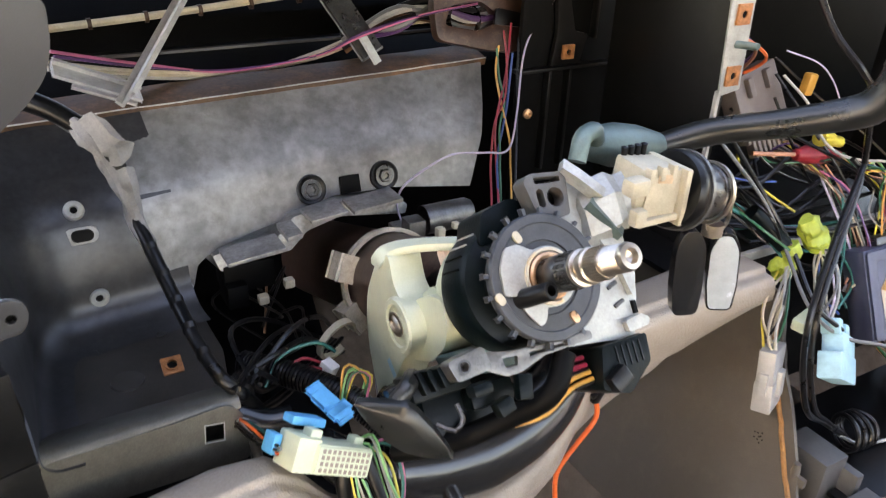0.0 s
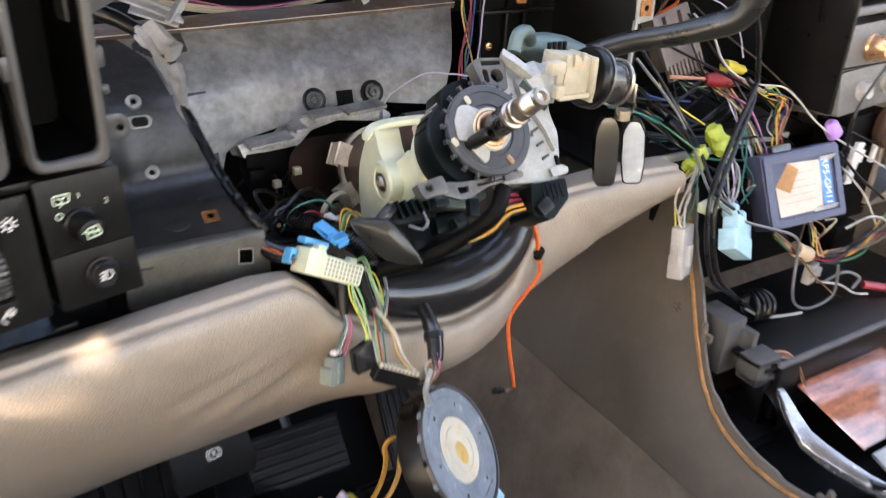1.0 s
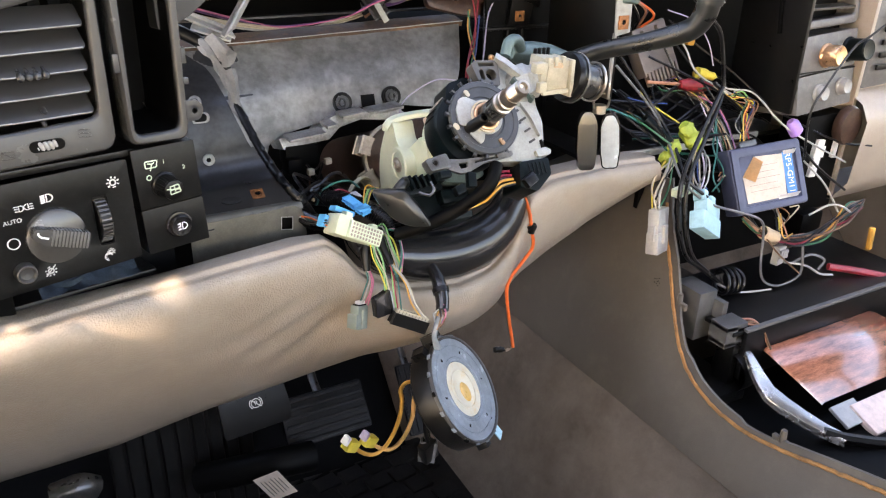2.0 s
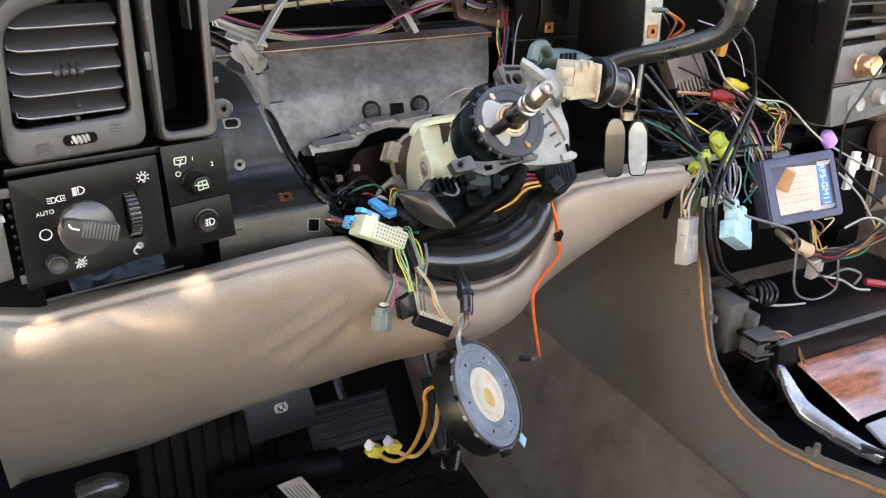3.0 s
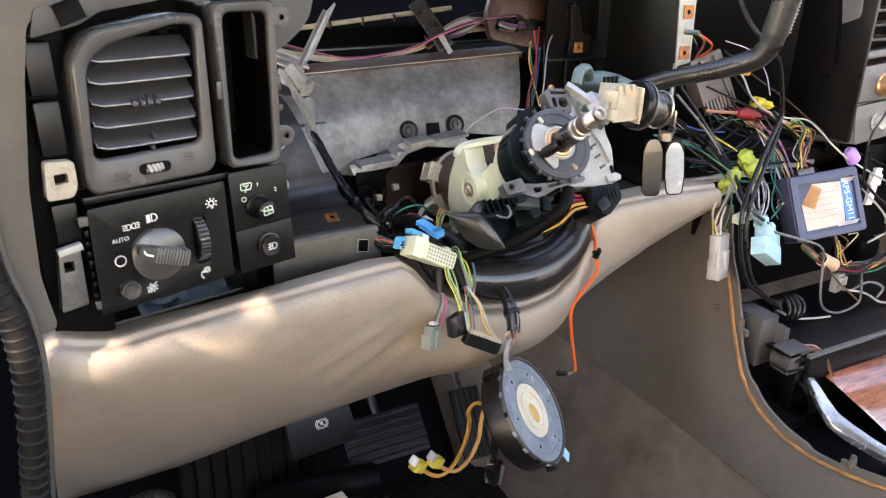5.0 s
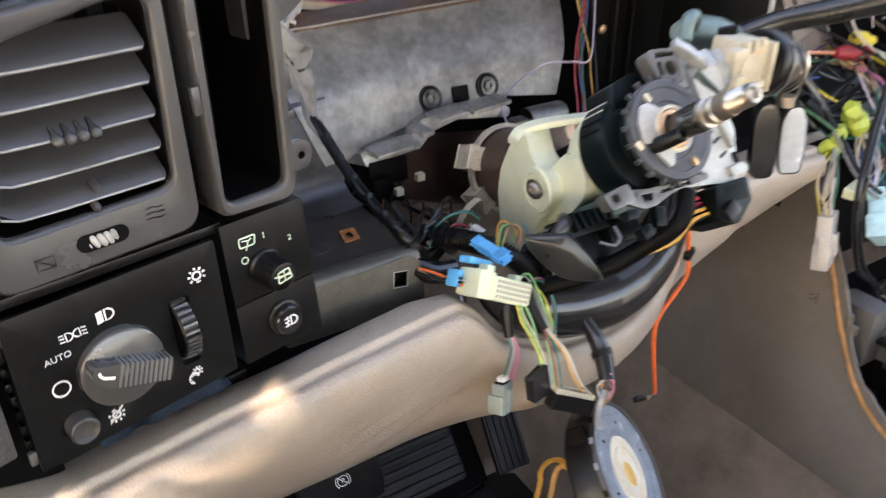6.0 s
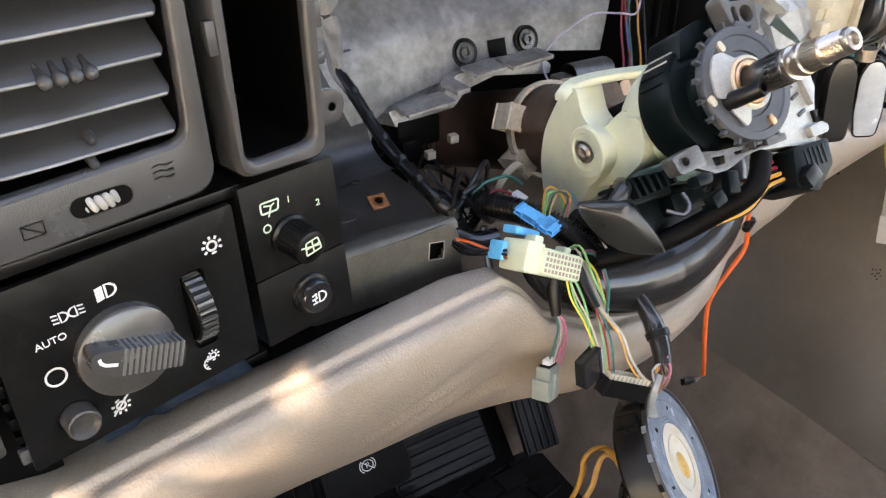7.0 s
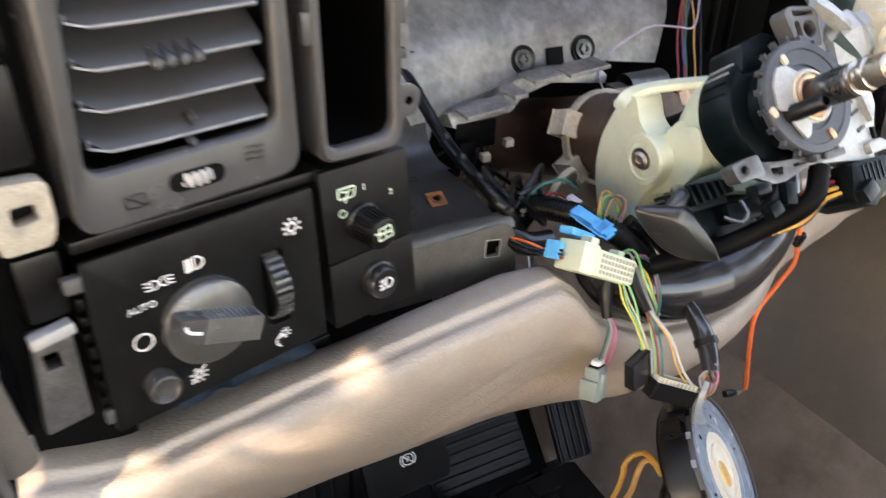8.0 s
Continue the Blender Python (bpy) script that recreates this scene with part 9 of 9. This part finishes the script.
th = thing("purple_cap", (0.935, 0.468, 0.82), "purple cap on a lead over the box", "cap")
bm = B()
m, L = along((0.925, 0.470, 0.838), (0.942, 0.466, 0.818))
lathe(bm, [(0, 0), (0.006, 0.001), (0.0115, 0.008), (0.0115, L - 0.002), (0.009, L), (0, L)], m, 14, squash=0.8)
part("shell", bm, CAPM, th)

th = thing("black_module", (1.0, 0.47, 0.72), "black module with white clips beside the box", "module")
bm = B()
box(bm, (0.10, 0.05, 0.16), at=(1.015, 0.49, 0.76), bev=0.005)
box(bm, (0.05, 0.05, 0.05), at=(1.0, 0.47, 0.66), bev=0.006)
part("body", bm, DARK, th)
bm = B()
box(bm, (0.016, 0.006, 0.060), pose(0.995, 0.462, 0.772, 0, 6, 0), bev=0.001)
box(bm, (0.024, 0.008, 0.018), pose(0.990, 0.458, 0.785, 0, 6, 0), bev=0.001)
box(bm, (0.008, 0.006, 0.040), pose(1.030, 0.458, 0.790, 0, 4, 0), bev=0.001)
part("clip", bm, PRINT, th, "white plastic clip")
bm = B()
lathe(bm, [(0, -0.01), (0.024, -0.01), (0.026, 0), (0.024, 0.006), (0, 0.008)], frame_of((1.038, 0.450, 0.822), (1, 0, 0), (0, 0, 1), (0, -1, 0)), 24, squash=1.2)
part("brown_disc", bm, BROWNM, th)
bm = B()
box(bm, (0.020, 0.012, 0.030), pose(0.905, 0.425, 0.640, 0, 0, 10), bev=0.002)
for k in range(3):
    box(bm, (0.004, 0.004, 0.014), pose(0.899 + 0.006 * k, 0.416, 0.645), bev=0.0008)
part("terminal", bm, SILVERP, th, "small metal terminal")
part("amber_fuse", box(B(), (0.008, 0.008, 0.040), pose(1.095, 0.40, 0.64, 0, -8, 0), bev=0.002), W["amber"], th, "amber blade fuse holder")
wire("red_cable", [(1.00, 0.40, 0.61), (1.06, 0.365, 0.600), (1.14, 0.335, 0.575), (1.20, 0.32, 0.55)], 0.006, W["red"], th, 8)
bundle(th, (0.727, 0.352, 0.592), (0.788, 0.322, 0.560), 4, 0.001, ["salmon", "brown", "salmon", "brown"], 0.002, 93, [(0.752, 0.350, 0.600), (0.773, 0.338, 0.596)], 0.0018)
